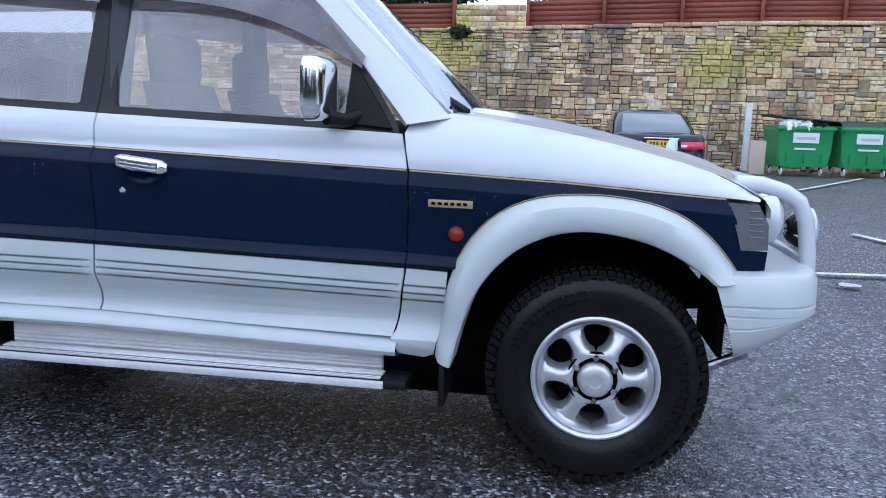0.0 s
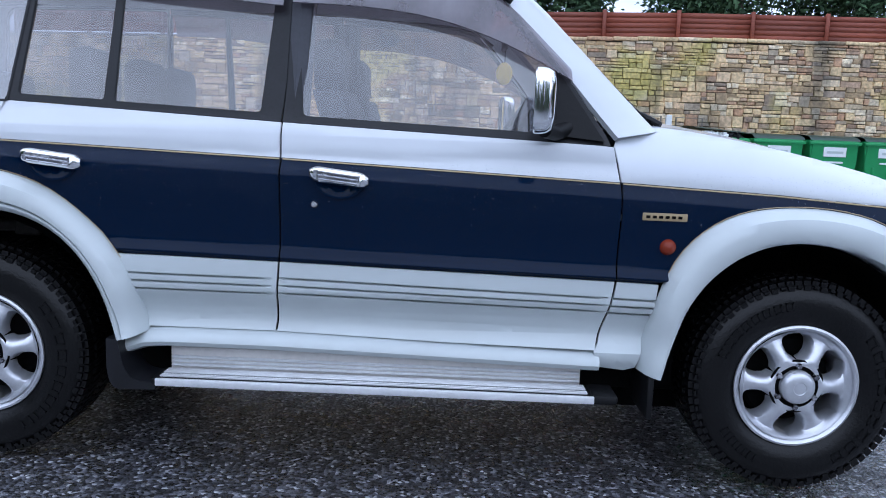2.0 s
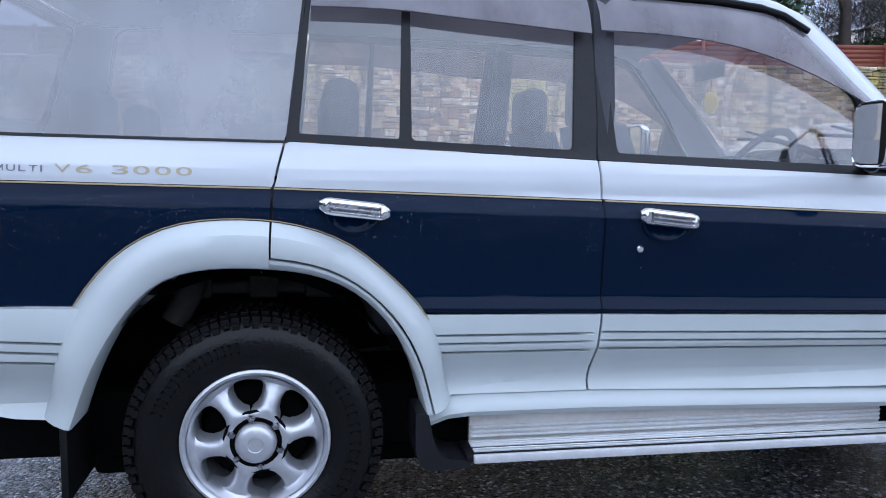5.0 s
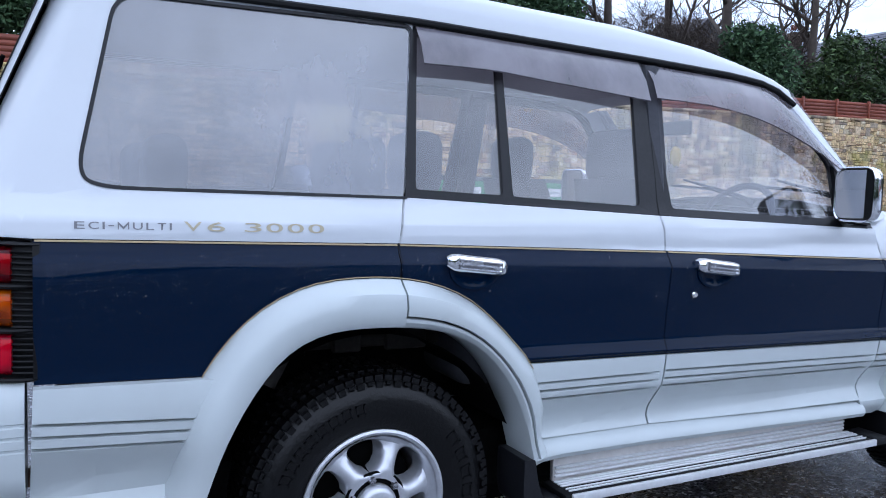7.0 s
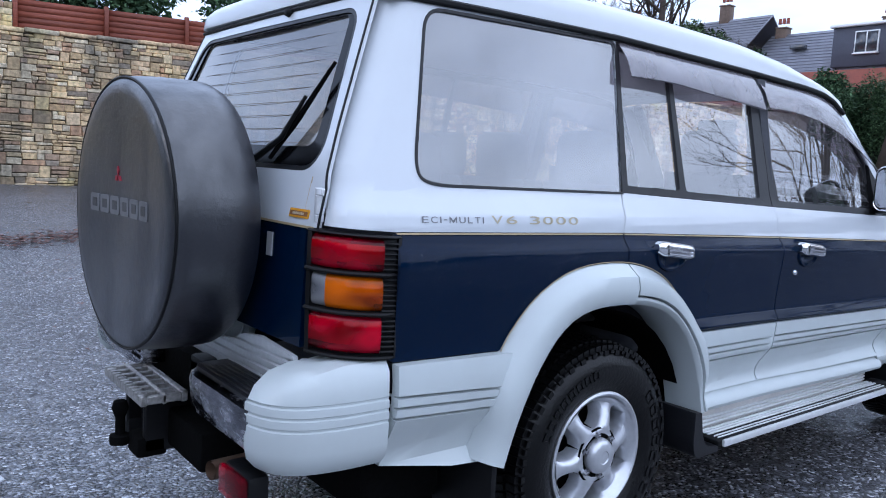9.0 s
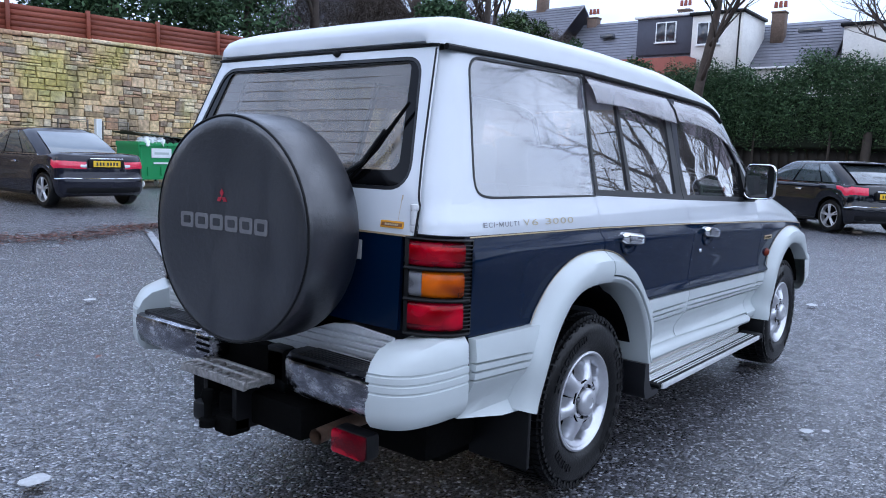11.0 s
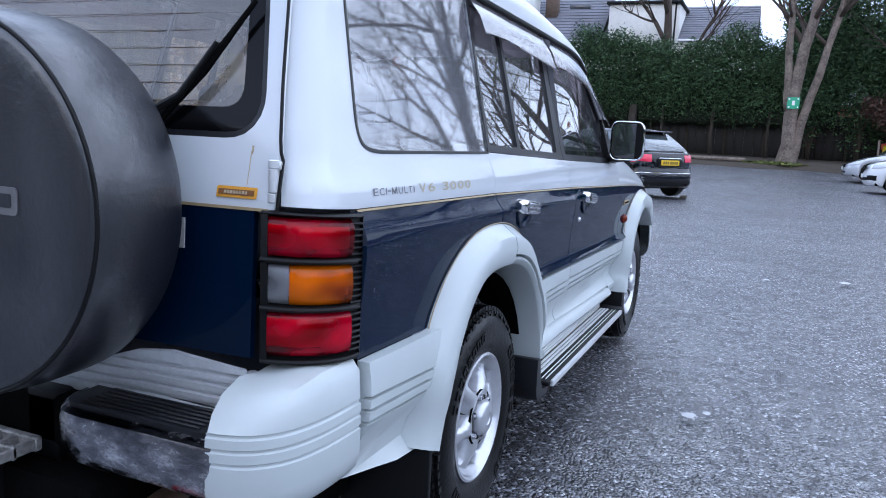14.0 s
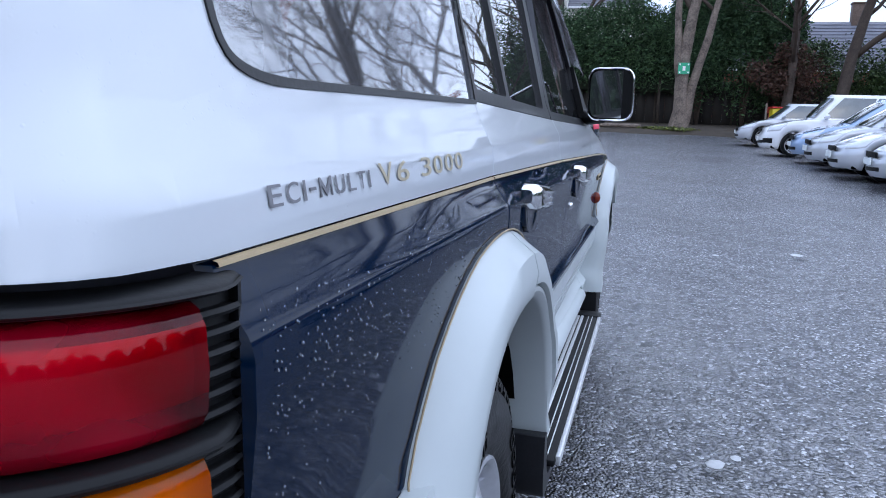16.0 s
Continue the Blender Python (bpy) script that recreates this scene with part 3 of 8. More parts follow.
def grooves(lines, depth=0.020):
    def g(x, z):
        for a, b in lines:
            if min(a[0], b[0]) - .001 <= x <= max(a[0], b[0]) + .001:
                zz = a[1] + (b[1] - a[1]) * (x - a[0]) / (b[0] - a[0])
                if abs(z - zz) < 0.0027:
                    return depth
        return 0.0
    return g


GAP = 0.0035
SEAM_R = [(-2.643, 1.203), (-2.666, 1.112), (-2.673, 1.063), (-2.679, 0.988)]
SEAM_M = [(-1.733, 1.166), (-1.727, .987), (-1.725, .716), (-1.743, .478)]
SEAM_F = [(-.659, 1.150), (-.631, 1.013), (-.624, .945), (-.628, .697), (-.644, .586), (-.672, .455)]


def seam_x(seam, z):
    return lerp_table(sorted((b, a) for a, b in seam), z)


def seam_pts(seam, z0, z1, dx, n=4):
    return [(seam_x(seam, z0 + (z1 - z0) * k / n) + dx, z0 + (z1 - z0) * k / n) for k in range(n + 1)]


def gold_at(x):
    return lerp_table(GOLD, x)


def clad_at(x):
    return lerp_table(CLADZ, x)


def rounded(poly, r, n=4):
    """The outline with its corners rounded by r (one radius or one for each corner)."""
    out = []
    m = len(poly)
    for i in range(m):
        rr = r[i] if isinstance(r, (list, tuple)) else r
        p, a, b = Vector(poly[i]), Vector(poly[i - 1]), Vector(poly[(i + 1) % m])
        if rr <= 0:
            out.append(tuple(p))
            continue
        da, db = (a - p), (b - p)
        la, lb = min(rr, da.length * .45), min(rr, db.length * .45)
        s, e = p + da.normalized() * la, p + db.normalized() * lb
        for k in range(n + 1):
            t = k / n
            out.append(tuple((1 - t) ** 2 * s + 2 * t * (1 - t) * p + t * t * e))
    return out


GUTTER = [(-3.50, 1.695), (-3.12, 1.703), (-2.563, 1.708), (-1.73, 1.687), (-1.30, 1.672), (-1.136, 1.655), (-1.05, 1.625), (-.996, 1.585), (-.754, 1.345), (-.62, 1.195)]
# window openings, x and z
WIN_Q = rounded([(-3.365, 1.675), (-3.455, 1.235), (-3.40, 1.212), (-2.640, 1.206), (-2.585, 1.690)], [.06, .07, .07, .0, .02], 6)
WIN_R1 = rounded([(-2.565, 1.672), (-2.606, 1.226), (-2.322, 1.217), (-2.306, 1.668)], .012)
WIN_R2 = rounded([(-2.284, 1.667), (-2.288, 1.214), (-1.806, 1.196), (-1.775, 1.655)], .015)
WIN_F = rounded([(-1.710, 1.652), (-1.668, 1.190), (-.845, 1.164), (-.845, 1.37), (-1.06, 1.590), (-1.14, 1.632)], [.015, .015, .01, .02, .06, .05], 5)


def glass_pane(outline, side, sink=0.010):
    bm = bmesh.new()
    f = []
    for x, z in outline:
        f.append(bm.verts.new((x, side_y(x, z) + sink, z)))
    bm.faces.new(f)
    bmesh.ops.triangulate(bm, faces=bm.faces)
    bmesh.ops.recalc_face_normals(bm, faces=bm.faces)
    if sum(q.normal.y * q.calc_area() for q in bm.faces) > 0:
        bmesh.ops.reverse_faces(bm, faces=bm.faces)
    return mirror_bm(bm, side)


def grow(outline, d):
    c = Vector((sum(p[0] for p in outline) / len(outline), sum(p[1] for p in outline) / len(outline)))
    out = []
    m = len(outline)
    for i in range(m):
        a, b = Vector(outline[i - 1]), Vector(outline[(i + 1) % m])
        t = (b - a).normalized()
        n = Vector((t.y, -t.x))
        if n.dot(Vector(outline[i]) - c) < 0:
            n = -n
        out.append(tuple(Vector(outline[i]) + n * d))
    return out


def seal(outline, side, w=0.018, lift=0.004):
    """A rubber or painted rim round a window."""
    return panel(grow(outline, w), [outline], None, 0.2, 0.016, (), side, lift)


for side in (1, -1):
    # rear quarter
    up = [(rear_x(1.10) + .004, gold_at(-3.69) + .012)] + line(GOLD, -3.55, -2.674 - GAP, 8, .004)[0:] + seam_pts(SEAM_R, 1.09, 1.200, -GAP, 3)
    up += [(-2.636 - GAP, 1.22), (-2.574 - GAP, 1.700), (-3.12, 1.697), (-3.46, 1.692), (rear_x(1.68) + .004, 1.68)]
    up += [(rear_x(z) + .004, z) for z in (1.55, 1.4, 1.25, 1.15)]
    quarter = part("rear_quarter_panel", panel(up, [WIN_Q], side=side), MAT["white"], suv)
    part("window_seal", seal(WIN_Q, side, .009, .002), MAT["trim"], quarter)
    part("window_pane", glass_pane(WIN_Q, side, .004), MAT["tint"], quarter, "misted, tinted side glass")
    lo = line(GOLD, -3.548, -2.676 - GAP, 8, -.001) + [(-2.679 - GAP, .985)]
    cutr = [p for p in R_CUT if p[0] < -2.68]
    lo += cutr[:next(i for i, p in enumerate(cutr) if p[1] < clad_at(p[0]))] + [(-3.20, clad_at(-3.2) + .002)] + line(CLADZ, -3.25, -3.548, 4, .002)
    part("quarter_lower_skin", panel(lo, side=side), MAT["navy"], quarter, "navy blue lower skin")
    # rear door
    lo = line(GOLD, -2.676 + GAP, -1.7275 - GAP, 8, -.001) + seam_pts(SEAM_M, gold_at(-1.727) - .03, clad_at(-1.725) + .002, -GAP) + [(-2.23, clad_at(-2.23) + .002)]
    cutf = [p for p in R_CUT if p[0] > -2.66 and p[1] > clad_at(p[0])]
    lo += cutf + [(-2.676 + GAP, .965)]
    rdoor = part("rear_door", panel(lo, side=side), MAT["navy"], suv)
    up = line(GOLD, -2.674 + GAP, -1.730 - GAP, 8, .004) + seam_pts(SEAM_M, 1.08, 1.164, -GAP, 2) + line(BELT, -1.738, -2.625, 6) + seam_pts(SEAM_R, 1.2, 1.10, GAP, 3)
    part("door_upper_skin", panel(up, side=side), MAT["white"], rdoor, "white skin above the pinstripe")
    fr = line(BELT, -2.640 + GAP, -1.735 - GAP, 4, .002) + [(-1.728, 1.30), (-1.728, 1.680), (-2.20, 1.697), (-2.572 + GAP, 1.698), (-2.60, 1.50)]
    part("window_frame", panel(fr, [WIN_R1, WIN_R2], side=side, lift=-.001), MAT["trim"], rdoor)
    part("window_pane", glass_pane(WIN_R1, side), MAT["glass"], rdoor)
    part("window_pane", glass_pane(WIN_R2, side), MAT["glass"], rdoor)
    gl = [((-2.23, .661 - d), (-1.785, .659 - d)) for d in (0, .025, .052)]
    cl = [(-2.262, clad_at(-2.2) - .001), (-1.726 - GAP, clad_at(-1.73) - .001)] + seam_pts(SEAM_M, .69, .474, -GAP, 3) + [(-2.163, .474), (-2.215, .455), (-2.250, .60)]
    part("door_cladding", panel(cl, grid=.05, side=side, cuts=gl, lift=.006, groove=grooves(gl)), MAT["clad"], rdoor, "silver-white lower cladding with three grooves")
    # front door
    lo = line(GOLD, -1.7275 + GAP, -.630 - GAP, 10, -.001) + seam_pts(SEAM_F, .98, clad_at(-.63) + .002, -GAP) + line(CLADZ, -.70, -1.66, 6, .002) + seam_pts(SEAM_M, clad_at(-1.72) + .002, 1.01, GAP)
    fdoor = part("front_door", panel(lo, side=side), MAT["navy"], suv)
    up = line(GOLD, -1.730 + GAP, -.632 - GAP, 10, .004) + seam_pts(SEAM_F, 1.05, 1.128, -GAP, 2) + line(BELT, -.70, -1.728, 8) + seam_pts(SEAM_M, 1.155, 1.07, GAP, 2)
    part("door_upper_skin", panel(up, side=side), MAT["white"], fdoor, "white skin above the pinstripe")
    fr = line(BELT, -1.735 + GAP, -.668, 6, .002) + [(-.682, 1.165), (-.84, 1.395), (-1.03, 1.612), (-1.12, 1.648), (-1.30, 1.664), (-1.722, 1.679), (-1.725, 1.30)]
    part("window_frame", panel(fr, [WIN_F], side=side, lift=-.001), MAT["trim"], fdoor)
    part("window_pane", glass_pane(WIN_F, side), MAT["glass"], fdoor)
    gl = [((-1.719, .662 - d), (-.657, .640 - d * .93)) for d in (0, .026, .052)]
    cl = [(-1.726 + GAP, clad_at(-1.72) - .001), (-.630 - GAP, clad_at(-.63) - .001)] + seam_pts(SEAM_F, .67, .456, -GAP, 4) + [(-1.2, .462)] + seam_pts(SEAM_M, .474, .69, GAP, 3)
    part("door_cladding", panel(cl, grid=.05, side=side, cuts=gl, lift=.006, groove=grooves(gl)), MAT["clad"], fdoor, "silver-white lower cladding with three grooves")
    # front wing
    lo = line(GOLD, -.628 + GAP, .365, 10, -.001) + [(.395, .90), (.425, .805), (.505, .80), (.502, .742), (.46, .738)]
    lo += [p for p in F_CUT[::-1] if p[1] > clad_at(p[0]) + .005] + [(-.50, clad_at(-.5) + .002)] + seam_pts(SEAM_F, clad_at(-.63) + .002, .98, GAP)
    wing = part("front_wing", panel(lo, side=side), MAT["navy"], suv)
    up = line(GOLD, -.632 + GAP, .40, 10, .004) + [(.47, .955), (.475, .962)] + line(BONNET, .44, -.60, 10) + [(-.64, 1.165)] + seam_pts(SEAM_F, 1.13, 1.03, GAP, 2)
    part("wing_upper_skin", panel(up, side=side, surf=fender_y), MAT["white"], wing, "white skin above the pinstripe")
    gl = [((-.655, .640 - d), (-.50, .637 - d)) for d in (0, .026, .052)]
    cl = [(-.628 + GAP, clad_at(-.63) - .001), (-.49, clad_at(-.49) - .001), (-.50, .55), (-.535, .40), (-.57, .387), (-.655, .396), (-.68, .450)] + seam_pts(SEAM_F, .475, .66, GAP, 3)
    part("wing_cladding", panel(cl, grid=.05, side=side, cuts=gl, lift=.006, groove=grooves(gl)), MAT["clad"], wing, "silver-white cladding behind the wheel")
    # wheel-arch flares
    k = next(i for i, p in enumerate(R_OUT) if p[0] < -2.685)
    part("wheel_arch_flare", flare(F_OUT, F_IN, side), MAT["clad"], wing, "silver-white arch flare")
    part("wheel_arch_flare", flare(R_OUT, R_IN, side, (0, k - .60), across=(0.0, .735)), MAT["clad"], rdoor, "silver-white arch flare on the door")
    part("arch_lip", flare(R_OUT, R_IN, side, (0, k - .50), across=(.775, 1.02)), MAT["clad"], quarter, "silver-white arch lip inside the door's flare")
    part("wheel_arch_flare", flare(R_OUT, R_IN, side, (k - .48, 33)), MAT["clad"], quarter, "silver-white arch flare")
    for nm, oo, par in (("arch_pinstripe", R_OUT, quarter), ("arch_pinstripe", F_OUT, wing)):
        bm = bmesh.new()
        pts = [(x, side_y(x, z) - .005, z + .004) for x, z in oo if z > .70]
        tube(bm, pts, .0015, 6)
        part(nm, mirror_bm(bm, side), MAT["gold"], par)
    # rear quarter cladding
    gl = [((-3.56, .688 - d), (-3.222 - d * .3, .667 - d * .95)) for d in (0, .028, .056)]
    cl = [(-3.549, clad_at(-3.55) - .001), (-3.165, clad_at(-3.2) - .001), (-3.195, .62), (-3.245, .455), (-3.34, .460), (-3.558, .495)]
    part("quarter_cladding", panel(cl, side=side, cuts=gl, lift=.030, groove=grooves(gl), depth=.03), MAT["clad"], quarter, "silver-white lower cladding with three grooves")
    # sill, plate and step
    bm = bmesh.new()
    rows = []
    for kx in range(25):
        x = -2.245 + (-.66 + 2.245) * kx / 24
        zt = lerp_table([(-2.245, .443), (-2.163, .472), (-1.743, .472), (-.69, .449)], x)
        rows.append([(x, .05, zt + .002), (x, .030, zt - .003), (x, .012, zt - .013), (x, .000, zt - .028), (x, -.003, zt - .042), (x, .006, zt - .057), (x, .04, zt - .068), (x, .12, zt - .078)])
    loft(bm, rows)
    bmesh.ops.recalc_face_normals(bm, faces=bm.faces)
    if sum(f.normal.y * f.calc_area() for f in bm.faces) > 0:
        bmesh.ops.reverse_faces(bm, faces=bm.faces)
    sill = part("sill", mirror_bm(bm, side), MAT["clad"], suv)
    part("kick_plate", mirror_bm(boxed(-2.105, -.712, .052, .07, .30, .40, .003), side), MAT["kick"], sill, "grimy aluminium kick plate")
    step = part("side_step", mirror_bm(boxed(-2.135, -.672, -.062, .07, .300, .322, .008), side), MAT["black"], suv)
    for z in (.338, .352, .366):
        part("plate_rib", mirror_bm(boxed(-2.10, -.715, .044, .054, z - .0045, z + .0045, .002, 1), side), MAT["alu"], step, "bright aluminium rib")
    for y, w in ((-.040, .0016), (-.024, .0016), (.002, .006), (.019, .006), (.036, .006)):
        part("tread_rib", mirror_bm(boxed(-2.11, -.70, y - w, y + w, .322, .3285, .002, 1), side), MAT["alu"], step, "worn aluminium rib")
    part("edge_trim", mirror_bm(boxed(-2.115, -.683, -.074, -.061, .300, .325, .003), side), MAT["alu"], step, "white-worn aluminium edge")
    part("end_cap", mirror_bm(boxed(-.690, -.605, -.072, .06, .296, .330, .012), side), MAT["black"], step)
    # mud flaps
    bm = bmesh.new()
    flap = rounded([(-2.283, .447), (-2.246, .444), (-2.226, .350), (-2.195, .309), (-2.118, .303), (-2.118, .280), (-2.262, .276), (-2.283, .330)], [.004, .004, .03, .03, .002, .006, .03, .03], 4)
    loft(bm, [[(x, y, z) for x, z in flap] for y in (-.052, -.046, .10)], True, True)
    for v in bm.verts:
        if v.co.y < -.05:
            v.co.x = -2.21 + (v.co.x + 2.21) * .975
    bmesh.ops.recalc_face_normals(bm, faces=bm.faces)
    part("mud_flap", mirror_bm(bm, side), MAT["trim"], suv, "black rubber mud flap that curves into the step")
    part("mud_flap", mirror_bm(boxed(-.505, -.485, -.04, .20, .245, .39, .004), side), MAT["black"], suv)
    part("mud_flap", mirror_bm(boxed(-3.225, -3.205, -.04, .22, .235, .46, .004), side), MAT["black"], suv)
    # pinstripes
    for par, x0, x1 in ((quarter, -3.545, -2.68), (rdoor, -2.672, -1.732), (fdoor, -1.722, -.636)):
        part("pinstripe", stripe(GOLD, x0, x1, -.003, .005, side), MAT["gold"], par)
    part("pinstripe", stripe(GOLD, -.625, .36, -.003, .005, side), MAT["gold"], wing)

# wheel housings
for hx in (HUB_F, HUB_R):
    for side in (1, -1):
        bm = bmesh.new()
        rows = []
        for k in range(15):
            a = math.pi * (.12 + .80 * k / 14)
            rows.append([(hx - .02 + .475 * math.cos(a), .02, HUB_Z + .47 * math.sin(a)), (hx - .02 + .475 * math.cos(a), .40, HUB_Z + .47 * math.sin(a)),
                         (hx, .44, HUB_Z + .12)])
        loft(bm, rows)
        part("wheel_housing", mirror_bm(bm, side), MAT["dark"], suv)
for side in (1, -1):
    rail = part("frame_rail", mirror_bm(boxed(-3.12, -2.36, .30, .36, .735, .775, .008, 1), side), MAT["under_grey"], suv, "dusty brown frame rail inside the arch")
    for xb, w in ((-2.92, .05), (-2.715, .045), (-2.52, .07)):
        part("bracket", mirror_bm(boxed(xb - w, xb + w, .285, .31, .725, .80, .006, 1), side), MAT["under_grey"], rail)
    bm = bmesh.new()
    tube(bm, [(-2.98, .26, .66), (-2.93, .27, .75), (-2.90, .29, .82)], [.040, .040, .036], 14)
    part("damper", mirror_bm(bm, side), MAT["under_grey"], suv)
# near-black sheet added in the gap before the wheel, in place of shade
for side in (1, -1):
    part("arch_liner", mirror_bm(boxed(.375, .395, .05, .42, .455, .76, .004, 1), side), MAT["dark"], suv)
# added block and a low, wide underbody keep light off the ground beneath
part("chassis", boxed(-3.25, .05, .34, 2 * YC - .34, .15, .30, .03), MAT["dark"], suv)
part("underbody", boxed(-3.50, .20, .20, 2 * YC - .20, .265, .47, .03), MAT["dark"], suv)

# roof
bm = bmesh.new()
rows = []
TOP = [(-3.535, 1.748), (-3.528, 1.766), (-3.51, 1.784), (-3.48, 1.800), (-3.43, 1.816), (-3.36, 1.826), (-3.25, 1.832), (-3.0, 1.836), (-2.4, 1.834), (-1.8, 1.814), (-1.45, 1.776), (-1.22, 1.730), (-1.08, 1.690), (-1.0, 1.655)]
for x in [-3.535, -3.528, -3.51, -3.48, -3.45, -3.42, -3.38, -3.33, -3.27] + [-3.20 + 2.18 * k / 27 for k in range(28)]:
    g, t = lerp_table(GUTTER, x), lerp_table(TOP, x)
    u = min(1.0, (x + 3.535) / .16)
    ys = side_y(max(x, -3.3), g) - .012 + .055 * (1 - math.sqrt(max(0.0, 1 - (1 - u) ** 2)))
    h = t - g
    row = []
    for f, zf in ((0, 0.0), (.004, .32), (.012, .62), (.03, .82), (.07, .92), (.15, .968), (.30, .99), (.5, 1.0)):
        row.append((f, g + .010 + (h - .010) * zf))
    full = [(x, ys + f * 2 * (YC - ys), z) for f, z in row]
    full += [(x, 2 * YC - (ys + f * 2 * (YC - ys)), z) for f, z in row[-2::-1]]
    rows.append(full)
r0 = rows[0]
rows.insert(0, [(x + .002, y, min(z, 1.712)) for x, y, z in r0])
rows.insert(0, [(x + .03, y, 1.703) for x, y, z in r0])
loft(bm, rows)
bmesh.ops.recalc_face_normals(bm, faces=bm.faces)
if sum(f.normal.z * f.calc_area() for f in bm.faces) < 0:
    bmesh.ops.reverse_faces(bm, faces=bm.faces)
roof = part("roof", bm, MAT["white"], suv)
for side in (1, -1):
    bm = bmesh.new()
    tube(bm, [(x, side_y(max(x, -3.3), z) - .006, z + .002) for x, z in line(GUTTER, -3.49, -1.0, 30)], .011, 8)
    part("gutter", mirror_bm(bm, side), MAT["black"], roof)
    # windscreen pillar
    bm = bmesh.new()
    rows = []
    for k in range(10):
        t = k / 8.7
        x, z = -1.06 + t * .40, 1.645 - t * .470
        if t < .2:
            z -= .014 * (1 - t / .2)
        y = side_y(x, z)
        w = .080 + .055 * t
        rows.append([(x - .005, y + .015, z - .01), (x + .002, y - .004, z), (x + w * .5, y + .004, z + .012), (x + w, y + .045, z + .025), (x + w + .01, y + .09, z + .02)])
    loft(bm, rows)
    bmesh.ops.recalc_face_normals(bm, faces=bm.faces)
    if sum(f.normal.y * f.calc_area() for f in bm.faces) > 0:
        bmesh.ops.reverse_faces(bm, faces=bm.faces)
    part("windscreen_pillar", mirror_bm(bm, side), MAT["white"], suv)
part("headliner", boxed(-3.42, -1.12, .26, 2 * YC - .26, 1.69, 1.72, .01), MAT["headliner"], roof)

bm = bmesh.new()
tube(bm, [(rear_x(1.70) - .012 - .02 * (1 - ((y - YC) / .8) ** 2), y, 1.699) for y in (.19, .35, .6, YC, ym(.6), ym(.35), ym(.19))], .006, 8)
part("tailgate_seam", bm, MAT["black"], roof, "dark seam under the roof's rear edge")
# windscreen
bm = bmesh.new()
rows = []
for k in range(7):
    t = k / 6
    row = []
    for j in range(13):
        s = j / 12 * 2 - 1
        yh = .60 + .08 * t
        row.append((-1.0 + t * .50 + .09 * (1 - s * s), YC + s * yh, 1.655 - t * .465))
    rows.append(row)
loft(bm, rows)
bmesh.ops.recalc_face_normals(bm, faces=bm.faces)
part("windscreen", bm, MAT["glass"], suv, smooth=0)

# bonnet
bm = bmesh.new()
rows = []
for k in range(17):
    x = -.56 + 1.05 * k / 16
    e = lerp_table(BONNET, x)
    y0 = fender_y(x, e)
    row = []
    for j in range(17):
        s = j / 16 * 2 - 1
        crown = .028 * (1 - s * s) + (.010 if abs(s) < .62 else 0)
        row.append((x + .03 * (1 - s * s) * (1 if k > 12 else 0), YC + s * (YC - y0), e + crown))
    rows.append(row)
last = rows[-1]
rows.append([(x + .02, y, z - .03) for x, y, z in last])
rows.append([(x + .02, y, z - .06) for x, y, z in last])
loft(bm, rows)
bmesh.ops.recalc_face_normals(bm, faces=bm.faces)
if sum(f.normal.z for f in bm.faces) < 0:
    bmesh.ops.reverse_faces(bm, faces=bm.faces)
part("bonnet", bm, MAT["white"], suv)
part("front_panel", boxed(.36, .47, .16, 2 * YC - .16, .68, .93, .02), MAT["black"], suv, "black grille panel")



# wheels
def arc_block(bm, cx, cz, flip, y0, y1, r0, r1, a0, a1, skew=0.0):
    """One tread block on the tyre's crown or shoulder."""
    vs = []
    for r in (r0, r1):
        for a, y in ((a0, y0), (a1, y0), (a1 + skew, y1), (a0 + skew, y1)):
            vs.append(bm.verts.new((cx + r * math.cos(a), y, cz + r * math.sin(a))))
    for f in ((4, 5, 6, 7), (0, 1, 5, 4), (1, 2, 6, 5), (2, 3, 7, 6), (3, 0, 4, 7)):
        bm.faces.new([vs[i] for i in f])


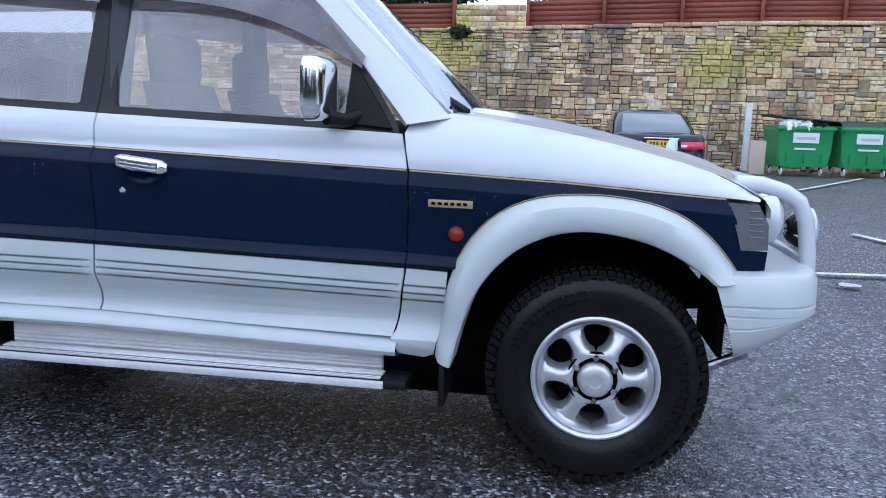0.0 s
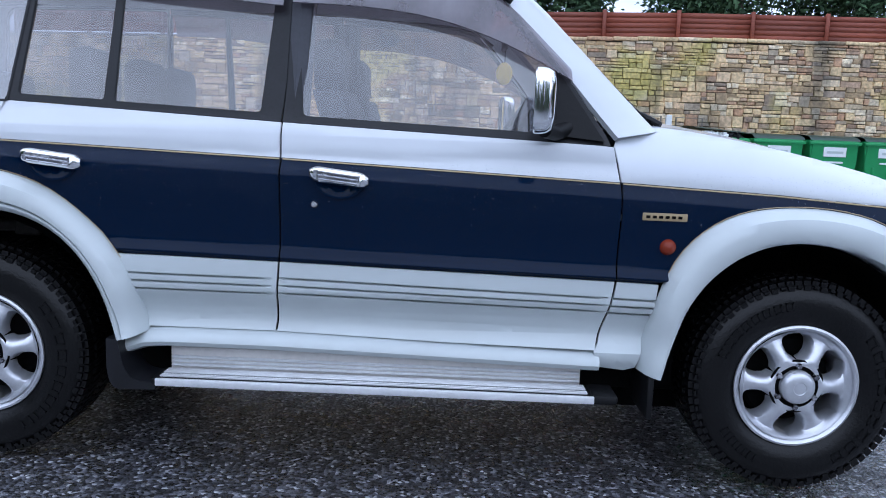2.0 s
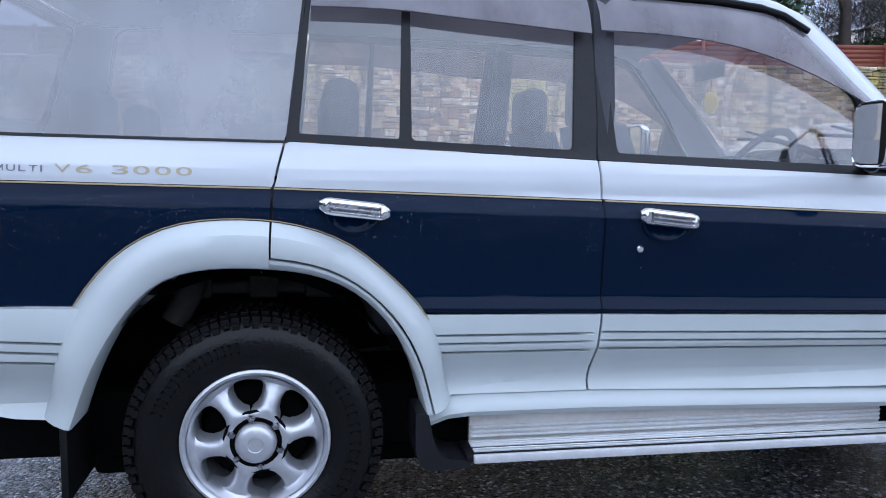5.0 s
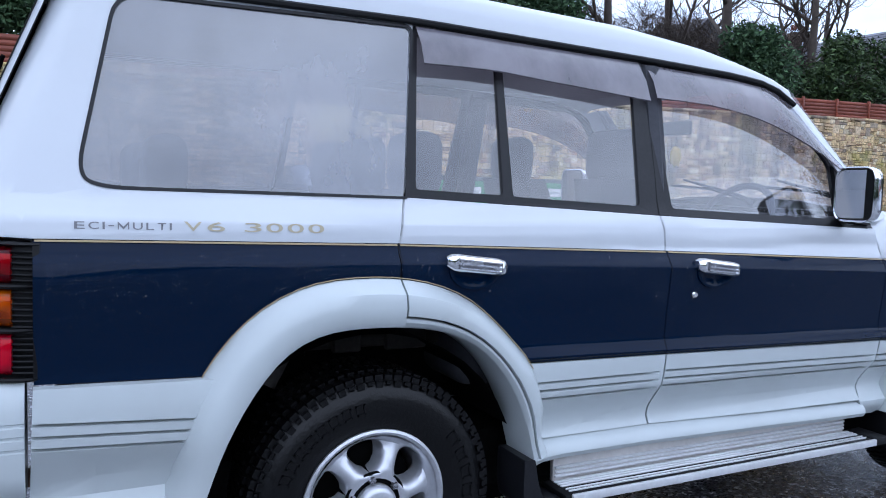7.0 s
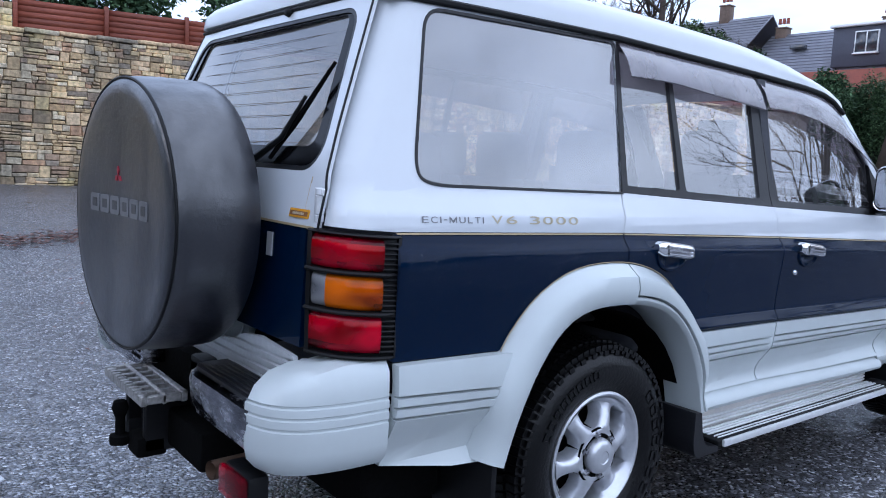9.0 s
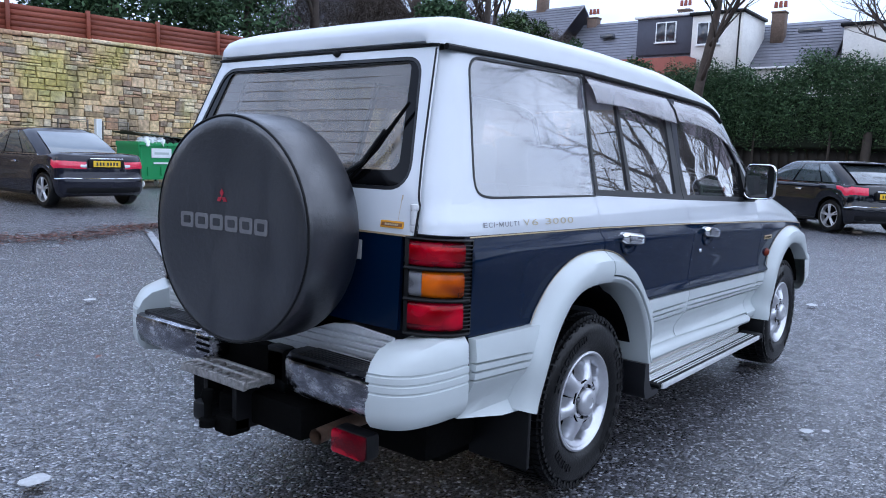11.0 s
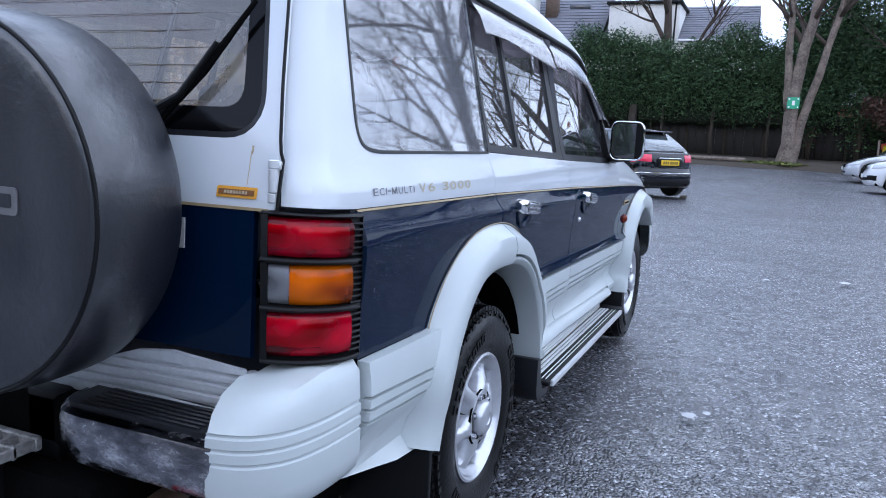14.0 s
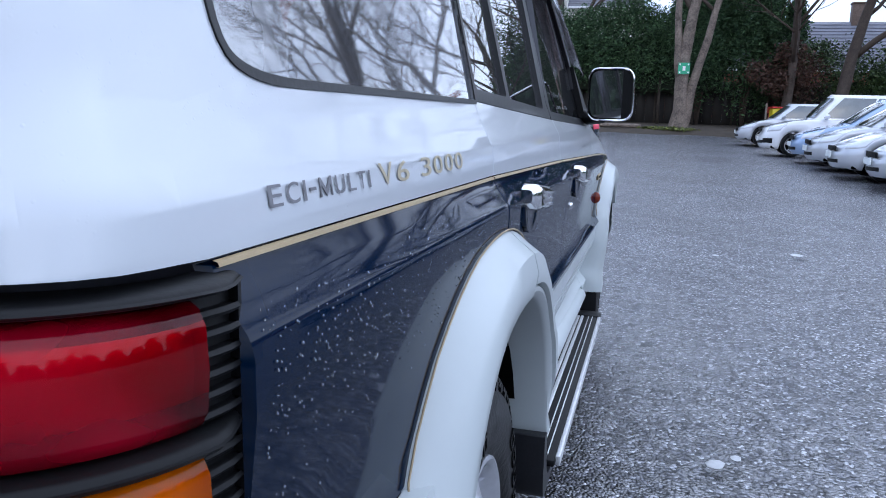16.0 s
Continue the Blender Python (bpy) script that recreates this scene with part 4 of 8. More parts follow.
def build_wheel(hx, side, turn):
    yo = 0.0
    c = (hx, yo, HUB_Z)
    R = TYRE_R
    # rim: barrel, lip and six spokes round deep windows
    bm = bmesh.new()
    prof = [(.198, .075), (.200, .030), (.208, .012), (.207, .006), (.200, .003), (.192, .008), (.186, .020), (.180, .036), (.176, .10), (.172, .20)]
    revolve(bm, prof, c, 'Y', 60)
    bmesh.ops.recalc_face_normals(bm, faces=bm.faces)
    rim = part("wheel", mirror_bm(bm, side), MAT["alloy"], suv, "six-spoke silver alloy wheel")
    for k in range(6):
        bm = bmesh.new()
        a0 = turn + 2 * math.pi * k / 6
        rows = []
        for t in range(25):
            f = t / 24
            r = .072 + (.188 - .072) * f
            half = math.radians(lerp_table([(0, 30.4), (.10, 30.4), (.17, 22), (.26, 15), (.42, 11.5), (.60, 11), (.74, 12.5), (.82, 16.5), (.875, 23), (.91, 30.4), (1, 30.4)], f))
            dep = lerp_table([(0, .004), (.2, .001), (.45, .009), (.70, .021), (.84, .027), (.93, .020), (1, .009)], f)
            row = []
            open_ = min(1.0, (math.radians(30.4) - half) / math.radians(8))
            for q, dz in ((-1.20, .062), (-1.08, .040), (-.97, .022), (-.80, .009), (-.45, .002), (0, 0), (.45, .002), (.80, .009), (.97, .022), (1.08, .040), (1.20, .062)):
                q = max(-1 - .20 * open_, min(1 + .20 * open_, q))
                dz = dz * open_ + (.003 * abs(q)) * (1 - open_)
                ang = a0 + q * half
                row.append((hx + r * math.cos(ang), yo + dep + dz, HUB_Z + r * math.sin(ang)))
            rows.append(row)
        loft(bm, rows)
        bmesh.ops.recalc_face_normals(bm, faces=bm.faces)
        part("spoke", mirror_bm(bm, side), MAT["alloy"], rim)
    # almost flat ring: the hub recess's shade is put into its near-black colour
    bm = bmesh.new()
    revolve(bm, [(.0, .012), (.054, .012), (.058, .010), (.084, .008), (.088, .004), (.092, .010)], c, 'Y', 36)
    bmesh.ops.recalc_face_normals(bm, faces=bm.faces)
    part("hub", mirror_bm(bm, side), MAT["dark"], rim, "hub ring, near-black for the shade of its recess")
    bm = bmesh.new()
    prof = [(.196, .06), (.202, .018), (.212, .010), (.222, .004), (.236, -.004), (.262, -.010), (.292, -.009), (.318, -.002), (R - .034, .008), (R - .020, .018), (R - .011, .034), (R - .008, .10),
            (R - .008, .17), (R - .014, .215), (R - .05, .245), (.27, .258), (.205, .250)]
    revolve(bm, prof, c, 'Y', 84)
    tyre = part("tyre", mirror_bm(bm, side), MAT["rubber"], rim, "wet black all-terrain tyre")
    bm = bmesh.new()
    m = 78
    for k in range(m):
        a = 2 * math.pi * k / m
        w = 2 * math.pi / m
        arc_block(bm, hx, HUB_Z, side, .014, .052, R - .030, R - .006, a, a + w * .80)
        arc_block(bm, hx, HUB_Z, side, .0025, .022, R - (.038 if k % 2 else .030), R - .0215, a + w * .06, a + w * (.80 if k % 2 else .66))
        arc_block(bm, hx, HUB_Z, side, .058, .100, R - .02, R, a + w * .3, a + w * .95, .03)
        arc_block(bm, hx, HUB_Z, side, .106, .150, R - .02, R, a + w * .1, a + w * .72, -.03)
        arc_block(bm, hx, HUB_Z, side, .156, .200, R - .02, R - .002, a + w * .3, a + w * .95, .02)
        arc_block(bm, hx, HUB_Z, side, .204, .240, R - .04, R - .004, a, a + w * .6)
    bmesh.ops.recalc_face_normals(bm, faces=bm.faces)
    tagged(part("tread", mirror_bm(bm, side), MAT["rubber"], rim), kind="stuff")
    # raised bars on the sidewall in place of the maker's lettering
    bm = bmesh.new()
    for a0, a1, cnt in ((98, 162, 8), (-62, 42, 9), (212, 246, 4)):
        for q in range(cnt):
            a = radians(a0 + (a1 - a0) * (q + .1) / cnt)
            b = radians(a0 + (a1 - a0) * (q + .78) / cnt)
            for (ra, rb) in ((.262, .267), (.288, .293)):
                arc_block(bm, hx, HUB_Z, side, -.0125, -.006, ra, rb, a, b)
            arc_block(bm, hx, HUB_Z, side, -.0125, -.006, .262, .293, a, a + .018)
            arc_block(bm, hx, HUB_Z, side, -.0125, -.006, .262, .293, b - .018, b)
    bmesh.ops.recalc_face_normals(bm, faces=bm.faces)
    tagged(part("sidewall_relief", mirror_bm(bm, side), MAT["rubber"], rim), kind="stuff")
    bm = bmesh.new()
    revolve(bm, [(.0, -.020), (.020, -.020), (.022, -.023), (.042, -.022), (.051, -.017), (.057, -.006), (.058, .014)], c, 'Y', 28)
    part("hub_cap", mirror_bm(bm, side), MAT["alloy"], rim)
    for k in range(6):
        a = turn + math.pi / 6 + 2 * math.pi * k / 6
        bm = bmesh.new()
        revolve(bm, [(.0, -.006), (.009, -.005), (.011, 0), (.012, .02)], (hx + .070 * math.cos(a), 0, HUB_Z + .070 * math.sin(a)), 'Y', 6)
        part("wheel_nut", mirror_bm(bm, side), MAT["chrome_worn"], rim)
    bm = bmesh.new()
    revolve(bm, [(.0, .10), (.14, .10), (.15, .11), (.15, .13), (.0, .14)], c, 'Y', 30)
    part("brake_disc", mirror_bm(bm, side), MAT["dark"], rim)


build_wheel(HUB_F, 1, radians(0))
build_wheel(HUB_R, 1, radians(10))
build_wheel(HUB_F, -1, radians(10))
build_wheel(HUB_R, -1, radians(40))

# ---------------------------------------------------------------- rear end
def rear_panel(outer, holes=(), lift=0.0, depth=.014, grid=.10, cuts=(), groove=None):
    """A panel of the tailgate: outline in y and z, laid on the sloping rear face."""
    loops = [[Vector((p[0], p[1], 0)) for p in lp] for lp in (outer, *holes)]
    flat = [p for lp in loops for p in lp]
    bm = bmesh.new()
    vs = [bm.verts.new((0, p.x, p.y)) for p in flat]
    for t in tessellate_polygon(loops):
        bm.faces.new([vs[i] for i in t])

    def cut(co, no):
        bmesh.ops.bisect_plane(bm, geom=list(bm.verts) + list(bm.edges) + list(bm.faces), plane_co=co, plane_no=no, dist=1e-5)
    for k in range(int(.0 / grid), int(1.8 / grid) + 1):
        cut((0, k * grid, 0), (0, 1, 0))
        cut((0, 0, k * grid + .03), (0, 0, 1))
    for z in cuts:
        for o in (-.006, -.003, .003, .006):
            cut((0, 0, z + o), (0, 0, 1))
    for v in bm.verts:
        s = (v.co.y - YC) / .8
        v.co.x = rear_x(v.co.z) - .010 - .02 * (1 - s * s) - lift + (groove(v.co.y, v.co.z) if groove else 0)
    bmesh.ops.recalc_face_normals(bm, faces=bm.faces)
    if sum(f.normal.x * f.calc_area() for f in bm.faces) > 0:
        bmesh.ops.reverse_faces(bm, faces=bm.faces)
    ext = bmesh.ops.extrude_edge_only(bm, edges=[e for e in bm.edges if e.is_boundary])
    for v in [g for g in ext["geom"] if isinstance(g, bmesh.types.BMVert)]:
        v.co.x += depth
    return bm


RW = rounded([(.262, 1.643), (.166, 1.250), (ym(.166), 1.250), (ym(.262), 1.643)], [.05, .07, .07, .05], 6)
up = [(.098, 1.095), (.100, 1.19), (.135, 1.365), (.200, 1.694), (ym(.200), 1.694), (ym(.135), 1.365), (ym(.100), 1.19), (ym(.098), 1.095)]
tailgate = part("tailgate", rear_panel(up, [grow(RW, .022)]), MAT["white"], suv)
RG = rounded([(.290, 1.648), (.212, 1.290), (ym(.212), 1.290), (ym(.290), 1.648)], [.03, .05, .05, .03], 6)
part("window_seal", rear_panel(grow(RW, .024), [grow(RW, .010)], -.002), MAT["trim"], tailgate)
part("glass_border", rear_panel(grow(RW, .011), [RG], -.006), MAT["frit"], tailgate, "glossy black border of the rear glass")
part("tailgate_lower_skin", rear_panel([(.142, .795), (.142, 1.090), (ym(.142), 1.090), (ym(.142), .795)]), MAT["navy"], tailgate, "navy blue lower skin")
bm = bmesh.new()
f = [bm.verts.new((rear_x(z) + .004 - .02 * (1 - ((y - YC) / .8) ** 2), y, z)) for y, z in grow(RG, .006)]
bm.faces.new(f)
bmesh.ops.triangulate(bm, faces=bm.faces)
bmesh.ops.recalc_face_normals(bm, faces=bm.faces)
part("rear_window", bm, MAT["back_glass"], tailgate, "misted heated rear glass with rain drops")
for k in range(9):
    z = 1.30 + k * .038
    bm = bmesh.new()
    tube(bm, [(rear_x(z) + .006 - .02 * (1 - ((y - YC) / .8) ** 2), y, z) for y in (.29, .55, .815, 1.08, 1.34)], .0008, 5)
    part("heating_wire", bm, MAT["wire"], tailgate)
_gl = (.684, .708, .732, .754)
sp = rounded([(.150, .640), (.150, .770), (.33, .785), (.42, .775), (.52, .740), (.62, .726), (ym(.62), .726), (ym(.52), .740), (ym(.42), .775), (ym(.33), .785), (ym(.150), .770), (ym(.150), .640)], .006)
part("scuff_panel", rear_panel(sp, lift=.012, cuts=_gl, groove=lambda y, z: .007 if any(abs(z - g) < .0045 for g in _gl) and .17 < y < ym(.17) else 0.0), MAT["alu_scuff"], tailgate, "ribbed silver scuff panel")
part("pinstripe", rear_panel([(.11, 1.0905), (.11, 1.0965), (ym(.11), 1.0965), (ym(.11), 1.0905)], lift=.002, depth=.004), MAT["gold"], tailgate)
part("reflector", rear_panel(rounded([(.140, 1.113), (.140, 1.135), (.233, 1.135), (.233, 1.113)], .003), lift=.003, depth=.003), MAT["reflex_amber"], tailgate, "amber strip reflector")
part("reflector_bar", rear_panel([(.145, 1.1185), (.145, 1.1295), (.228, 1.1295), (.228, 1.1185)], lift=.0045, depth=.002), MAT["brown_mark"], tailgate)
for q in range(8):
    part("reflector_bar", rear_panel([(.160 + q * .007, 1.121), (.160 + q * .007, 1.127), (.165 + q * .007, 1.127), (.165 + q * .007, 1.121)], lift=.0055, depth=.001), MAT["rust"], tailgate)
part("sticker", rear_panel([(.307, 1.002), (.307, 1.064), (.337, 1.064), (.337, 1.002)], lift=.003, depth=.003), MAT["headliner"], tailgate, "small white sticker")
for z0, z1 in ((1.108, 1.192), (.700, .760)):
    bm = bmesh.new()
    x, hy = rear_x(1.15) - .016, .106 if z0 > 1 else .152
    box(bm, x - .002, x + .012, hy - .015, hy - .004, z1 - .020, z1 - .003, .002, 1)
    # knuckles: a short one above and below a long one
    for f0, f1, r in ((0, .23, .0120), (.23, .79, .0115), (.79, 1, .0120)):
        a, h = z0 + f0 * (z1 - z0), (f1 - f0) * (z1 - z0)
        revolve(bm, [(.0, .0006), (r - .002, .0006), (r, .0022), (r, h - .0022), (r - .002, h - .0006), (.0, h - .0006)], (x, hy, a), 'Z', 16)
    part("tailgate_hinge", bm, MAT["alu"], suv, "painted metal door hinge")
bm = bmesh.new()
revolve(bm, [(.0, -.022), (.010, -.020), (.014, -.008), (.016, 0)], (rear_x(1.70) - .03, .651, 1.692), 'X', 12)
part("washer_jet", bm, MAT["black"], tailgate)
for f in (lambda y: y, ym):
    part("edge_gap", rear_panel([(f(y), z) for y, z in ((.088, 1.094), (.0935, 1.094), (.0945, 1.19), (.1015, 1.205), (.136, 1.365), (.201, 1.690), (.196, 1.690), (.1305, 1.365), (.096, 1.205), (.089, 1.19))], lift=.0022, depth=.004), MAT["black"], tailgate, "dark gap along the door's edge")
# rust that has run from the window's corner and the hinge
for y0, z0, z1, w in ((.166, 1.138, 1.206, .0008), (.164, 1.200, 1.216, .0018)):
    part("rust_streak", rear_panel([(y0 - w, z0), (y0 + w * .6, z0), (y0 + w * 1.6, z1), (y0 - w * 1.4, z1)], lift=.0006, depth=.0004), MAT["rust"], tailgate, "thin brown rust streak")
# rear wiper
bm = bmesh.new()
wx = lambda z: rear_x(z) - .055
tube(bm, [(wx(1.24) - .005, .50, 1.225), (wx(1.26) - .01, .46, 1.24), (wx(1.34), .355, 1.31), (wx(1.42), .285, 1.42)], [.011, .011, .008, .005], 8)
wiper = part("rear_wiper", bm, MAT["black"], suv)
bm = bmesh.new()
tube(bm, [(wx(1.27) + .018, .40, 1.255), (wx(1.36) + .018, .315, 1.36), (wx(1.50) + .018, .226, 1.508)], [.006, .009, .005], 6)
part("wiper_blade", bm, MAT["dark"], wiper)

# tail lamps
LAMP_PATH = [(-3.535, .006), (-3.58, .008), (-3.625, .020), (-3.662, .042), (-3.688, .070), (-3.704, .098), (-3.714, .126)]


def lamp_band(z0, z1, a, b, out, inset=.0):
    """A piece of the lamp between two places along its path, from z0 to z1."""
    pts = resample(LAMP_PATH, 19)[a:b + 1]
    bm = bmesh.new()
    rows = []
    for i, (x, y) in enumerate(pts):
        p, q = pts[max(i - 1, 0)], pts[min(i + 1, len(pts) - 1)]
        tx, ty = q[0] - p[0], q[1] - p[1]
        l = math.hypot(tx, ty)
        nx, ny = ty / l, -tx / l
        if nx * (-1) + ny * (-1) < 0:
            nx, ny = -nx, -ny
        o = min(out, .004 + (a + i) * .006)
        r = .018 if .05 < z1 - z0 < .2 else .006
        prof = [(-.02, z0), (o - r * .8, z0), (o - r * .3, z0 + r * .25), (o, z0 + r * .8), (o + .002, (z0 + z1) / 2), (o, z1 - r * .8), (o - r * .3, z1 - r * .25), (o - r * .8, z1), (-.02, z1)]
        # the whole lamp climbs a little towards the tailgate
        rows.append([(x + nx * d, y + ny * d, z + .012 * (a + i) / 18) for d, z in prof])
    loft(bm, rows, False)
    for r in (0, -1):
        try:
            bm.faces.new([v for v in bm.verts if any((v.co - Vector(c)).length < 1e-6 for c in rows[r])])
        except ValueError:
            pass
    bmesh.ops.recalc_face_normals(bm, faces=bm.faces)
    return bm


for side in (1, -1):
    cage = part("tail_lamp", mirror_bm(lamp_band(.776, 1.081, 0, 18, .003), side), MAT["black"], suv, "black-caged tail lamp of red and amber lenses")
    for z0, z1 in ((1.000, 1.066), (.902, .974), (.800, .880)):
        part("reflector", mirror_bm(lamp_band(z0, z1, 4, 17, .006), side), MAT["alloy"], cage, "silver reflector behind the lens")
    part("lens", mirror_bm(lamp_band(.992, 1.073, 4, 17, .018), side), MAT["lamp_red"], cage, "red lens")
    part("lens", mirror_bm(lamp_band(.896, .981, 4, 14, .018), side), MAT["lamp_amber"], cage, "amber lens")
    part("lens", mirror_bm(lamp_band(.896, .981, 14, 17, .014), side), MAT["lamp_grey"], cage, "clear reversing lens")
    part("lens", mirror_bm(lamp_band(.791, .885, 4, 17, .018), side), MAT["lamp_red"], cage, "red lens")
    for z in (.987, .890):
        part("cage_bar", mirror_bm(lamp_band(z - .0055, z + .0055, 0, 18, .027), side), MAT["black"], cage)
    part("cage_bar", mirror_bm(lamp_band(.776, .786, 0, 18, .020), side), MAT["black"], cage)
    part("cage_bar", mirror_bm(lamp_band(1.075, 1.082, 0, 18, .020), side), MAT["black"], cage)
    part("cage_side", mirror_bm(lamp_band(.776, 1.082, 0, 1, .016), side), MAT["black"], cage)
    part("cage_side", mirror_bm(lamp_band(.776, 1.082, 17, 18, .018), side), MAT["black"], cage)
    for q in range(22):
        z = .794 + q * .0127
        part("louvre", mirror_bm(lamp_band(z, z + .0042, 1, 4, .012), side), MAT["black"], cage)

# rear bumper: two moulded corners, a chrome middle and a rubber-ribbed step on top
def sweep(path, prof, close=False):
    """Sweeps a profile (outward, z) along a plan path; the outward side lies to the right of its direction."""
    bm = bmesh.new()
    rows = []
    for i, (x, y) in enumerate(path):
        p, q = path[max(i - 1, 0)], path[min(i + 1, len(path) - 1)]
        tx, ty = q[0] - p[0], q[1] - p[1]
        l = math.hypot(tx, ty) or 1
        nx, ny = ty / l, -tx / l
        rows.append([(x + nx * o, y + ny * o, z) for o, z in prof])
    loft(bm, rows, close)
    bmesh.ops.recalc_face_normals(bm, faces=bm.faces)
    return bm


def cap_ends(bm):
    es = [e for e in bm.edges if e.is_boundary]
    bmesh.ops.holes_fill(bm, edges=es, sides=0)
    bmesh.ops.recalc_face_normals(bm, faces=bm.faces)
    return bm


for side in (1, -1):
    path = resample([(-3.566, -.020), (-3.68, -.018), (-3.79, .002), (-3.845, .045), (-3.868, .09), (-3.872, .135)], 14)
    path = [(x, y) for x, y in path]
    prof = [(-.14, .745), (-.06, .752), (-.022, .745), (-.004, .722), (.0, .690), (-.003, .687), (-.003, .683), (.002, .680), (.003, .662), (-.001, .659), (-.001, .655), (.003, .652), (.003, .634),
            (-.001, .631), (-.001, .627), (.003, .624), (.002, .57), (-.006, .537), (-.028, .512), (-.10, .500), (-.14, .51)]
    bm = sweep(path[::-1], prof, True)
    # towards the body's side the top edge climbs to meet the lamp
    for v in bm.verts:
        if v.co.z > .70:
            v.co.z += .030 * max(0, min(1, (v.co.x + 3.80) / .12)) - .04 * max(0, min(1, (-3.80 - v.co.x) / .07)) * (1 if v.co.z > .72 else 0)
    part("bumper_corner", mirror_bm(cap_ends(bm), side), MAT["clad"], suv, "silver-white moulded bumper corner")
for y0, y1, inner in ((.125, .560, 1), (1.004, ym(.125), -1)):
    bm = bmesh.new()
    rows = []
    for d, inn in ((0, .104), (.006, .066), (.020, .036), (.045, .013), (.075, .003), (.11, 0), (.22, 0), (y1 - y0 - .02, 0), (y1 - y0, .006)):
        y = y1 - d if inner > 0 else y0 + d
        rows.append([(-3.70, y, .655), (-3.862 + inn, y, .668), (-3.876 + inn, y, .660), (-3.881 + inn, y, .640), (-3.878 + inn, y, .600), (-3.864 + inn, y, .555), (-3.83 + inn * .7, y, .530), (-3.74, y, .525)])
    loft(bm, rows, True, True)
    bmesh.ops.recalc_face_normals(bm, faces=bm.faces)
    bumper = part("rear_bumper", bm, MAT["chrome_worn"], suv, "scuffed chrome bumper section")
    ya, yb = (y0 + .02, y1 - .03) if inner > 0 else (y0 + .03, y1 - .02)
    bm = bmesh.new()
    pad = rounded([(-3.855, ya), (-3.855, yb), (-3.722, yb), (-3.722, ya)], [.02 if inner < 0 else .004, .05 if inner > 0 else .02, .004, .004], 6)
    loft(bm, [[(x, y, z) for x, y in pad] for z in (.655, .674, .677)], True, True)
    bmesh.ops.recalc_face_normals(bm, faces=bm.faces)
    part("step_pad", bm, MAT["trim"], bumper, "wet black ribbed step pad")
    for q in range(7):
        x = -3.842 + q * .0165
        part("pad_rib", boxed(x, x + .007, ya + .03, yb - .05, .676, .681, .002, 1), MAT["trim"], bumper)
# block in near-black, where the bumper's middle is a recess in shade
part("rear_bumper_bridge", boxed(-3.80, -3.72, .525, 1.040, .535, .655, .012), MAT["dark"], suv, "near-black block standing for the shaded recess behind the tow step")
# tow bar with its step plate
tow = part("tow_bar", boxed(-3.90, -3.60, .76, .84, .40, .48, .01), MAT["dark"], suv, "black tow bar")
bm = bmesh.new()
for x0, x1 in ((-3.972, -3.952), (-3.912, -3.898), (-3.858, -3.838)):
    box(bm, x0, x1, .600, .968, .545, .577, .004, 1)
for q in range(8):
    y = .600 + q * .0505
    box(bm, -3.955, -3.855, y, y + .0145, .549, .574, .003, 1)
part("tow_step", bm, MAT["tread_plate"], tow, "muddy open-grid tow step")
for q in range(13):
    y = .606 + q * .0275
    part("step_cleat", boxed(-3.975, -3.949, y, y + .013, .574, .580, .002, 1), MAT["tread_plate"], tow)
part("bracket", boxed(-3.80, -3.72, .60, .70, .50, .66, .012), MAT["black"], tow)
part("bracket", boxed(-3.872, -3.72, .915, 1.035, .578, .660, .012), MAT["chrome_worn"], tow, "scuffed chrome bracket")
for z in (.600, .622, .644):
    part("bracket_slot", boxed(-3.876, -3.86, .935, 1.015, z - .006, z + .004, .002, 1), MAT["dark"], tow)
# cross member made deep and near-black to cover ground that lies in shade
part("bracket", boxed(-3.86, -3.60, .44, 1.06, .385, .50, .012), MAT["dark"], tow)
part("side_plate", boxed(-3.93, -3.70, .70, .722, .37, .545, .006, 1), MAT["black"], tow)
part("side_plate", boxed(-3.93, -3.70, .868, .890, .37, .545, .006, 1), MAT["black"], tow)
bm = bmesh.new()
revolve(bm, [(.0, .075), (.018, .07), (.025, .05), (.018, .03), (.014, .02), (.014, -.03), (.03, -.035), (.03, -.06), (0, -.06)], (-3.97, .80, .44), 'Z', 16)
part("tow_ball", bm, MAT["dark"], tow)
part("tow_socket", boxed(-3.93, -3.84, .86, .96, .355, .43, .015), MAT["black"], tow)
part("tow_jaw", boxed(-3.95, -3.86, .70, .80, .355, .42, .012), MAT["dark"], tow)
bm = bmesh.new()
tube(bm, [(-3.30, .44, .41), (-3.70, .40, .415), (-3.86, .365, .425)], .026, 16, False)
tube(bm, [(-3.86, .365, .425), (-3.70, .40, .415)], .021, 16, False)
part("exhaust_pipe", bm, plain("rusty_exhaust", (.16, .10, .07), .6, .5, .4), suv)
fog = part("rear_fog_lamp", boxed(-3.86, -3.80, .135, .285, .400, .485, .014), MAT["black"], suv)
part("lens", boxed(-3.878, -3.855, .139, .281, .404, .481, .010), MAT["lamp_red"], fog, "red fog lens")

# spare wheel in its cover, turned slightly on its carrier
SY, SZ, SX = .626, 1.085, -3.796


def on_carrier(bm):
    bmesh.ops.rotate(bm, verts=bm.verts, cent=(SX, SY, SZ), matrix=Matrix.Rotation(.064, 3, 'Z'))
    return bm


